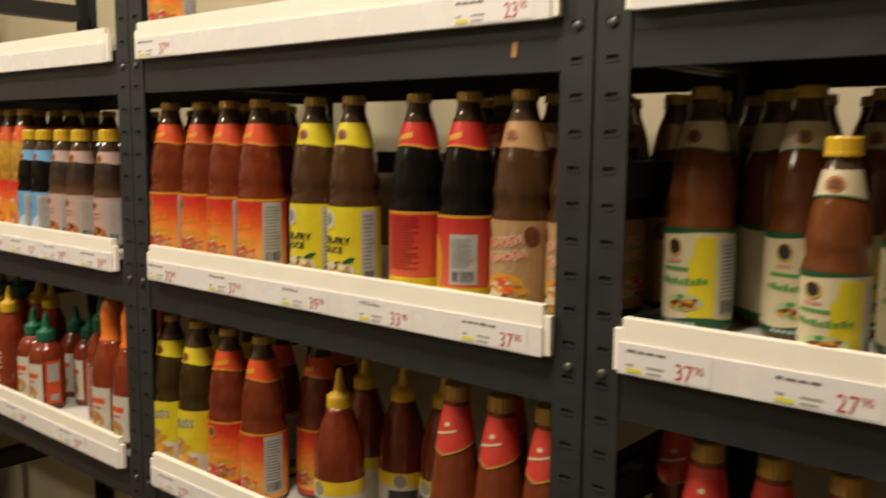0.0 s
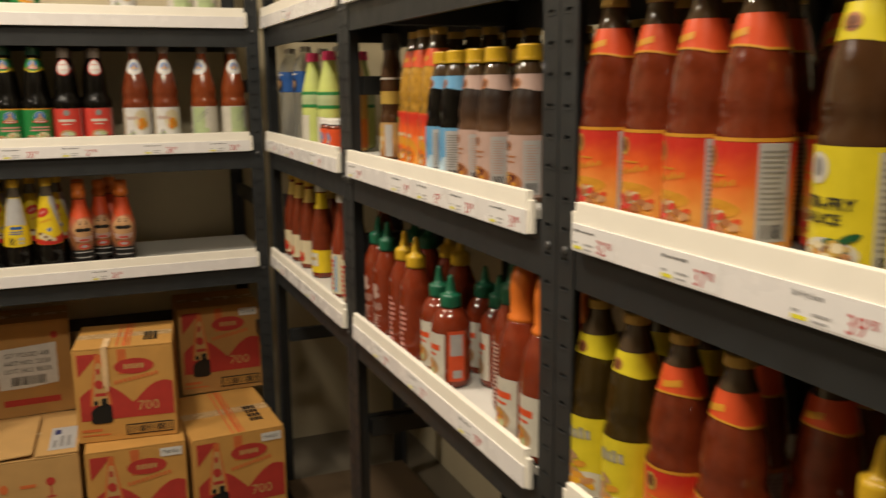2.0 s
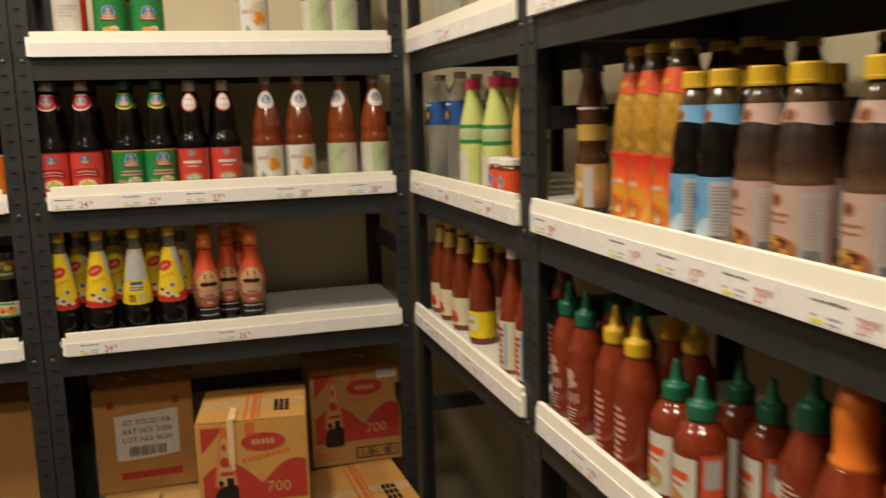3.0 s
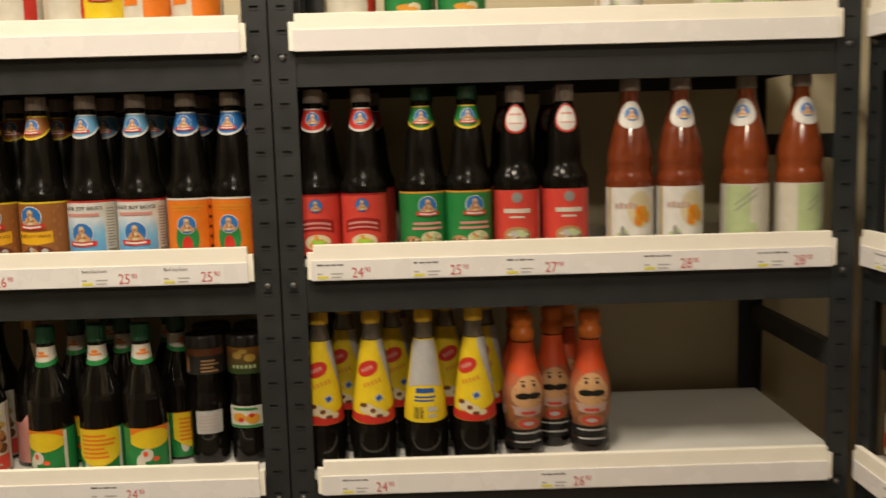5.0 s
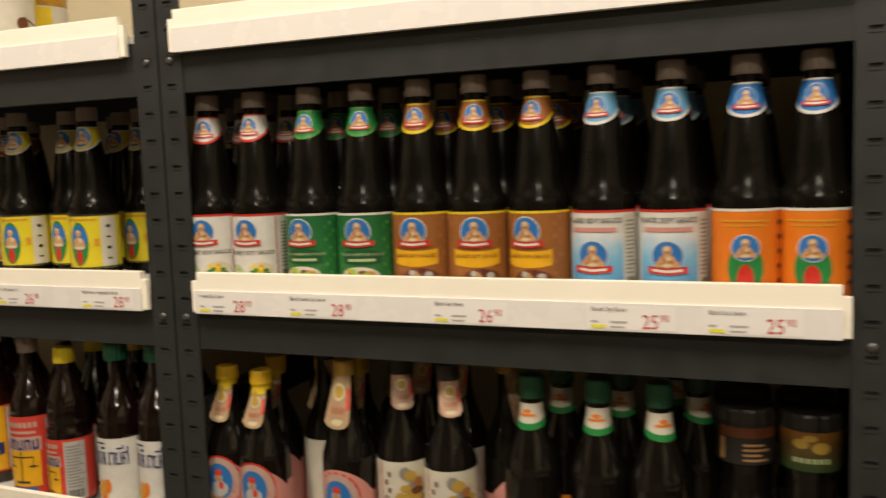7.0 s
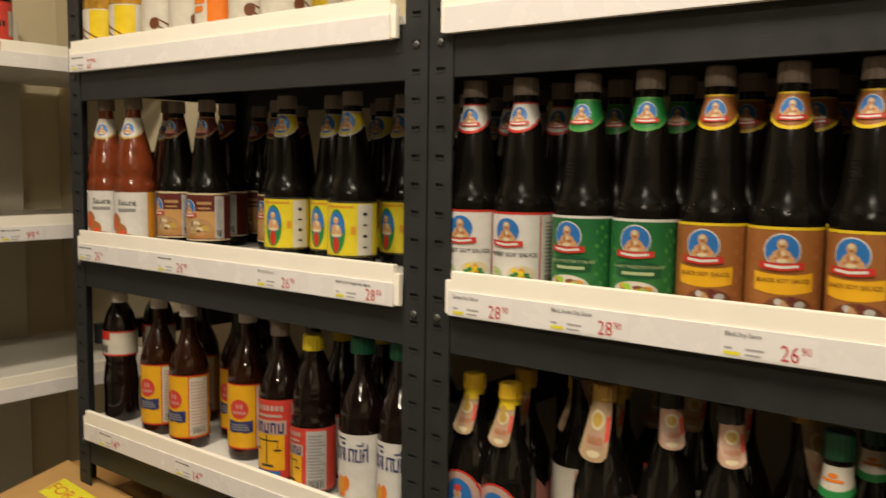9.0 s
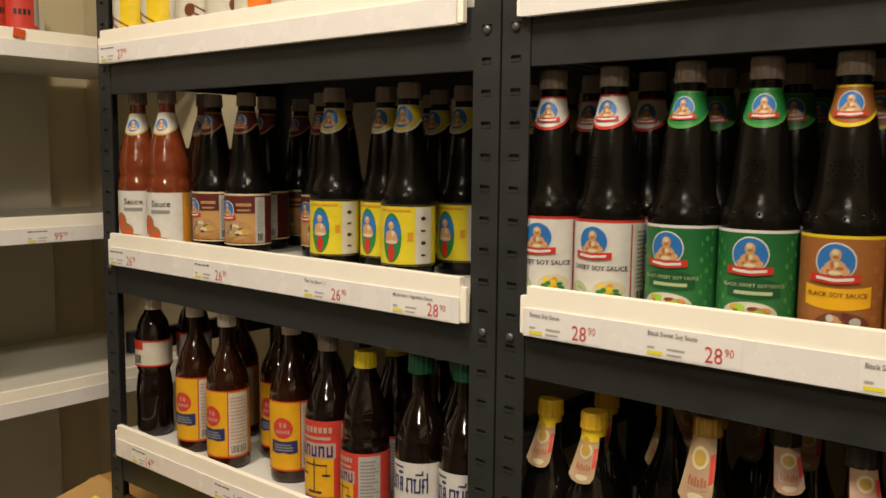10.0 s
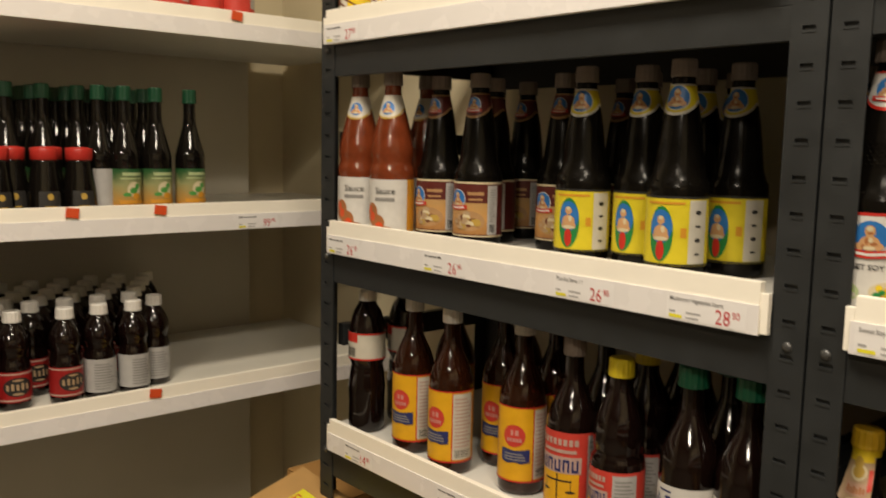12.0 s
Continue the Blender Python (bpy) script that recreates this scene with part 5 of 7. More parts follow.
stick(lab, pr, "small_mark", joined2(oval2(-0.009, 0.128, 0.003, 0.003, 8, 1), oval2(0.009, 0.128, 0.003, 0.003, 8, 1), rect2(-0.014, -0.005, 0.1335, 0.1355), rect2(0.005, 0.014, 0.1335, 0.1355)), "dark", 0.0014)
stick(lab, pr, "pale_band", rect2(-0.100, 0.100, 0.072, 0.090, low=lambda x: 0.074 + 6 * x * x * (abs(x) < 0.04), high=lambda x: 0.090 + 3 * x * x * (abs(x) < 0.04)), "palepink", 0.0009)
stick(lab, pr, "plate", joined2(oval2(0, 0.062, 0.026, 0.012), oval2(-0.034, 0.078, 0.010, 0.016), oval2(0.034, 0.078, 0.010, 0.016)), "labeltan", 0.0012)
stick(lab, pr, "plate_print", joined2(oval2(0, 0.061, 0.017, 0.008), rect2(-0.012, 0.012, 0.078, 0.083)), "crimson", 0.0015)
stick(lab, pr, "band_print", joined2(oval2(0, 0.061, 0.009, 0.004, 10), rect2(-0.026, 0.026, 0.0425, 0.045), rect2(-0.022, 0.022, 0.0275, 0.030)), "palegrey", 0.0018)
stick(lab, pr, "bands", joined2(rect2(-0.100, 0.100, 0.030, 0.050), rect2(-0.100, 0.100, 0.018, 0.0275)), "black", 0.0009)
stand(ob, RACK_B, 2, [(0.370, 0.085, 6), (0.428, 0.135, 0), (0.487, 0.092, -6), (0.37, 0.17), (0.46, 0.19)])

# A2, upper shelf
OIL_PROF = [(0.022, 0), (0.0265, 0.003), (0.0275, 0.010), (0.0275, 0.088), (0.0250, 0.098), (0.0225, 0.106), (0.0240, 0.120), (0.0240, 0.160), (0.0225, 0.190), (0.0170, 0.215), (0.0160, 0.240)]
ob, pr = bottle("oil_bottle", "small brown chili oil bottle with tan label", OIL_PROF, "oyster", screw_cap(0.0185, 0.232, 0.266), "cap_dark", "sauce bottles on the shelves", ribs=1)
lab = stick(ob, pr, "label", rect2(-0.070, 0.070, 0.012, 0.084), "photoprint")
stick(lab, pr, "garnish", joined2(oval2(-0.004, 0.034, 0.012, 0.010), oval2(0.008, 0.050, 0.006, 0.006)), "cream", 0.0009)
stick(lab, pr, "top_print", joined2(rect2(-0.014, 0.014, 0.066, 0.072), rect2(-0.012, 0.012, 0.058, 0.061)), "gold", 0.0009)
stick(lab, pr, "side_panel", rect2(0.018, 0.034, 0.014, 0.080), "palegrey", 0.0009)
nl = stick(ob, pr, "neck_label", rect2(-0.070, 0.070, 0.122, 0.148), "gold")
stick(nl, pr, "neck_band", rect2(-0.070, 0.070, 0.172, 0.176), "offwhite", 0.0008)
stand(ob, RACK_A, 3, [(0.915, 0.085), (0.90, 0.17)])


SAUCE_PROF = [(0.030, 0), (0.0355, 0.003), (0.0365, 0.010), (0.0365, 0.112), (0.0360, 0.118), (0.0332, 0.127), (0.0346, 0.137), (0.0350, 0.147), (0.0326, 0.158), (0.0322, 0.168), (0.0300, 0.180), (0.0262, 0.193), (0.0236, 0.207), (0.0200, 0.222), (0.0160, 0.232), (0.0140, 0.240), (0.0136, 0.252)]


def thai_bottle(label, body, paper, neckmat, trim, arts, cap="cap_gold", scale=1.0, cap_r=0.0152, cap_h=0.0125, drop=0.0):
    p = [(r * scale, z * scale) for r, z in SAUCE_PROF]
    ob, pr = bottle("sauce_bottle", label, p, body, screw_cap(cap_r * scale, (0.259 - cap_h) * scale, 0.259 * scale), cap, "sauce bottles on the shelves", ribs=1)
    s = scale
    nl = stick(ob, pr, "neck_label", rect2(-0.070, 0.070, 0.192 * s, 0.223 * s - drop, low=neck_low(0.194 * s - 0.5 * drop, -0.004), high=lambda x: 0.223 * s - drop), neckmat)
    stick(ob, pr, "neck", rect2(-0.060, 0.060, 0.2235 * s - drop, (0.258 - cap_h) * s), "neckglass", 0.0004, 0, "clear dark glass neck")
    if neckmat in ("vermilion", "red"):
        stick(nl, pr, "neck_print", rect2(-0.012, 0.010, 0.202 * s, 0.210 * s, low=lambda x: 0.202 * s + 0.2 * x, high=lambda x: 0.209 * s + 0.2 * x), "amber", 0.0009)
    else:
        stick(nl, pr, "neck_print", oval2(0, 0.2075 * s - drop, 0.0085, 0.0075), "labeltan", 0.0009)
        stick(nl, pr, "neck_mark", joined2(oval2(0, 0.2085 * s - drop, 0.005, 0.004), rect2(-0.006, 0.006, 0.2025 * s - drop, 0.2045 * s - drop)), "brown", 0.0012)
    if trim:
        stick(nl, pr, "neck_trim", rect2(-0.070, 0.070, 0.193 * s, 0.197 * s, low=neck_low(0.194 * s, -0.004), high=neck_low(0.1962 * s, -0.004)), trim, 0.0009)
    lab = stick(ob, pr, "label", rect2(-0.105, 0.105, 0.008, 0.112 * s), paper)
    if trim:
        stick(lab, pr, "label_trim", rect2(-0.105, 0.105, 0.109 * s, 0.1125 * s), trim, 0.0008)
    arts(lab, pr)
    return ob


def red_art(lab, pr):
    stick(lab, pr, "emblem", oval2(-0.016, 0.094, 0.0085, 0.0105), "gold", 0.0010)
    stick(lab, pr, "emblem_mark", oval2(-0.016, 0.095, 0.0055, 0.0070), "brown", 0.0013)
    stick(lab, pr, "lettering", joined2(*[rect2(-0.022 + 0.0052 * i, -0.0190 + 0.0052 * i, 0, 1, low=lambda x, i=i: 0.066 + 0.18 * x, high=lambda x, i=i: 0.070 + 0.0015 * (i % 3) + 0.18 * x) for i in range(8)], rect2(-0.020, 0.006, 0.0765, 0.0782)), "amber", 0.0011)
    stick(lab, pr, "glow", oval2(-0.006, 0.046, 0.030, 0.009), "amber", 0.0009)
    rng = random.Random(30)
    for k, c in enumerate(("crimson", "vermilion", "cream", "red", "peach", "crimson", "labeltan")):
        stick(lab, pr, "garnish", joined2(*[rotated2(oval2(q, w, 0.0058, 0.0036, 9, 2), q, w, rng.uniform(-0.8, 0.8)) for q, w in [(-0.004 + rng.uniform(-0.028, 0.026), 0.030 + rng.uniform(-0.013, 0.014)) for _ in range(4)]]), c, 0.0012 + 0.0001 * k)
    stick(lab, pr, "red_base", rect2(-0.105, 0.034, 0.008, 0.016), "crimson", 0.0008)
    side_panel(lab, pr, 0.037, 0.068, 0.018, 0.108, "palegrey", "grey", 4)


ob = thai_bottle("red chili sauce bottle with orange red label and gold cap", "chilidark", "fire", "vermilion", "amber", red_art)
stand(ob, RACK_A, 3, [(1.786, 0.048, 10), (1.861, 0.058, 10), (1.945, 0.050, 0), (2.021, 0.050, -6)] + [(x, d, 0) for d in (0.135, 0.22) for x in (1.80, 1.88, 1.96, 2.05)])


def stirfry_art(lab, pr):
    stick(lab, pr, "emblem", oval2(-0.012, 0.094, 0.011, 0.013), "offwhite", 0.0010)
    stick(lab, pr, "emblem_mark", oval2(-0.012, 0.095, 0.0065, 0.008), "grey", 0.0013)
    words(lab, pr, "STIR-FRY", 0.0135, -0.004, 0.062, "dark", bold=0.03)
    words(lab, pr, "SAUCE", 0.0120, -0.006, 0.050, "dark", bold=0.03)
    stick(lab, pr, "garnish", joined2(rotated2(oval2(0.020, 0.040, 0.009, 0.0032), 0.020, 0.040, 0.4), oval2(0.006, 0.036, 0.007, 0.003)), "deepgreen", 0.0016)
    plate(lab, pr, 0.002, 0.026, 0.026, 0.013, "offwhite", ("amber", "brown", "skin", "gold", "cream"), 31)
    side_panel(lab, pr, 0.037, 0.060, 0.010, 0.108, "palegrey", "grey", 5)


ob = thai_bottle("brown stir fry sauce bottle with yellow label", "oyster", "lemonyellow", "lemonyellow", None, stirfry_art)
stand(ob, RACK_A, 3, [(2.144, 0.050, 0), (2.222, 0.050, 0), (2.13, 0.135)])


def back_art(lab, pr):
    stick(lab, pr, "small_print", bars2(-0.016, 0.030, 0.040, 0.108, 18, 0.45, 8), "deepred", 0.0009)
    stick(lab, pr, "yellow_base", rect2(-0.105, 0.105, 0.008, 0.030), "yellow", 0.0009)
    stick(lab, pr, "base_print", rect2(-0.012, 0.014, 0.015, 0.022), "navy", 0.0012)
    stick(lab, pr, "side_panel", rect2(-0.052, -0.032, 0.034, 0.066), "palegrey", 0.0009)


ob = thai_bottle("black sauce bottle turned to its red back label", "soy", "redprint", "red", "amber", back_art)
stand(ob, RACK_A, 3, [(2.337, 0.052, 0), (2.33, 0.20)])


def red2_art(lab, pr):
    stick(lab, pr, "glow", oval2(-0.022, 0.052, 0.016, 0.036), "amber", 0.0008)
    side_panel(lab, pr, 0.006, 0.040, 0.030, 0.090, "palegrey", "grey", 6)
    stick(lab, pr, "yellow_base", rect2(-0.105, 0.105, 0.008, 0.026), "yellow", 0.0009)


ob = thai_bottle("black sauce bottle with red label and grey panel", "soy", "redprint", "red", "amber", red2_art)
stand(ob, RACK_A, 3, [(2.418, 0.052, 0), (2.40, 0.15)])


def padthai_art(lab, pr):
    stick(lab, pr, "glow", oval2(0.0, 0.064, 0.046, 0.044), "tagcream", 0.0007)
    for x in (-0.030, 0.034):
        stick(lab, pr, "dark_disc", oval2(x, 0.095, 0.0090, 0.0110), "brown", 0.0012)
    backing, letters = [], []
    for i in range(12):
        row, c = divmod(i, 6)
        x, z = -0.023 + 0.0088 * c + 0.004 * row, 0.084 + 0.0012 * c - 0.016 * row
        backing.append(oval2(x, z, 0.0052, 0.0066, 10, 2))
        letters += [rect2(x - 0.0030, x - 0.0012, z - 0.0048, z + 0.0048), rect2(x + 0.0012, x + 0.0030, z - 0.0048, z + 0.0048), rect2(x - 0.0030, x + 0.0030, z - (0.0010, -0.0030, 0.0048)[i % 3], z + 0.0018 - (0.0010, -0.0030, 0.0048)[i % 3])]
    stick(lab, pr, "letter_backing", joined2(*backing), "cream", 0.0010)
    stick(lab, pr, "lettering", joined2(*letters), "crimson", 0.0013)
    plate(lab, pr, 0.0, 0.030, 0.034, 0.018, "gold", ("orange", "tan", "amber", "brown", "cream"), 33)
    plate(lab, pr, 0.004, 0.040, 0.022, 0.012, "amber", ("labeltan", "gold", "orange", "cream", "vermilion"), 37, 0.0022)


ob = thai_bottle("brown pad thai sauce bottle with tan picture label", "oyster", "tan", "tan", None, padthai_art)
stand(ob, RACK_A, 3, [(2.501, 0.050, 0), (2.572, 0.060, 0), (2.49, 0.135), (2.46, 0.21), (2.568, 0.145, 70), (2.530, 0.225, 60), (2.604, 0.225, 50), (2.50, 0.30, 60), (2.575, 0.300, 60), (2.53, 0.375, 40), (2.44, 0.30, 40)])


def suki4_art(lab, pr, k=1.0):
    stick(lab, pr, "frame", rect2(-0.105, 0.105, 0.104, 0.112, low=lambda x: (0.1075 + 0.002 * math.sin(60 * x)) * k, high=lambda x: 0.112 * k), "deepgreen", 0.0009)
    stick(lab, pr, "frame", rect2(-0.105, 0.105, 0.008, 0.020, high=lambda x: (0.017 + 0.002 * math.sin(80 * x)) * k), "deepgreen", 0.0009)
    stick(lab, pr, "base_print", joined2(*[rect2(-0.020 + 0.006 * i, -0.0158 + 0.006 * i, 0.0105 * k, 0.0140 * k) for i in range(6)]), "palegrey", 0.0013)
    stick(lab, pr, "yellow_field", rect2(0.006, 0.034, 0.022, 0.103, low=lambda x: 0.019 * k, high=lambda x: (0.104 if x > 0.010 else 0.080) * k), "lemonyellow", 0.0008)
    stick(lab, pr, "emblem", oval2(-0.010, 0.092 * k, 0.0085, 0.0100 * k), "gold", 0.0011)
    stick(lab, pr, "emblem_mark", oval2(-0.010, 0.093 * k, 0.0062, 0.0076 * k), "dark", 0.0014)
    stick(lab, pr, "red_line", rect2(-0.018, -0.002, 0.0765 * k, 0.0800 * k), "pink", 0.0012)
    stick(lab, pr, "lettering", joined2(*[rect2(-0.027 + 0.0060 * i, -0.0225 + 0.0060 * i, 0, 1, low=lambda x: (0.053 + 3 * x * x) * k, high=lambda x, i=i: (0.058 + 0.002 * (i % 2) + 3 * x * x) * k) for i in range(9)], rect2(-0.024, 0.006, 0.068 * k, 0.0715 * k)), "leaf", 0.0012)
    plate(lab, pr, 0.002, 0.034 * k, 0.020, 0.009 * k, "palegreen", ("leaf", "labeltan", "amber", "brown"), 35)
    side_panel(lab, pr, 0.038, 0.066, 0.021 * k, 0.102 * k, "palegrey", "grey", 6)


ob = thai_bottle("orange suki sauce bottle with green framed label", "sukibrown", "cream", "cream", "deepgreen", suki4_art)
stand(ob, RACK_A, 3, [(2.690, 0.110, 0), (2.788, 0.140, 10), (2.735, 0.20, 60), (2.905, 0.12), (2.985, 0.12), (3.07, 0.12)] + [(x, 0.22, 0) for x in (2.84, 2.92, 3.00)])
ob = thai_bottle("dark suki sauce bottle turned to its side label", "oyster", "cream", "tan", "deepgreen", suki4_art)
stand(ob, RACK_A, 3, [(2.666, 0.195, -60)] + [(2.672 + 0.078 * i, 0.305, 0) for i in range(7)] + [(2.71 + 0.078 * i, 0.375, 0) for i in range(6)] + [(3.15, 0.12)])
ob = thai_bottle("small orange suki sauce bottle with yellow cap", "sukibrown", "cream", "cream", "deepgreen", lambda lab, pr: suki4_art(lab, pr, 0.80), "cap_yellow", 0.80, 0.0190, 0.022)
stand(ob, RACK_A, 3, [(2.852, 0.034, 0)])


def mango_art(lab, pr):
    stick(lab, pr, "emblem", oval2(-0.012, 0.094, 0.0085, 0.0095), "gold", 0.0010)
    stick(lab, pr, "emblem_mark", oval2(-0.012, 0.095, 0.0055, 0.0065), "leaf", 0.0013)
    stick(lab, pr, "glow", oval2(-0.002, 0.044, 0.030, 0.022), "amber", 0.0009)
    plate(lab, pr, -0.002, 0.034, 0.026, 0.018, "orange", ("goldyellow", "crimson", "cream", "amber", "labeltan"), 38)
    stick(lab, pr, "lettering", joined2(*[rect2(-0.022 + 0.0065 * i, -0.0180 + 0.0065 * i, 0.066, 0.073) for i in range(6)]), "cream", 0.0011)
    side_panel(lab, pr, 0.038, 0.064, 0.012, 0.106, "palegrey", "grey", 24)


ob = thai_bottle("yellow fruit sauce bottle with orange label", "mango", "fire", "vermilion", "vermilion", mango_art)
stand(ob, RACK_A, 3, [(1.085, 0.075, 0), (1.155, 0.066, 0), (1.230, 0.060, 0)] + [(x, d, 0) for d in (0.15, 0.235) for x in (1.10, 1.18, 1.25)])


def blue_art(lab, pr):
    stick(lab, pr, "white_field", rect2(-0.070, 0.016, 0.010, 0.040, high=lambda x: 0.036 + 0.010 * math.sin(110 * x)), "paleblue", 0.0008)
    stick(lab, pr, "blue_field", oval2(-0.010, 0.064, 0.010, 0.011), "blue", 0.0009)
    side_panel(lab, pr, 0.016, 0.042, 0.010, 0.088, "palegrey", "grey", 19)


def pink_art(lab, pr):
    stick(lab, pr, "emblem", joined2(oval2(-0.006, 0.078, 0.008, 0.007), rect2(-0.020, 0.010, 0.062, 0.0645), rect2(-0.016, 0.008, 0.055, 0.0570)), "labeltan", 0.0009)
    stick(lab, pr, "emblem_mark", oval2(-0.006, 0.0785, 0.005, 0.0045), "brown", 0.0012)
    plate(lab, pr, -0.004, 0.028, 0.024, 0.014, "labeltan", ("gold", "maroon", "amber", "brown"), 36)
    side_panel(lab, pr, 0.022, 0.046, 0.012, 0.086, "palegrey", "palepink", 11)


ob = thai_bottle("small dark sauce bottle with pale blue label and yellow cap", "soy", "skyblue", "skyblue", None, blue_art, "cap_yellow", 0.83, 0.0200, 0.024, 0.010)
stand(ob, RACK_A, 3, [(1.292, 0.042, 0), (1.350, 0.042, 0)] + [(x, 0.115, 0) for x in (1.30, 1.36)])
ob = thai_bottle("small dark fish sauce bottle with pale pink label and yellow cap", "layered", "palepink", "palepink", None, pink_art, "cap_yellow", 0.83, 0.0205, 0.026, 0.010)
stand(ob, RACK_A, 3, [(1.418, 0.046, 0), (1.486, 0.046, 0), (1.588, 0.046, 0)] + [(x, d, 0) for d in (0.12, 0.20) for x in (1.43, 1.51, 1.59)])
ob = thai_bottle("tall dark sauce bottle standing behind smaller ones", "soy", "maroon", "maroon", None, pink_art, "cap_gold", 1.0)
stand(ob, RACK_A, 3, [(x, 0.30, 0) for x in (1.32, 1.40, 1.48, 1.56, 1.63)])

# A1, upper shelf
WATER_PROF = [(0.028, 0), (0.0350, 0.004), (0.0360, 0.012)] + [(0.0360 - 0.0018 * (i % 2), 0.024 + 0.011 * i) for i in range(11)] + [(0.0360, 0.150), (0.0360, 0.196), (0.0345, 0.206), (0.026, 0.228), (0.0160, 0.244), (0.0135, 0.250), (0.0130, 0.262)]
ob, pr = bottle("water_bottle", "clear ribbed water bottle with blue label", WATER_PROF, "water", screw_cap(0.0150, 0.252, 0.268), "cap_white", "drink bottles on the shelves", ribs=1)
lab = stick(ob, pr, "label", rect2(-0.095, 0.095, 0.142, 0.200), "deepblue")
stick(lab, pr, "disc", oval2(0, 0.163, 0.020, 0.020), "dark", 0.0009)
stick(lab, pr, "disc_inner", oval2(0, 0.166, 0.013, 0.011), "tan", 0.0012)
stick(lab, pr, "lettering", rect2(-0.020, 0.020, 0.190, 0.194), "white", 0.0010)
stand(ob, RACK_A, 3, [(0.045, 0.075), (0.205, 0.080), (0.06, 0.17), (0.23, 0.17), (0.14, 0.22)])
stand(copy_thing(ob, Matrix.Identity(4)), RACK_A, 4, [(0.01, 0.10), (0.13, 0.09), (0.34, 0.10), (0.45, 0.10), (0.24, 0.20)])

LEMON_PROF = [(0.026, 0), (0.0325, 0.004), (0.0335, 0.012), (0.0335, 0.092), (0.0325, 0.110), (0.0335, 0.128), (0.0300, 0.150), (0.0220, 0.185), (0.0150, 0.215), (0.0140, 0.232)]
ob, pr = bottle("drink_bottle", "yellow green lemon drink bottle with pink cap", LEMON_PROF, "lemon", screw_cap(0.0165, 0.222, 0.244), "cap_pink", "drink bottles on the shelves", ribs=1)
stick(ob, pr, "green_band", rect2(-0.090, 0.090, 0.137, 0.145), "green", 0.0008)
stick(ob, pr, "green_band", rect2(-0.090, 0.090, 0.104, 0.112), "green", 0.0008)
lab = stick(ob, pr, "label", rect2(-0.090, 0.090, 0.112, 0.137), "palegreen")
stick(ob, pr, "white_label", rect2(-0.040, 0.030, 0.014, 0.084), "offwhite", 0.0008)
stand(ob, RACK_A, 3, [(0.365, 0.060), (0.515, 0.062), (0.39, 0.14), (0.50, 0.15)])

TALL_PROF = [(0.026, 0), (0.0325, 0.004), (0.0335, 0.012), (0.0335, 0.120), (0.0320, 0.150), (0.0240, 0.195), (0.0165, 0.230), (0.0140, 0.245), (0.0140, 0.260)]
ob, pr = bottle("drink_bottle", "orange drink bottle with tan neck label", TALL_PROF, "orangepop", screw_cap(0.0155, 0.250, 0.268), "cap_gold", "drink bottles on the shelves", ribs=1)
stick(ob, pr, "neck_label", rect2(-0.04, 0.04, 0.205, 0.232), "tan")
stick(ob, pr, "label", rect2(-0.090, 0.090, 0.010, 0.080), "orange")
stand(ob, RACK_A, 3, [(0.592, 0.100)])

CAN_PROF = [(0.024, 0), (0.0275, 0.003), (0.0280, 0.008), (0.0280, 0.082), (0.0260, 0.090), (0.0235, 0.094), (0.0235, 0.100)]
ob, pr = bottle("sauce_jar", "small red and orange sauce jar with white lid", [(r * 0.86, z * 0.74) for r, z in CAN_PROF], "chilidark", screw_cap(0.0226, 0.070, 0.083), "cap_white", "sauce bottles on the shelves", ribs=1)
lab = stick(ob, pr, "label", rect2(-0.070, 0.070, 0.008, 0.060), "vermilion")
emblem(lab, pr, 0, 0.038, 0.013, 0.0010, None)
stand(ob, RACK_A, 3, [(0.600, 0.036), (0.660, 0.036)])

# A1, lower shelf
LONG_PROF = [(0.026, 0), (0.0310, 0.003), (0.0320, 0.010), (0.0320, 0.120), (0.0300, 0.142), (0.0220, 0.178), (0.0150, 0.205), (0.0135, 0.220), (0.0135, 0.248)]
ob, pr = bottle("chili_sauce_bottle", "red chili sauce bottle with yellow cap and yellow label", LONG_PROF, "chilidark", screw_cap(0.0145, 0.236, 0.256), "cap_white", "sauce bottles on the shelves", ribs=1)
stick(ob, pr, "neck_label", rect2(-0.040, 0.040, 0.190, 0.232), "yellow")
lab = stick(ob, pr, "label", rect2(-0.090, 0.090, 0.016, 0.078), "yellow")
stick(lab, pr, "plate", rect2(-0.014, 0.026, 0.034, 0.070), "offwhite", 0.0009)
stick(lab, pr, "print", joined2(oval2(-0.024, 0.046, 0.008, 0.016), rect2(-0.010, 0.020, 0.050, 0.058)), "gold", 0.0012)
stand(ob, RACK_A, 2, [(0.365, 0.070, 0), (0.46, 0.13)])
ob, pr = bottle("chili_sauce_bottle", "red chili sauce bottle with white picture label", LONG_PROF, "chilidark", screw_cap(0.0145, 0.236, 0.256), "cap_yellow", "sauce bottles on the shelves", ribs=1)
stick(ob, pr, "neck_label", rect2(-0.040, 0.040, 0.190, 0.228), "gold")
lab = stick(ob, pr, "label", rect2(-0.090, 0.090, 0.014, 0.082), "cream")
food(lab, pr, 0.0, 0.038, 0.022, 0.020, 40, ("vermilion", "amber", "red"))
stand(ob, RACK_A, 2, [(0.02, 0.075), (0.115, 0.072), (0.225, 0.072), (0.08, 0.16), (0.25, 0.16), (0.17, 0.16)])
ob, pr = bottle("chili_sauce_bottle", "orange red chili sauce bottle with tall cream label", LONG_PROF, "siracha", screw_cap(0.0145, 0.236, 0.256), "cap_white", "sauce bottles on the shelves", ribs=1)
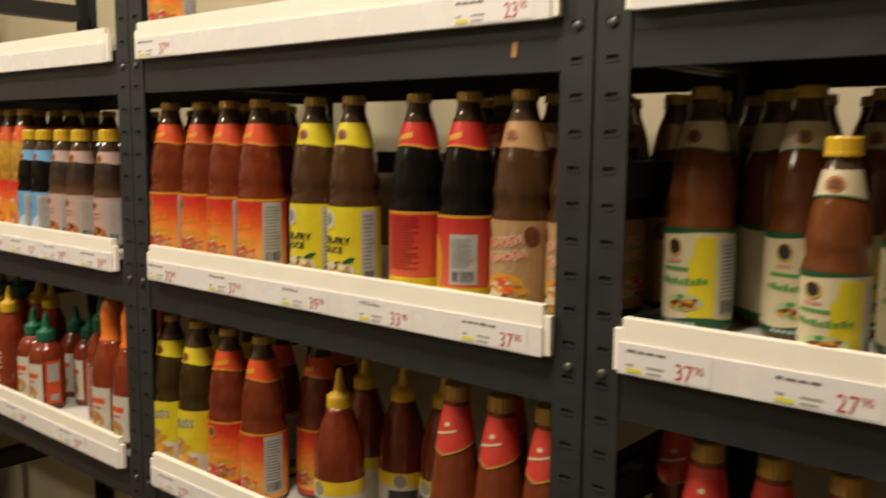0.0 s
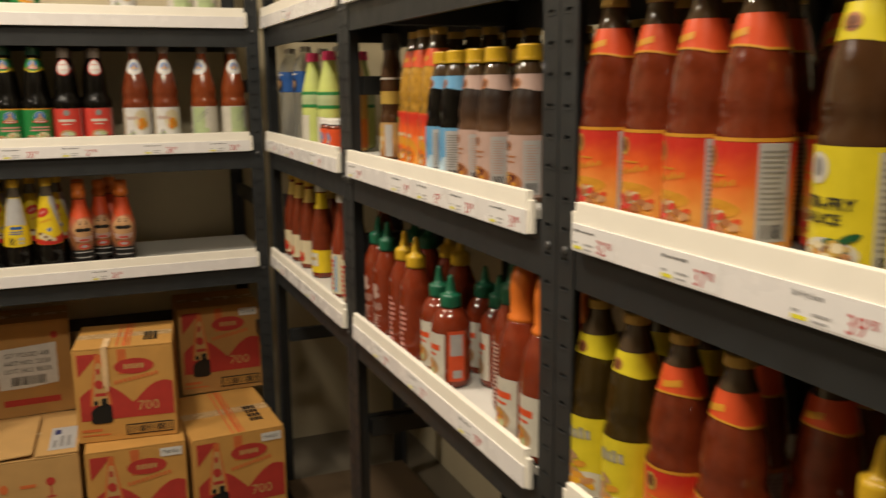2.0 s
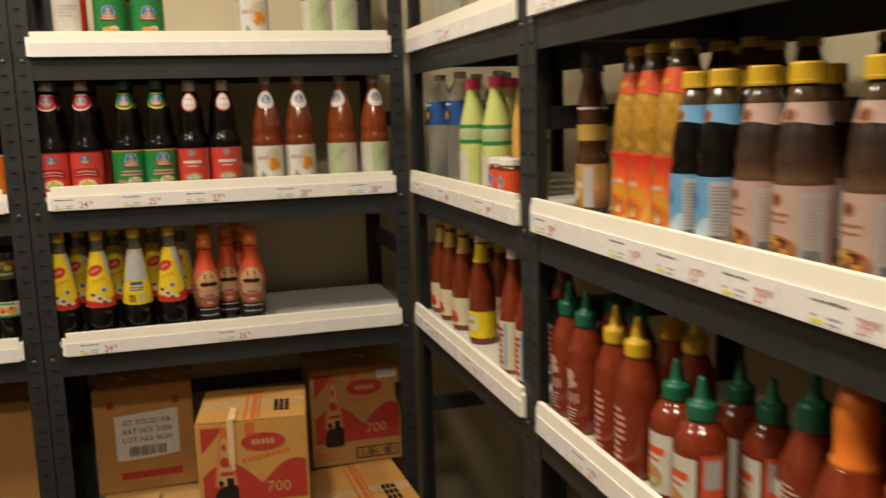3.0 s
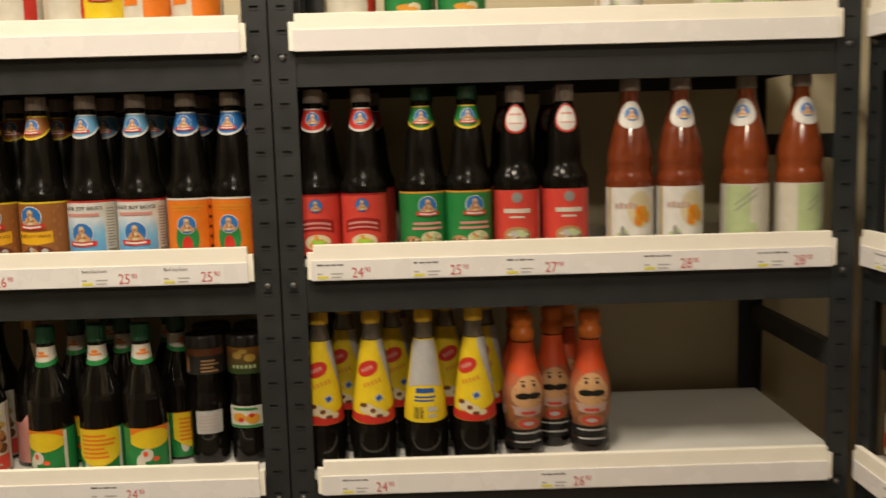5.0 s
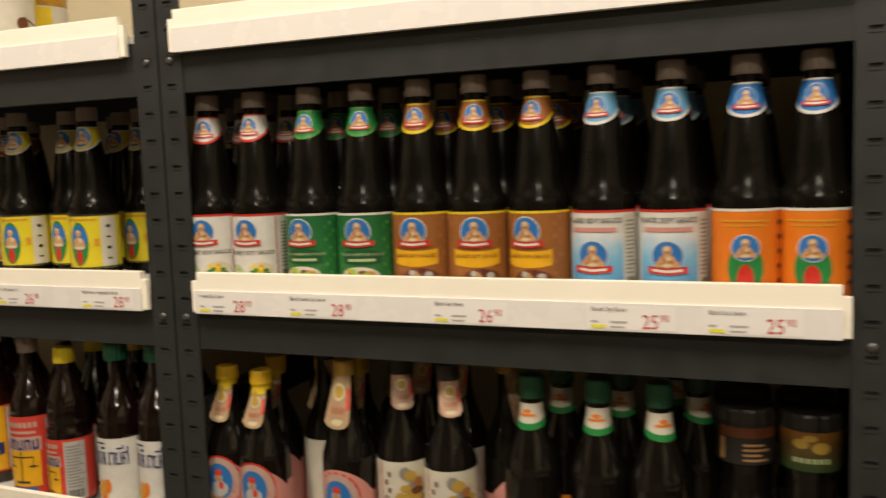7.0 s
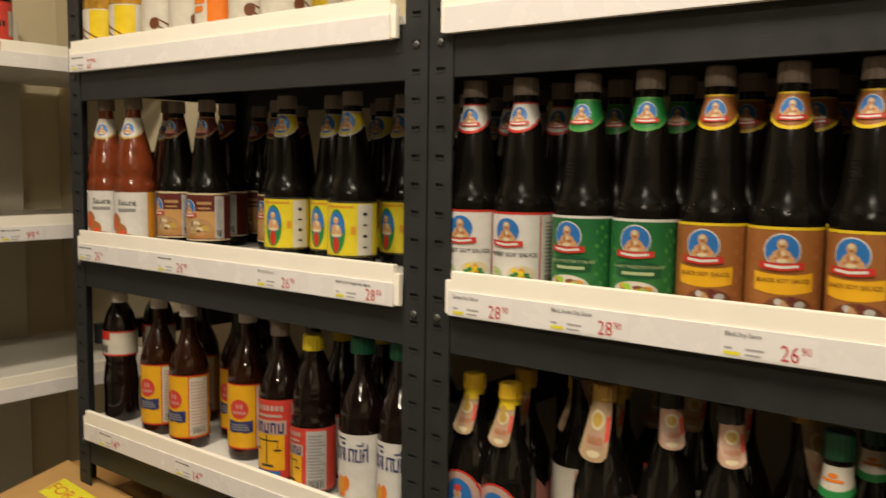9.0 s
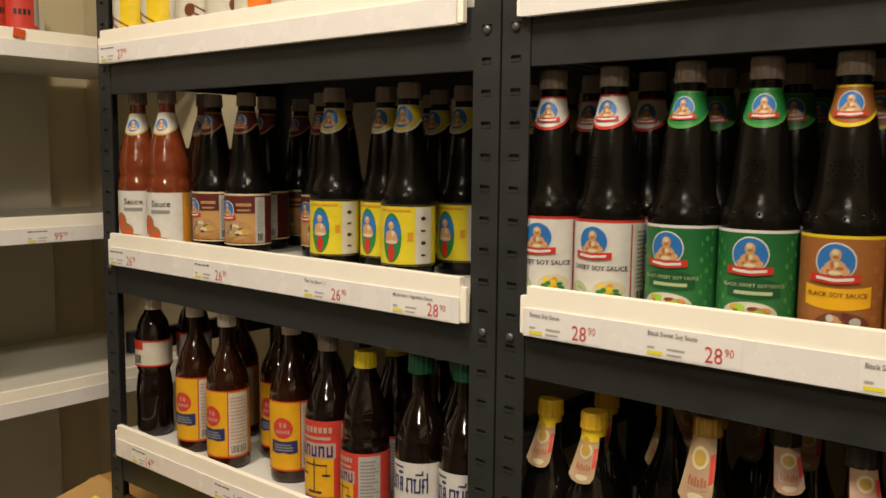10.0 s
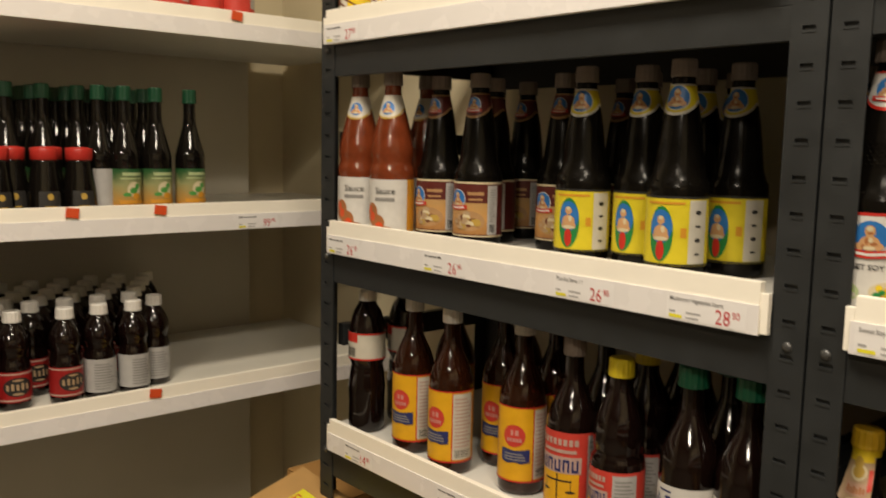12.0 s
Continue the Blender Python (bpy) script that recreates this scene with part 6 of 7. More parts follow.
lab = stick(ob, pr, "label", rect2(-0.090, 0.090, 0.010, 0.110), "cream")
stick(lab, pr, "side_field", joined2(rect2(-0.090, -0.010, 0.014, 0.106), rect2(0.016, 0.022, 0.014, 0.106)), "skyblue", 0.0009)
stick(lab, pr, "lettering", bars2(-0.008, 0.014, 0.020, 0.100, 7, 0.6, 3), "red", 0.0012)
stand(ob, RACK_A, 2, [(0.605, 0.060), (0.69, 0.062), (0.65, 0.15)])

# A2, lower shelf: squeeze bottles
SRI_PROF = [(0.026, 0), (0.0305, 0.004), (0.0315, 0.012), (0.0315, 0.130), (0.0300, 0.145), (0.0230, 0.165), (0.0165, 0.178), (0.0160, 0.186)]


def nozzle(r, z0, z1):
    h = z1 - z0
    return [(r, z0), (r * 1.02, z0 + 0.004), (r, z0 + h * 0.38), (r * 0.55, z0 + h * 0.46), (r * 0.42, z0 + h * 0.62), (r * 0.26, z0 + h * 0.92), (r * 0.16, z1)]


def squeeze(label, body, cap, print_mat, arts, prof=SRI_PROF, h=0.232, cap_r=0.0185):
    ob, pr = bottle("squeeze_bottle", label, prof, body, smooth_profile(nozzle(cap_r, prof[-1][1] - 0.008, h), 0.004), cap, "squeeze bottles on the shelves", ribs=0)
    arts(ob, pr)
    return ob


def sri_print(ob, pr):
    stick(ob, pr, "white_print", joined2(oval2(0, 0.100, 0.012, 0.010, 14), oval2(0.006, 0.086, 0.010, 0.007, 12), rect2(-0.003, 0.003, 0.076, 0.088), *[rect2(-0.020 + 0.0072 * i, -0.0165 + 0.0072 * i, 0.052 + 0.003 * (i % 2), 0.070) for i in range(6)], bars2(-0.018, 0.020, 0.018, 0.047, 5, 0.4, 21)), "palepink", 0.0006)


ob = squeeze("red sriracha squeeze bottle with green nozzle cap and white print", "siracha", "cap_green", "white", sri_print, h=0.238)
stand(ob, RACK_A, 2, [(0.875, 0.060), (0.960, 0.052), (0.89, 0.14), (0.97, 0.14)])


def rooster_print(ob, pr):
    stick(ob, pr, "white_print", bars2(-0.018, 0.018, 0.018, 0.110, 9, 0.55, 13), "pink", 0.0006)


ob = squeeze("red sriracha squeeze bottle with yellow nozzle cap", "siracha", "cap_yellow", "white", rooster_print, h=0.236)
stand(ob, RACK_A, 2, [(1.068, 0.050), (1.146, 0.044), (1.08, 0.14), (1.16, 0.13)])

FAT_PROF = [(0.028, 0), (0.0335, 0.004), (0.0345, 0.014), (0.0345, 0.094), (0.0348, 0.104), (0.0325, 0.120), (0.0240, 0.134), (0.0175, 0.140), (0.0170, 0.148)]


def sri_label(ob, pr):
    lab = stick(ob, pr, "label", rect2(-0.034, 0.030, 0.014, 0.098), "offwhite")
    stick(lab, pr, "lettering", joined2(rect2(-0.022, 0.020, 0.068, 0.078), rect2(-0.018, 0.012, 0.058, 0.062)), "vermilion", 0.0009)
    plate(lab, pr, -0.004, 0.036, 0.022, 0.016, "tan", ("red", "palegreen", "amber"), 42)
    l2 = stick(ob, pr, "side_label", rect2(0.036, 0.066, 0.014, 0.104), "vermilion")
    stick(l2, pr, "side_print", joined2(rect2(0.040, 0.062, 0.060, 0.098), rect2(0.044, 0.060, 0.020, 0.034)), "palegrey", 0.0009)


ob = squeeze("short orange sriracha squeeze bottle with green nozzle cap", "siracha", "cap_green", "white", sri_label, FAT_PROF, 0.196, 0.0185)
stand(ob, RACK_A, 2, [(1.232, 0.056), (1.312, 0.044, 4), (1.350, 0.120, -20), (1.430, 0.110), (1.27, 0.13), (1.53, 0.17)])


def back_print(ob, pr):
    stick(ob, pr, "white_print", bars2(-0.016, 0.016, 0.020, 0.120, 15, 0.5, 14), "palepink", 0.0006)


ob = squeeze("tall red squeeze bottle showing its printed back", "siracha", "cap_green", "white", back_print, h=0.252)
stand(ob, RACK_A, 2, [(1.468, 0.084), (1.47, 0.17)])

TALLSQ_PROF = [(0.032, 0), (0.0380, 0.004), (0.0392, 0.014), (0.0392, 0.108), (0.0385, 0.130), (0.0345, 0.154), (0.0250, 0.178), (0.0205, 0.186)]
ob, pr = bottle("squeeze_bottle", "orange sriracha bottle with tall orange cap and white label", TALLSQ_PROF, "siracha", [(0.0235, 0.178), (0.0240, 0.186), (0.0205, 0.190), (0.0205, 0.214), (0.0215, 0.226), (0.0195, 0.244), (0.0150, 0.258), (0.0090, 0.264)], "cap_orange", "squeeze bottles on the shelves")
sri_label(ob, pr)
stand(ob, RACK_A, 2, [(1.570, 0.050), (1.650, 0.046), (1.61, 0.135)])

# A3, lower shelf


def yellow_shrimp_art(lab, pr):
    stick(lab, pr, "lettering", joined2(*[rotated2(rect2(-0.031 + 0.0085 * i, -0.0255 + 0.0085 * i, 0.082, 0.094 + 0.003 * (i % 2)), 0, 0.088, 0.10) for i in range(7)]), "grey", 0.0010)
    stick(lab, pr, "letter_backing", joined2(*[rotated2(rect2(-0.030 + 0.0085 * i, -0.0270 + 0.0085 * i, 0.084, 0.092), 0, 0.088, 0.10) for i in range(7)]), "palegrey", 0.0012)
    stick(lab, pr, "pale_base", rect2(-0.105, 0.105, 0.008, 0.030, high=lambda x: 0.034 + 0.008 * math.sin(60 * x)), "offwhite", 0.0009)
    rng = random.Random(44)
    for k, c in enumerate(("amber", "tan", "goldyellow", "skin", "amber")):
        stick(lab, pr, "food_picture", joined2(*[rotated2(oval2(q, w, 0.010, 0.0045, 10, 2), q, w, rng.uniform(-0.9, 0.9)) for q, w in [(rng.uniform(-0.028, 0.028), rng.uniform(0.022, 0.060)) for _ in range(3)]]), c, 0.0011 + 0.0001 * k)


ob = thai_bottle("dark seafood sauce bottle with yellow label", "olive", "lemonyellow", "lemonyellow", None, yellow_shrimp_art, "cap_gold", 1.0, drop=0.008)
stand(ob, RACK_A, 2, [(1.768, 0.050, 0), (1.848, 0.050, 0), (1.79, 0.13), (1.87, 0.13)])
ob = thai_bottle("red chili sauce bottle on the lower shelf with red label", "chilidark", "fire", "vermilion", "amber", red_art, "cap_gold", 1.0)
stand(ob, RACK_A, 2, [(1.933, 0.050, 30), (2.018, 0.050, -10), (2.07, 0.12), (1.96, 0.13), (2.03, 0.20)])


def squeeze_lab(ob, pr):
    lab = stick(ob, pr, "label", rect2(-0.090, 0.090, 0.010, 0.076), "offwhite")
    stick(lab, pr, "band", rect2(-0.090, 0.090, 0.058, 0.078), "yellow", 0.0008)
    stick(lab, pr, "emblem", oval2(-0.006, 0.066, 0.009, 0.010), "grey", 0.0011)
    stick(lab, pr, "lettering", joined2(rect2(-0.024, 0.020, 0.036, 0.052), rect2(-0.020, 0.016, 0.022, 0.030)), "dark", 0.0011)


SQ2_PROF = [(0.028, 0), (0.0345, 0.004), (0.0360, 0.014), (0.0360, 0.096), (0.0345, 0.122), (0.0270, 0.152), (0.0195, 0.172), (0.0180, 0.180)]
ob = squeeze("brown squeeze sauce bottle with yellow nozzle cap", "chilidark", "cap_yellow", "white", squeeze_lab, SQ2_PROF, 0.234, 0.0178)
stand(ob, RACK_A, 2, [(2.184, 0.056), (2.230, 0.142, 40), (2.142, 0.150), (2.30, 0.155)])

CONE2_PROF = [(0.028, 0), (0.0345, 0.004), (0.0365, 0.014), (0.0365, 0.060), (0.0340, 0.100), (0.0285, 0.155), (0.0220, 0.200), (0.0165, 0.228), (0.0150, 0.240)]
ob, pr = bottle("chili_sauce_bottle", "tapered bright red chili sauce bottle with red neck label", CONE2_PROF, "chili", screw_cap(0.0160, 0.236, 0.256), "cap_gold", "sauce bottles on the shelves", ribs=1)
nl = stick(ob, pr, "neck_label", rect2(-0.060, 0.060, 0.172, 0.230, low=lambda x: 0.170 + 0.35 * abs(x)), "crimson")
stick(nl, pr, "neck_trim", rect2(-0.060, 0.060, 0.168, 0.173, low=lambda x: 0.1685 + 0.35 * abs(x), high=lambda x: 0.1710 + 0.35 * abs(x)), "gold", 0.0009)
stick(nl, pr, "neck_print", joined2(rect2(-0.016, 0.014, 0.17, 0.18, low=lambda x: 0.196 + 0.25 * x, high=lambda x: 0.199 + 0.25 * x), oval2(0.002, 0.208, 0.004, 0.003, 8, 1)), "cream", 0.0009)
stick(ob, pr, "label", rect2(-0.080, 0.080, 0.016, 0.080), "red")
stand(ob, RACK_A, 2, [(2.406, 0.050), (2.476, 0.050), (2.545, 0.050), (2.43, 0.13), (2.51, 0.13)] + [(2.732, 0.060), (2.80, 0.062), (2.868, 0.062), (2.95, 0.06), (2.66, 0.15)])

# upper shelf (only the lower halves of these show)
SQUAT_PROF = [(0.030, 0), (0.0390, 0.004), (0.0405, 0.014), (0.0405, 0.095), (0.0395, 0.115), (0.0320, 0.140), (0.0220, 0.158), (0.0200, 0.168)]
ob, pr = bottle("sauce_bottle", "squat orange sauce bottle with white and yellow label", SQUAT_PROF, "mango", screw_cap(0.0225, 0.160, 0.184), "cap_yellow", "sauce bottles on the shelves", ribs=1)
lab = stick(ob, pr, "label", rect2(-0.105, 0.105, 0.010, 0.085), "offwhite")
stick(lab, pr, "yellow_field", rect2(0.010, 0.050, 0.012, 0.083), "yellow", 0.0008)
stick(lab, pr, "skewer", joined2(rect2(-0.022, 0.020, 0, 1, low=lambda x: 0.030 - 0.5 * x, high=lambda x: 0.033 - 0.5 * x), rect2(-0.016, 0.026, 0, 1, low=lambda x: 0.042 - 0.5 * x, high=lambda x: 0.045 - 0.5 * x), oval2(-0.018, 0.042, 0.009, 0.010)), "brown", 0.0011)
stand(ob, RACK_B, 4, [(-1.792, 0.056), (-1.700, 0.056), (-1.600, 0.060, 50), (-1.518, 0.060, 80), (-1.355, 0.060, 60), (-1.272, 0.056, 100), (-1.64, 0.15), (-1.45, 0.15), (-1.30, 0.15)])
ob, pr = bottle("sauce_bottle", "squat orange sauce bottle with orange label", SQUAT_PROF, "mango", screw_cap(0.0225, 0.160, 0.184), "cap_orange", "sauce bottles on the shelves", ribs=1)
lab = stick(ob, pr, "label", rect2(-0.105, 0.105, 0.010, 0.085), "offwhite")
stick(lab, pr, "orange_field", rect2(0.0, 0.050, 0.012, 0.083), "orange", 0.0008)
stick(lab, pr, "lettering", joined2(rect2(-0.036, -0.004, 0.060, 0.074), rect2(-0.034, -0.008, 0.046, 0.056)), "orange", 0.0010)
stand(ob, RACK_B, 4, [(-1.438, 0.056, 20), (-0.222, 0.056), (-0.144, 0.056), (-0.22, 0.14)])
ob, pr, lab = soy_bottle("upper", "dark soy sauce bottle with green label on the upper shelf", "green", "amber")
emblem(lab, pr, 0, 0.070, 0.0145, 0.0010)
food(lab, pr, 0, 0.026, 0.024, 0.014, 50, ("tan", "cream", "amber"))
stand(ob, RACK_B, 4, [(0.193, 0.052), (0.278, 0.052), (0.20, 0.14)])
ob, pr, lab = soy_bottle("upper", "dark soy sauce bottle with white label on the upper shelf", "offwhite", "red")
stick(lab, pr, "side_field", rect2(0.028, 0.050, 0.008, 0.100), "red", 0.0008)
stick(lab, pr, "lettering", bars2(-0.022, 0.022, 0.060, 0.090, 4, 0.5, 2), "palegrey", 0.0010)
stand(ob, RACK_B, 4, [(0.103, 0.052), (-0.342, 0.052), (-0.43, 0.055)])
ob, pr, lab = soy_bottle("upper", "dark soy sauce bottle with yellow label on the upper shelf", "yellow", "dark")
emblem(lab, pr, 0, 0.070, 0.0145, 0.0010)
stand(ob, RACK_B, 4, [(-0.285, 0.052), (-0.55, 0.06), (-0.64, 0.06)])
ob = chili_bottle("orange plum sauce bottle on the upper shelf", "chili", "white", "white", plum_art)
stand(ob, RACK_B, 4, [(0.530, 0.052)])
ob = chili_bottle("orange chili sauce bottle with green label on the upper shelf", "chiliorange", "offwhite", "white", lime_art)
stand(ob, RACK_B, 4, [(0.690, 0.052), (0.757, 0.052), (0.73, 0.13)])
ob = thai_bottle("red chili sauce bottle on the upper shelf", "chilidark", "fire", "vermilion", "amber", red_art)
stand(ob, RACK_A, 4, [(0.905, 0.055), (1.79, 0.055, 20)])
ob = thai_bottle("stir fry sauce bottle on the upper shelf with yellow label", "oyster", "yellow", "yellow", None, stirfry_art)
stand(ob, RACK_A, 4, [(1.000, 0.055)])


# ---- white gondola along the west wall ----
C_TOP = {2: 0.842, 3: 1.208, 4: 1.597}
gondola = tagged(new("gondola_shelf"), "beige steel wall shelving with white shelves and back panel", "shelf")
gondola.matrix_basis = RACK_C
GX0, GX1 = -1.60, 0.33
part("back_panel", box_mesh("back_panel", GX0, GX1, 0.525, 0.560, 0.0, 1.72, M["panel"], 0.003), gondola, "beige back panel")
for k, zt in C_TOP.items():
    part("shelf", box_mesh("shelf", GX0, 0.455, 0.012, 0.520 if k < 4 else 0.520, zt - 0.052, zt - 0.018, M["gondola"], 0.002), gondola, "white steel shelf")
part("base", box_mesh("base", GX0, 0.455, 0.02, 0.520, 0.0, 0.14, M["gondola"], 0.004), gondola)
for x in (GX0 + 0.02, -0.62):
    part("upright", box_mesh("upright", x, x + 0.03, 0.495, 0.524, 0.14, 1.70, M["panel"], 0.001), gondola)
price_rail(RACK_C, GX0, 0.45, 2, [], C_TOP[2])
price_rail(RACK_C, GX0, 0.45, 3, [(0.02, 0.09, "99", "")], C_TOP[3])
price_rail(RACK_C, GX0, 0.45, 4, [], C_TOP[4])


def red_tab(x, zt):
    me = box_mesh("red_tab", -0.012, 0.012, -0.0045, -0.0022, -0.012, 0.006, M["vermilion"], 0.0008)
    ob = tagged(new("red_tab", me), "small red plastic tab clipped on a price rail", "tab", "red tabs")
    ob.matrix_basis = RACK_C @ pose(x, 0, zt - 0.008, 0, 8, 0)


for x, zt in ((-0.148, C_TOP[3]), (-0.315, C_TOP[3]), (-0.165, C_TOP[2]), (0.02, C_TOP[4])):
    red_tab(x, zt)

C_SHELF = {k: v - 0.018 for k, v in C_TOP.items()}
SMALLSOY_PROF = [(0.022, 0), (0.0290, 0.003), (0.0300, 0.008), (0.0300, 0.100), (0.0290, 0.116), (0.0210, 0.145), (0.0140, 0.172), (0.0120, 0.190), (0.0120, 0.230)]
ob, pr = bottle("soy_sauce_bottle", "small dark soy sauce bottle with green cap and green white label", SMALLSOY_PROF, "soyglass", screw_cap(0.0135, 0.218, 0.246), "cap_deepgreen", "small soy sauce bottles", ribs=1)
lab = stick(ob, pr, "label", rect2(-0.080, 0.080, 0.012, 0.086), "orchard")
stick(lab, pr, "plate", oval2(0.002, 0.046, 0.014, 0.015), "cream", 0.0009)
stick(lab, pr, "garnish", joined2(oval2(0.000, 0.044, 0.008, 0.006, 10), oval2(0.008, 0.052, 0.005, 0.006, 10), oval2(-0.012, 0.036, 0.008, 0.004, 10)), "leaf", 0.0012)
stick(lab, pr, "top_print", joined2(rect2(-0.020, 0.020, 0.073, 0.079), rect2(-0.024, 0.024, 0.066, 0.0685)), "palegreen", 0.0009)
stick(lab, pr, "base_print", joined2(rect2(-0.026, 0.026, 0.018, 0.025), oval2(0.006, 0.033, 0.008, 0.006)), "amber", 0.0010)
stand(ob, RACK_C, 3, [(-0.055, 0.064, 8), (-0.128, 0.062, 8), (-0.192, 0.062, 8)] + [(-0.125 - 0.066 * i, 0.130 + 0.066 * j, 0) for j in range(5) for i in range(5)], z=C_SHELF[3])
ob, pr = bottle("soy_sauce_bottle", "small dark soy sauce bottle turned to its white back label", SMALLSOY_PROF, "soyglass", screw_cap(0.0135, 0.218, 0.246), "cap_deepgreen", "small soy sauce bottles", ribs=1)
stick(ob, pr, "label", rect2(-0.060, 0.030, 0.012, 0.086), "palegrey")
stand(ob, RACK_C, 3, [(-0.236, 0.078, 10)], z=C_SHELF[3])
DISP_PROF = [(0.026, 0), (0.0315, 0.003), (0.0320, 0.010), (0.0305, 0.040), (0.0265, 0.070), (0.0235, 0.092), (0.0225, 0.104)]
ob, pr = bottle("soy_sauce_dispenser", "small soy sauce dispenser with red cap and gold mark", DISP_PROF, "soyglass", [(0.0225, 0.102), (0.0240, 0.104), (0.0245, 0.122), (0.0230, 0.125), (0.0110, 0.127)], "cap_red", "small soy sauce dispensers")
lab = stick(ob, pr, "label", rect2(-0.020, 0.020, 0.012, 0.046), "dark")
stick(lab, pr, "gold_mark", joined2(oval2(0, 0.036, 0.0055, 0.0062), rect2(-0.010, 0.010, 0.016, 0.019)), "gold", 0.0009)
stand(ob, RACK_C, 3, [(-0.284, 0.048), (-0.346, 0.050), (-0.394, 0.085), (-0.43, 0.05), (-0.495, 0.05), (-0.56, 0.05), (-0.320, 0.108), (-0.46, 0.112)], z=C_SHELF[3])

CPET_PROF = [(0.024, 0), (0.0295, 0.004), (0.0305, 0.012), (0.0305, 0.080), (0.0270, 0.094), (0.0265, 0.104), (0.0300, 0.118), (0.0290, 0.132), (0.0220, 0.150), (0.0140, 0.162), (0.0125, 0.178)]
ob, pr = bottle("sauce_bottle", "dark plastic vinegar bottle with white cap and red label", CPET_PROF, "cola", screw_cap(0.0160, 0.166, 0.187), "cap_white", "white capped plastic bottles", ribs=1)
lab = stick(ob, pr, "label", rect2(-0.085, 0.085, 0.018, 0.076), "deepred")
stick(lab, pr, "pale_band", joined2(rect2(-0.085, 0.085, 0.0705, 0.0735), rect2(-0.085, 0.085, 0.0205, 0.0235)), "palepink", 0.0009)
stick(lab, pr, "oval", oval2(0.002, 0.047, 0.026, 0.018), "dark", 0.0009)
stick(lab, pr, "lettering", joined2(*[rect2(-0.018 + 0.0085 * i, -0.0135 + 0.0085 * i, 0.041, 0.052 + 0.002 * (i % 2)) for i in range(5)], oval2(0.002, 0.060, 0.010, 0.0022, 10, 1), oval2(0.002, 0.034, 0.010, 0.0022, 10, 1)), "tagcream", 0.0012)
stand(ob, RACK_C, 2, [(-0.314, 0.065), (-0.403, 0.085), (-0.470, 0.07), (-0.54, 0.07)] + [(-0.150 - 0.066 * i + 0.035 * j, 0.165 + 0.064 * j, 0) for j in range(5) for i in range(7)], z=C_SHELF[2])
ob, pr = bottle("sauce_bottle", "dark plastic vinegar bottle turned to its white back label", CPET_PROF, "cola", screw_cap(0.0160, 0.166, 0.187), "cap_white", "white capped plastic bottles", ribs=1)
lab = stick(ob, pr, "label", rect2(-0.085, 0.085, 0.014, 0.080), "palegrey")
stick(lab, pr, "small_print", bars2(-0.020, 0.020, 0.020, 0.074, 10, 0.4, 6), "grey", 0.0009)
stand(ob, RACK_C, 2, [(-0.179, 0.071, 10), (-0.247, 0.072), (-0.121, 0.105)], z=C_SHELF[2])
ob, pr, lab = soy_bottle("west", "dark sauce bottle with red and white label on white shelf", "crimson", "red")
stick(lab, pr, "side_panel", rect2(0.012, 0.050, 0.030, 0.085), "palegrey", 0.0009)
stick(lab, pr, "lettering", joined2(*[rect2(-0.030 + 0.009 * i, -0.024 + 0.009 * i, 0.050, 0.062) for i in range(4)]), "dark", 0.0010)
stand(ob, RACK_C, 4, [(0.052, 0.065, 10), (-0.012, 0.075, 40), (-0.09, 0.075, 0), (-0.17, 0.075)], z=C_SHELF[4])
ob, pr = bottle("sauce_jar", "short white jar with red label on white shelf", CAN_PROF, "siracha", screw_cap(0.0262, 0.094, 0.112), "cap_red", "sauce bottles on the shelves", ribs=1)
stick(ob, pr, "label", rect2(-0.080, 0.080, 0.008, 0.060), "palegrey")
stand(ob, RACK_C, 4, [(0.005, 0.16), (-0.06, 0.16)], z=C_SHELF[4])


# ---- cartons under the shelves ----
def carton(label, w, d, h, m, material="card", flaps=(6, 4), group="cardboard cartons under the shelves"):
    """A closed carton, w wide, d deep, h high, standing with its front at y=0 and its middle at x=0."""
    ob = tagged(new("cardboard_box"), label, "box", group)
    ob.matrix_basis = m
    part("body", box_mesh("body", -w / 2, w / 2, 0, d, 0, h, M[material], 0.002), ob)
    for s, tilt in ((-1, flaps[0]), (1, flaps[1])):
        f = part("flap", box_mesh("flap", 0, w - 0.004, 0, d / 2 - 0.002, 0, 0.004, M[material], 0.001), ob)
        f.matrix_basis = pose(-w / 2 + 0.002, 0, h + 0.001, tilt, 0, 0) if s < 0 else pose(w / 2 - 0.002, d, h + 0.001, tilt, 0, 180)
    part("tape", box_mesh("tape", -w / 2 + 0.004, w / 2 - 0.004, d / 2 - 0.024, d / 2 + 0.024, h + 0.0045, h + 0.0052, M["tape"]), ob)
    return ob


def front(ob, name, drawing, material, y=-0.0008, label=""):
    return part(name, flat(name, drawing, y, M[material]), ob, label)


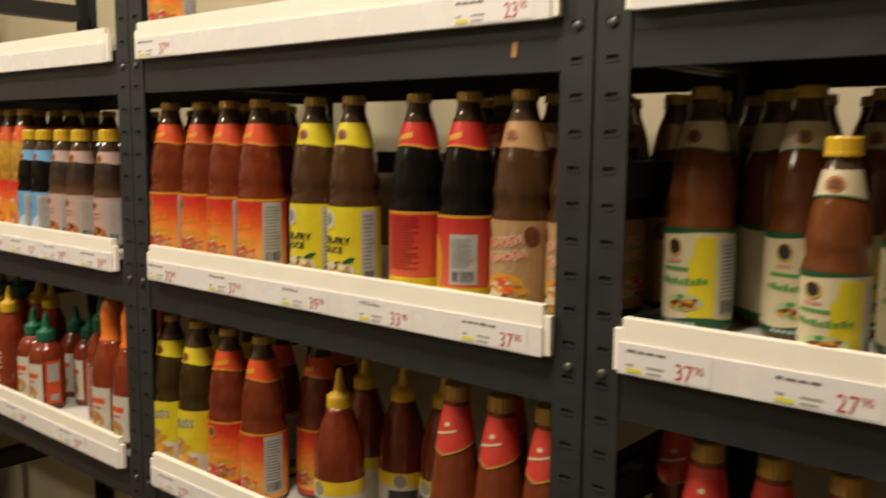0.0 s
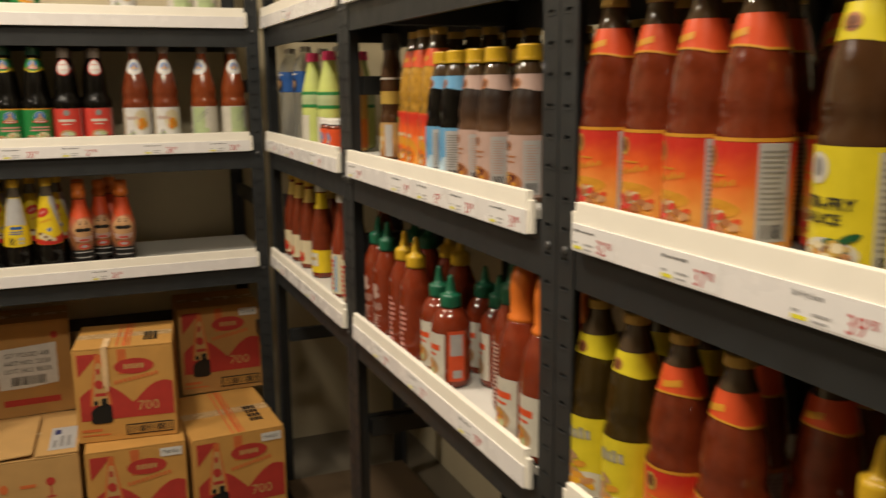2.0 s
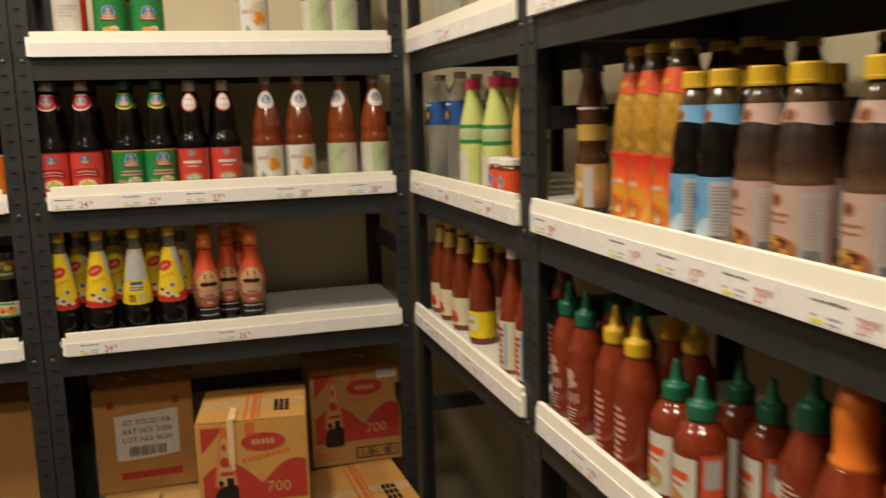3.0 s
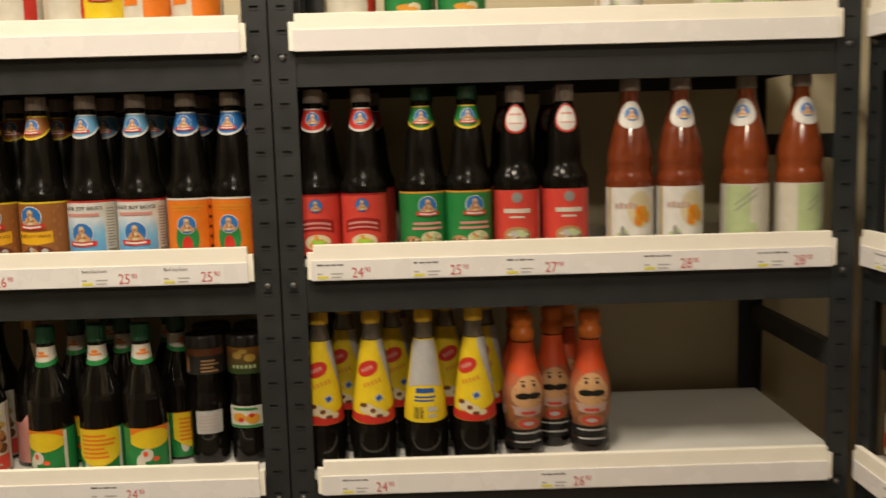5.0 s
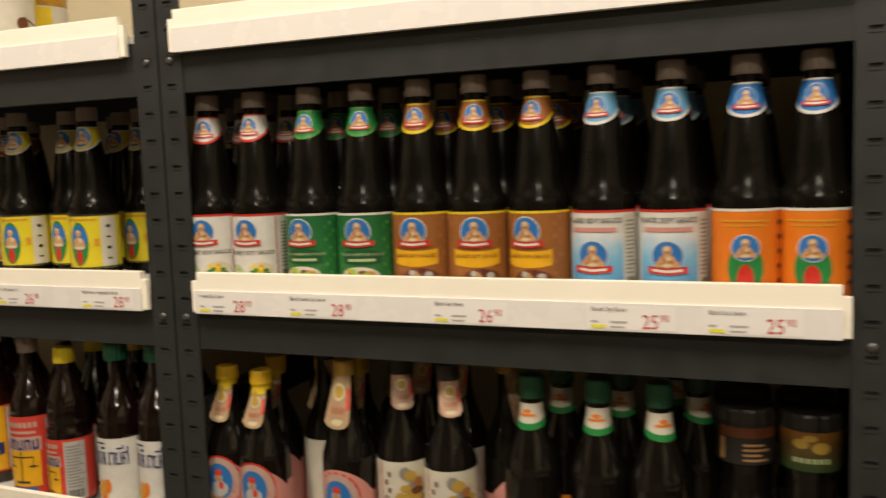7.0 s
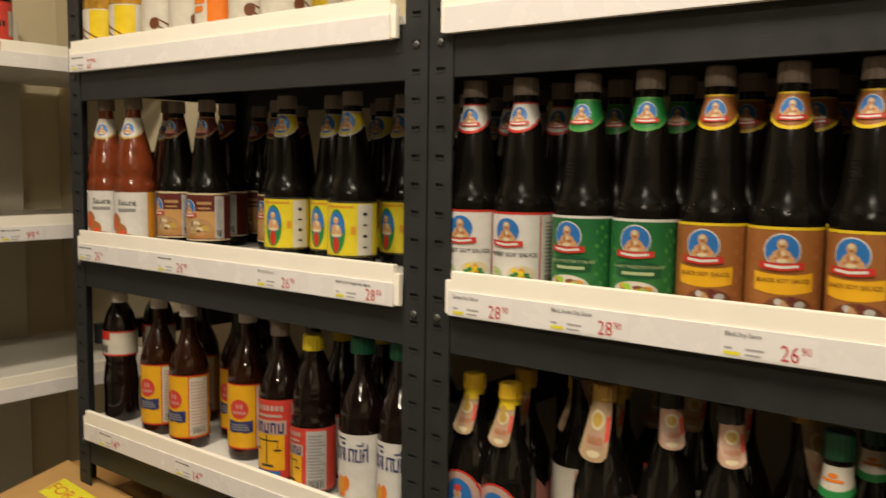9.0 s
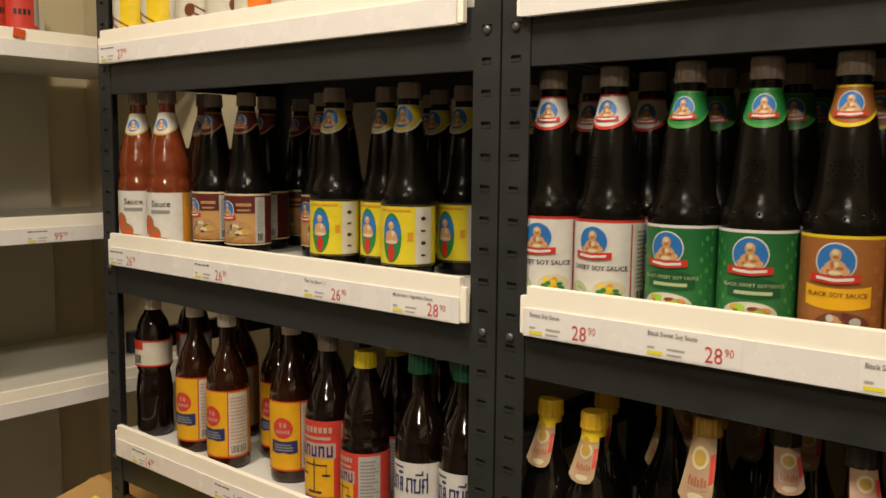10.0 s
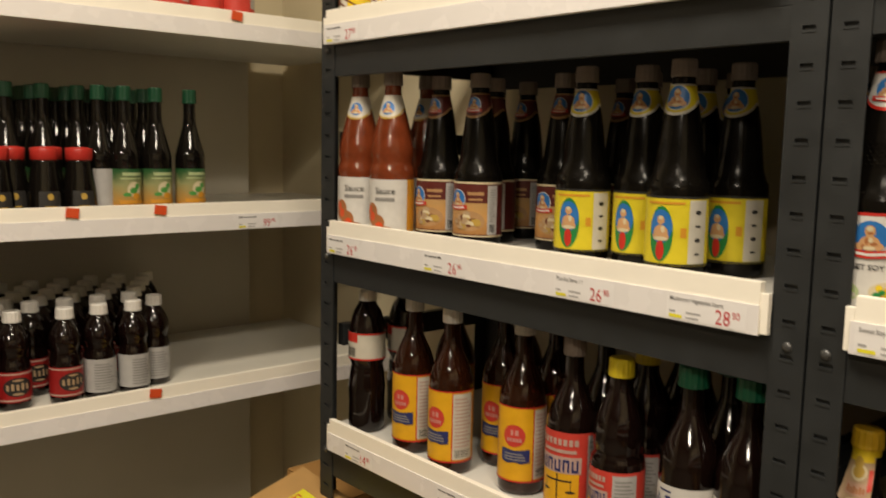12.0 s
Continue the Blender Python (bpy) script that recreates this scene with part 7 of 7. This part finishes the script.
def seasoning_print(ob, w, h, tag=True):
    red = front(ob, "red_field", rect2(-w / 2 + 0.012, w / 2 - 0.006, 0.24 * h, 0.60 * h, low=lambda x: 0.24 * h, high=lambda x: 0.40 * h + 0.22 * h * abs(math.sin((x - 0.02) * 3.14159 / w * 1.6)), step=0.008), "print_red")
    front(ob, "corner_field", rect2(-w / 2 + 0.012, -w / 2 + 0.07, 0.70 * h, 0.96 * h, low=lambda x: 0.96 * h - 0.24 * h * (1 - (x + w / 2 - 0.012) / 0.058)), "print_red")
    cx, hw = -0.25 * w, 0.105 * w
    neck = lambda k, top: (lambda x: top if abs(x - cx) < 0.30 * hw * k else top - 0.46 * h * (abs(x - cx) / (hw * k) - 0.30) / 0.70)
    front(ob, "bottle_neck_picture", rect2(cx - hw, cx + hw, 0.40 * h, 0.93 * h, low=lambda x: 0.40 * h, high=neck(1.0, 0.90 * h), step=0.003), "print_orange", -0.0010)
    front(ob, "bottle_neck_picture", rect2(cx - 0.80 * hw, cx + 0.80 * hw, 0.42 * h, 0.90 * h, low=lambda x: 0.40 * h, high=neck(0.80, 0.86 * h), step=0.003), "card_pale", -0.0013)
    front(ob, "bottle_cap_picture", rect2(cx - 0.30 * hw, cx + 0.30 * hw, 0.88 * h, 0.95 * h), "print_orange", -0.0016)
    front(ob, "bottle_label_picture", joined2(rotated2(oval2(cx - 0.05 * hw, 0.63 * h, 0.42 * hw, 0.05 * h), cx, 0.63 * h, 0.4), rect2(cx - 0.22 * hw, cx + 0.10 * hw, 0.74 * h, 0.80 * h), rect2(cx - 0.5 * hw, cx + 0.6 * hw, 0.50 * h, 0.535 * h)), "print_red", -0.0016)
    front(ob, "bottle_picture", joined2(rect2(cx - hw, cx + hw, 0.20 * h, 0.46 * h, low=lambda x: 0.20 * h + 0.02 * h * (abs(x - cx) / hw) ** 6, high=lambda x: 0.40 * h - 0.05 * h * (abs(x - cx) / hw) ** 4 + 0.25 * (x - cx), step=0.003), rect2(cx + 0.05 * hw, cx + 0.62 * hw, 0.38 * h, 0.475 * h), oval2(cx - 0.45 * hw, 0.43 * h, 0.22 * hw, 0.03 * h, 10)), "black", -0.0018)
    front(ob, "oval_mark", oval2(0.10 * w, 0.80 * h, 0.20 * w, 0.085 * h), "print_red", -0.0012)
    front(ob, "oval_lettering", joined2(*[rect2(0.00 * w + 0.042 * w * i, 0.028 * w + 0.042 * w * i, 0.775 * h, 0.825 * h) for i in range(5)]), "card_pale", -0.0016)
    front(ob, "line_lettering", joined2(*[rect2(-0.10 * w + 0.045 * w * i, -0.07 * w + 0.045 * w * i, (0.615 + 0.008 * i) * h, (0.655 + 0.008 * i) * h) for i in range(10)]), "print_orange", -0.0012)
    front(ob, "number", text2("700", 0.15 * h, 0.22 * w, 0.31 * h), "card_pale", -0.0014)
    front(ob, "barcode_frame", rect2(-0.02 * w, 0.46 * w, 0.045 * h, 0.165 * h, step=1), "black", -0.0010)
    bc = front(ob, "barcode", rect2(-0.005 * w, 0.445 * w, 0.060 * h, 0.150 * h, step=1), "card", -0.0014)
    front(bc, "barcode_print", bars2(0.005 * w, 0.435 * w, 0.068 * h, 0.142 * h, 22, 0.5, 4, True), "black", -0.0018)
    front(ob, "side_lettering", joined2(rect2(-0.46 * w, -0.26 * w, 0.115 * h, 0.145 * h), rect2(-0.46 * w, -0.18 * w, 0.07 * h, 0.085 * h)), "print_orange", -0.0010)
    front(ob, "stripe", rect2(-0.06 * w, 0.03 * w, 0.72 * h, 0.99 * h), "print_orange", -0.0009)
    if tag:
        t = front(ob, "sticker", rect2(0.24 * w, 0.46 * w, 0.88 * h, 0.97 * h, step=1), "white", -0.0016)
        front(t, "sticker_print", text2("TSAD52", 0.045 * h, 0.35 * w, 0.91 * h), "dark", -0.0020)


def top_stripes(ob, w, d, h):
    for i in range(3):
        x = -0.07 * w + 0.060 * w * i
        part("top_stripe", box_mesh("top_stripe", x, x + (0.02, 0.045, 0.02)[i] * w, 0.004, d - 0.006, h + 0.0056, h + 0.0062, M["print_orange"]), ob)
    part("top_print", boxes_mesh("top_print", [(0.20 * w + 0.05 * w * (i % 3), 0.24 * w + 0.05 * w * (i % 3), 0.20 * d + 0.09 * d * (i // 3), 0.27 * d + 0.09 * d * (i // 3), h + 0.0056, h + 0.0062) for i in range(12)], M["black"]), ob)


CW, CD, CH = 0.270, 0.38, 0.282
FLOOR_SHELF = 0.05
b = carton("brown printed sauce carton at the bottom", CW, CD, CH, pose(0.462, -0.195, FLOOR_SHELF, 0, 0, -3), flaps=(0, 0))
seasoning_print(b, CW, CH)
b = carton("brown printed sauce carton with striped top", CW, CD, CH, pose(0.748, -0.212, FLOOR_SHELF, 0, 0, 3), flaps=(0, 0))
seasoning_print(b, CW, CH)
top_stripes(b, CW, CD, CH)
b = carton("opened brown carton with loose flaps at the bottom", CW, 0.36, CH - 0.004, pose(0.178, -0.155, FLOOR_SHELF, 0, 0, -3), "card_pale", flaps=(0, 0))
for x0, x1, tip in ((-0.134, 0.018, -3.5), (0.026, 0.134, 0.0)):
    f = part("loose_flap", box_mesh("loose_flap", 0, x1 - x0, 0.002, 0.30, 0, 0.004, M["card_pale"], 0.001), b)
    f.matrix_basis = pose(x0, 0, CH + 0.003, 0, tip, 0)
paper = part("printed_paper", box_mesh("printed_paper", 0.030, 0.100, 0.03, 0.20, 0.0042, 0.0048, M["palegrey"]), f, "grey printed paper")
for x in (0.040, 0.058, 0.076):
    part("small_print", box_mesh("small_print", x, x + 0.009, 0.05, 0.13 if x > 0.05 else 0.10, 0.0050, 0.0054, M["grey"]), f)
part("goblet_mark", box_mesh("goblet_mark", 0.040, 0.056, 0.145, 0.180, 0.0050, 0.0054, M["navy"]), f)
front(b, "goblet_sign", joined2(rect2(0.056, 0.060, 0.17, 0.20), rect2(0.046, 0.070, 0.165, 0.170), oval2(0.058, 0.212, 0.012, 0.012)), "print_red")
front(b, "red_sign", joined2(oval2(-0.06, 0.205, 0.010, 0.014), rect2(-0.02, 0.02, 0.20, 0.21)), "print_orange")
b = carton("brown printed sauce carton with torn taped top", CW, 0.25, 0.272, pose(0.450, -0.130, FLOOR_SHELF + CH + 0.007, 0, 0, -7), flaps=(0, 0))
seasoning_print(b, CW, 0.272, False)
part("torn_strip", boxes_mesh("torn_strip", [(-0.058, -0.042, -0.0035, -0.0020, 0.165, 0.2795), (-0.055, -0.038, -0.0035, 0.085, 0.2795, 0.2810), (-0.052, -0.044, -0.0045, -0.0036, 0.150, 0.20)], M["torn"]), b, "pale torn cardboard strip")
top_stripes(b, CW, 0.25, 0.272)
b = carton("brown printed sauce carton stacked at the back", 0.262, 0.22, 0.285, pose(0.764, 0.170, FLOOR_SHELF + CH + 0.007, 0, 0, -1), "card_dull", flaps=(0, 0))
seasoning_print(b, 0.262, 0.285)
b = carton("plain brown carton with white delivery sheet", 0.26, 0.19, 0.292, pose(0.180, 0.200, FLOOR_SHELF + CH + 0.003, 0, 0, 1), "card_dull", flaps=(0, 0))
sheet = front(b, "delivery_sheet", rect2(-0.078, 0.088, 0.085, 0.230, low=lambda x: 0.090 + 0.10 * max(0, x), high=lambda x: 0.222 + 0.06 * x, step=0.01), "white", -0.0014, "white printed delivery sheet")
for i, s in enumerate(("GT FOOD AB", "ART NO: 2350", "LOT NO: 8630")):
    front(sheet, "lettering", text2(s, 0.021, 0.005, 0.190 - 0.025 * i), "dark", -0.0018)
front(sheet, "barcode", bars2(-0.045, 0.055, 0.10, 0.128, 24, 0.5, 5, True), "dark", -0.0018)
front(b, "red_sign", joined2(oval2(-0.085, 0.25, 0.010, 0.012), oval2(0.085, 0.25, 0.010, 0.012), rect2(-0.07, 0.09, 0.035, 0.055)), "print_red")

b = carton("orange printed carton under the middle shelf", 0.32, 0.26, 0.30, pose(-0.48, 0.09, FLOOR_SHELF + 0.30, 0, 0, 0), "card_orange", flaps=(0, 0), group="cartons under the middle shelf")
front(b, "dark_picture", rect2(0.04, 0.14, 0.02, 0.14, high=lambda x: 0.05 + 0.10 * math.sin((x - 0.03) * 26)), "dark")
front(b, "white_spot", oval2(-0.09, 0.11, 0.03, 0.02), "offwhite")
front(b, "stripes", joined2(rect2(-0.03, -0.015, 0.15, 0.29), rect2(-0.005, 0.010, 0.15, 0.29)), "print_red")
b = carton("plain brown carton under the middle shelf", 0.32, 0.26, 0.30, pose(-0.48, 0.09, FLOOR_SHELF, 0, 0, 0), "card_dull", flaps=(0, 0), group="cartons under the middle shelf")
b = carton("dull brown carton pushed to the back", 0.26, 0.22, 0.30, pose(-0.185, 0.17, FLOOR_SHELF + 0.28, 0, 0, 0), "card_dull", flaps=(0, 0), group="cartons under the middle shelf")
b = carton("dull brown carton beneath another carton", 0.26, 0.22, 0.28, pose(-0.185, 0.17, FLOOR_SHELF, 0, 0, 0), "card_dull", flaps=(0, 0), group="cartons under the middle shelf")

# cartons at the end of the long row
b = carton("pale brown opened carton with yellow export stamp", 0.34, 0.26, 0.62, pose(-1.66, -0.21, 0.001, 0, 0, 22), "card_pale", flaps=(0, 0), group="cartons at the row end")
SKEW = Matrix(((1.0, -0.46, 0, 0), (-0.06, 1.0, 0, 0), (-0.03, 0, 1, 0), (0, 0, 0, 1)))
LID = b.matrix_basis.inverted() @ Matrix.Translation((-1.98, 0.055, 0.688)) @ SKEW
me = box_mesh("lid", 0.0, 0.42, -0.28, 0.0, -0.004, 0.0, M["card_pale"], 0.001)
me.transform(LID)
lid = part("lid", me, b, "loose lid with yellow stamp")
me = box_mesh("stamp", 0.07, 0.34, -0.125, -0.055, 0.0003, 0.0006, M["tag_yellow"])
me.transform(LID)
part("stamp", me, lid, "bright yellow stamp")
letters = text2("FOR EXPORT", 0.045, 0.205, -0.105)
me = mesh_from("stamp_letters", [(x, y, 0.0010) for x, y in letters[0]], letters[1], M["print_orange"])
me.transform(LID)
part("stamp_letters", me, lid)
carton("brown carton under the end shelf", 0.42, 0.26, 0.310, pose(-1.52, 0.120, FLOOR_SHELF + 0.312, 0, 0, 0), "card_pale", flaps=(0, 0), group="cartons at the row end")
carton("brown carton on the bottom shelf at the row end", 0.42, 0.26, 0.305, pose(-1.52, 0.120, FLOOR_SHELF, 0, 0, 0), "card_dull", flaps=(0, 0), group="cartons at the row end")
carton("brown carton beside the white shelving", 0.22, 0.26, 0.620, pose(-2.02, 0.110, 0.001, 0, 0, 2), "card_dull", flaps=(0, 0), group="cartons at the row end")

scrap = tagged(new("paper_scrap", box_mesh("paper_scrap", -0.004, 0.003, -0.0008, 0.0, -0.009, 0.008, M["card_pale"], 0.0003)), "torn scrap of tape on a shelf beam", "tape")
scrap.matrix_basis = RACK_A @ pose(2.512, 0.0128, 1.475, 0, 6, 0)

carton("low brown carton on the bottom board", 0.36, 0.28, 0.10, RACK_A @ pose(1.02, 0.06, FLOOR_SHELF, 0, 0, 4), "card_pale", flaps=(0, 0), group="cartons below the sauce shelves")
carton("dark brown carton on the bottom board", 0.40, 0.30, 0.22, RACK_A @ pose(1.46, 0.09, FLOOR_SHELF, 0, 0, -3), "card_dull", flaps=(0, 0), group="cartons below the sauce shelves")
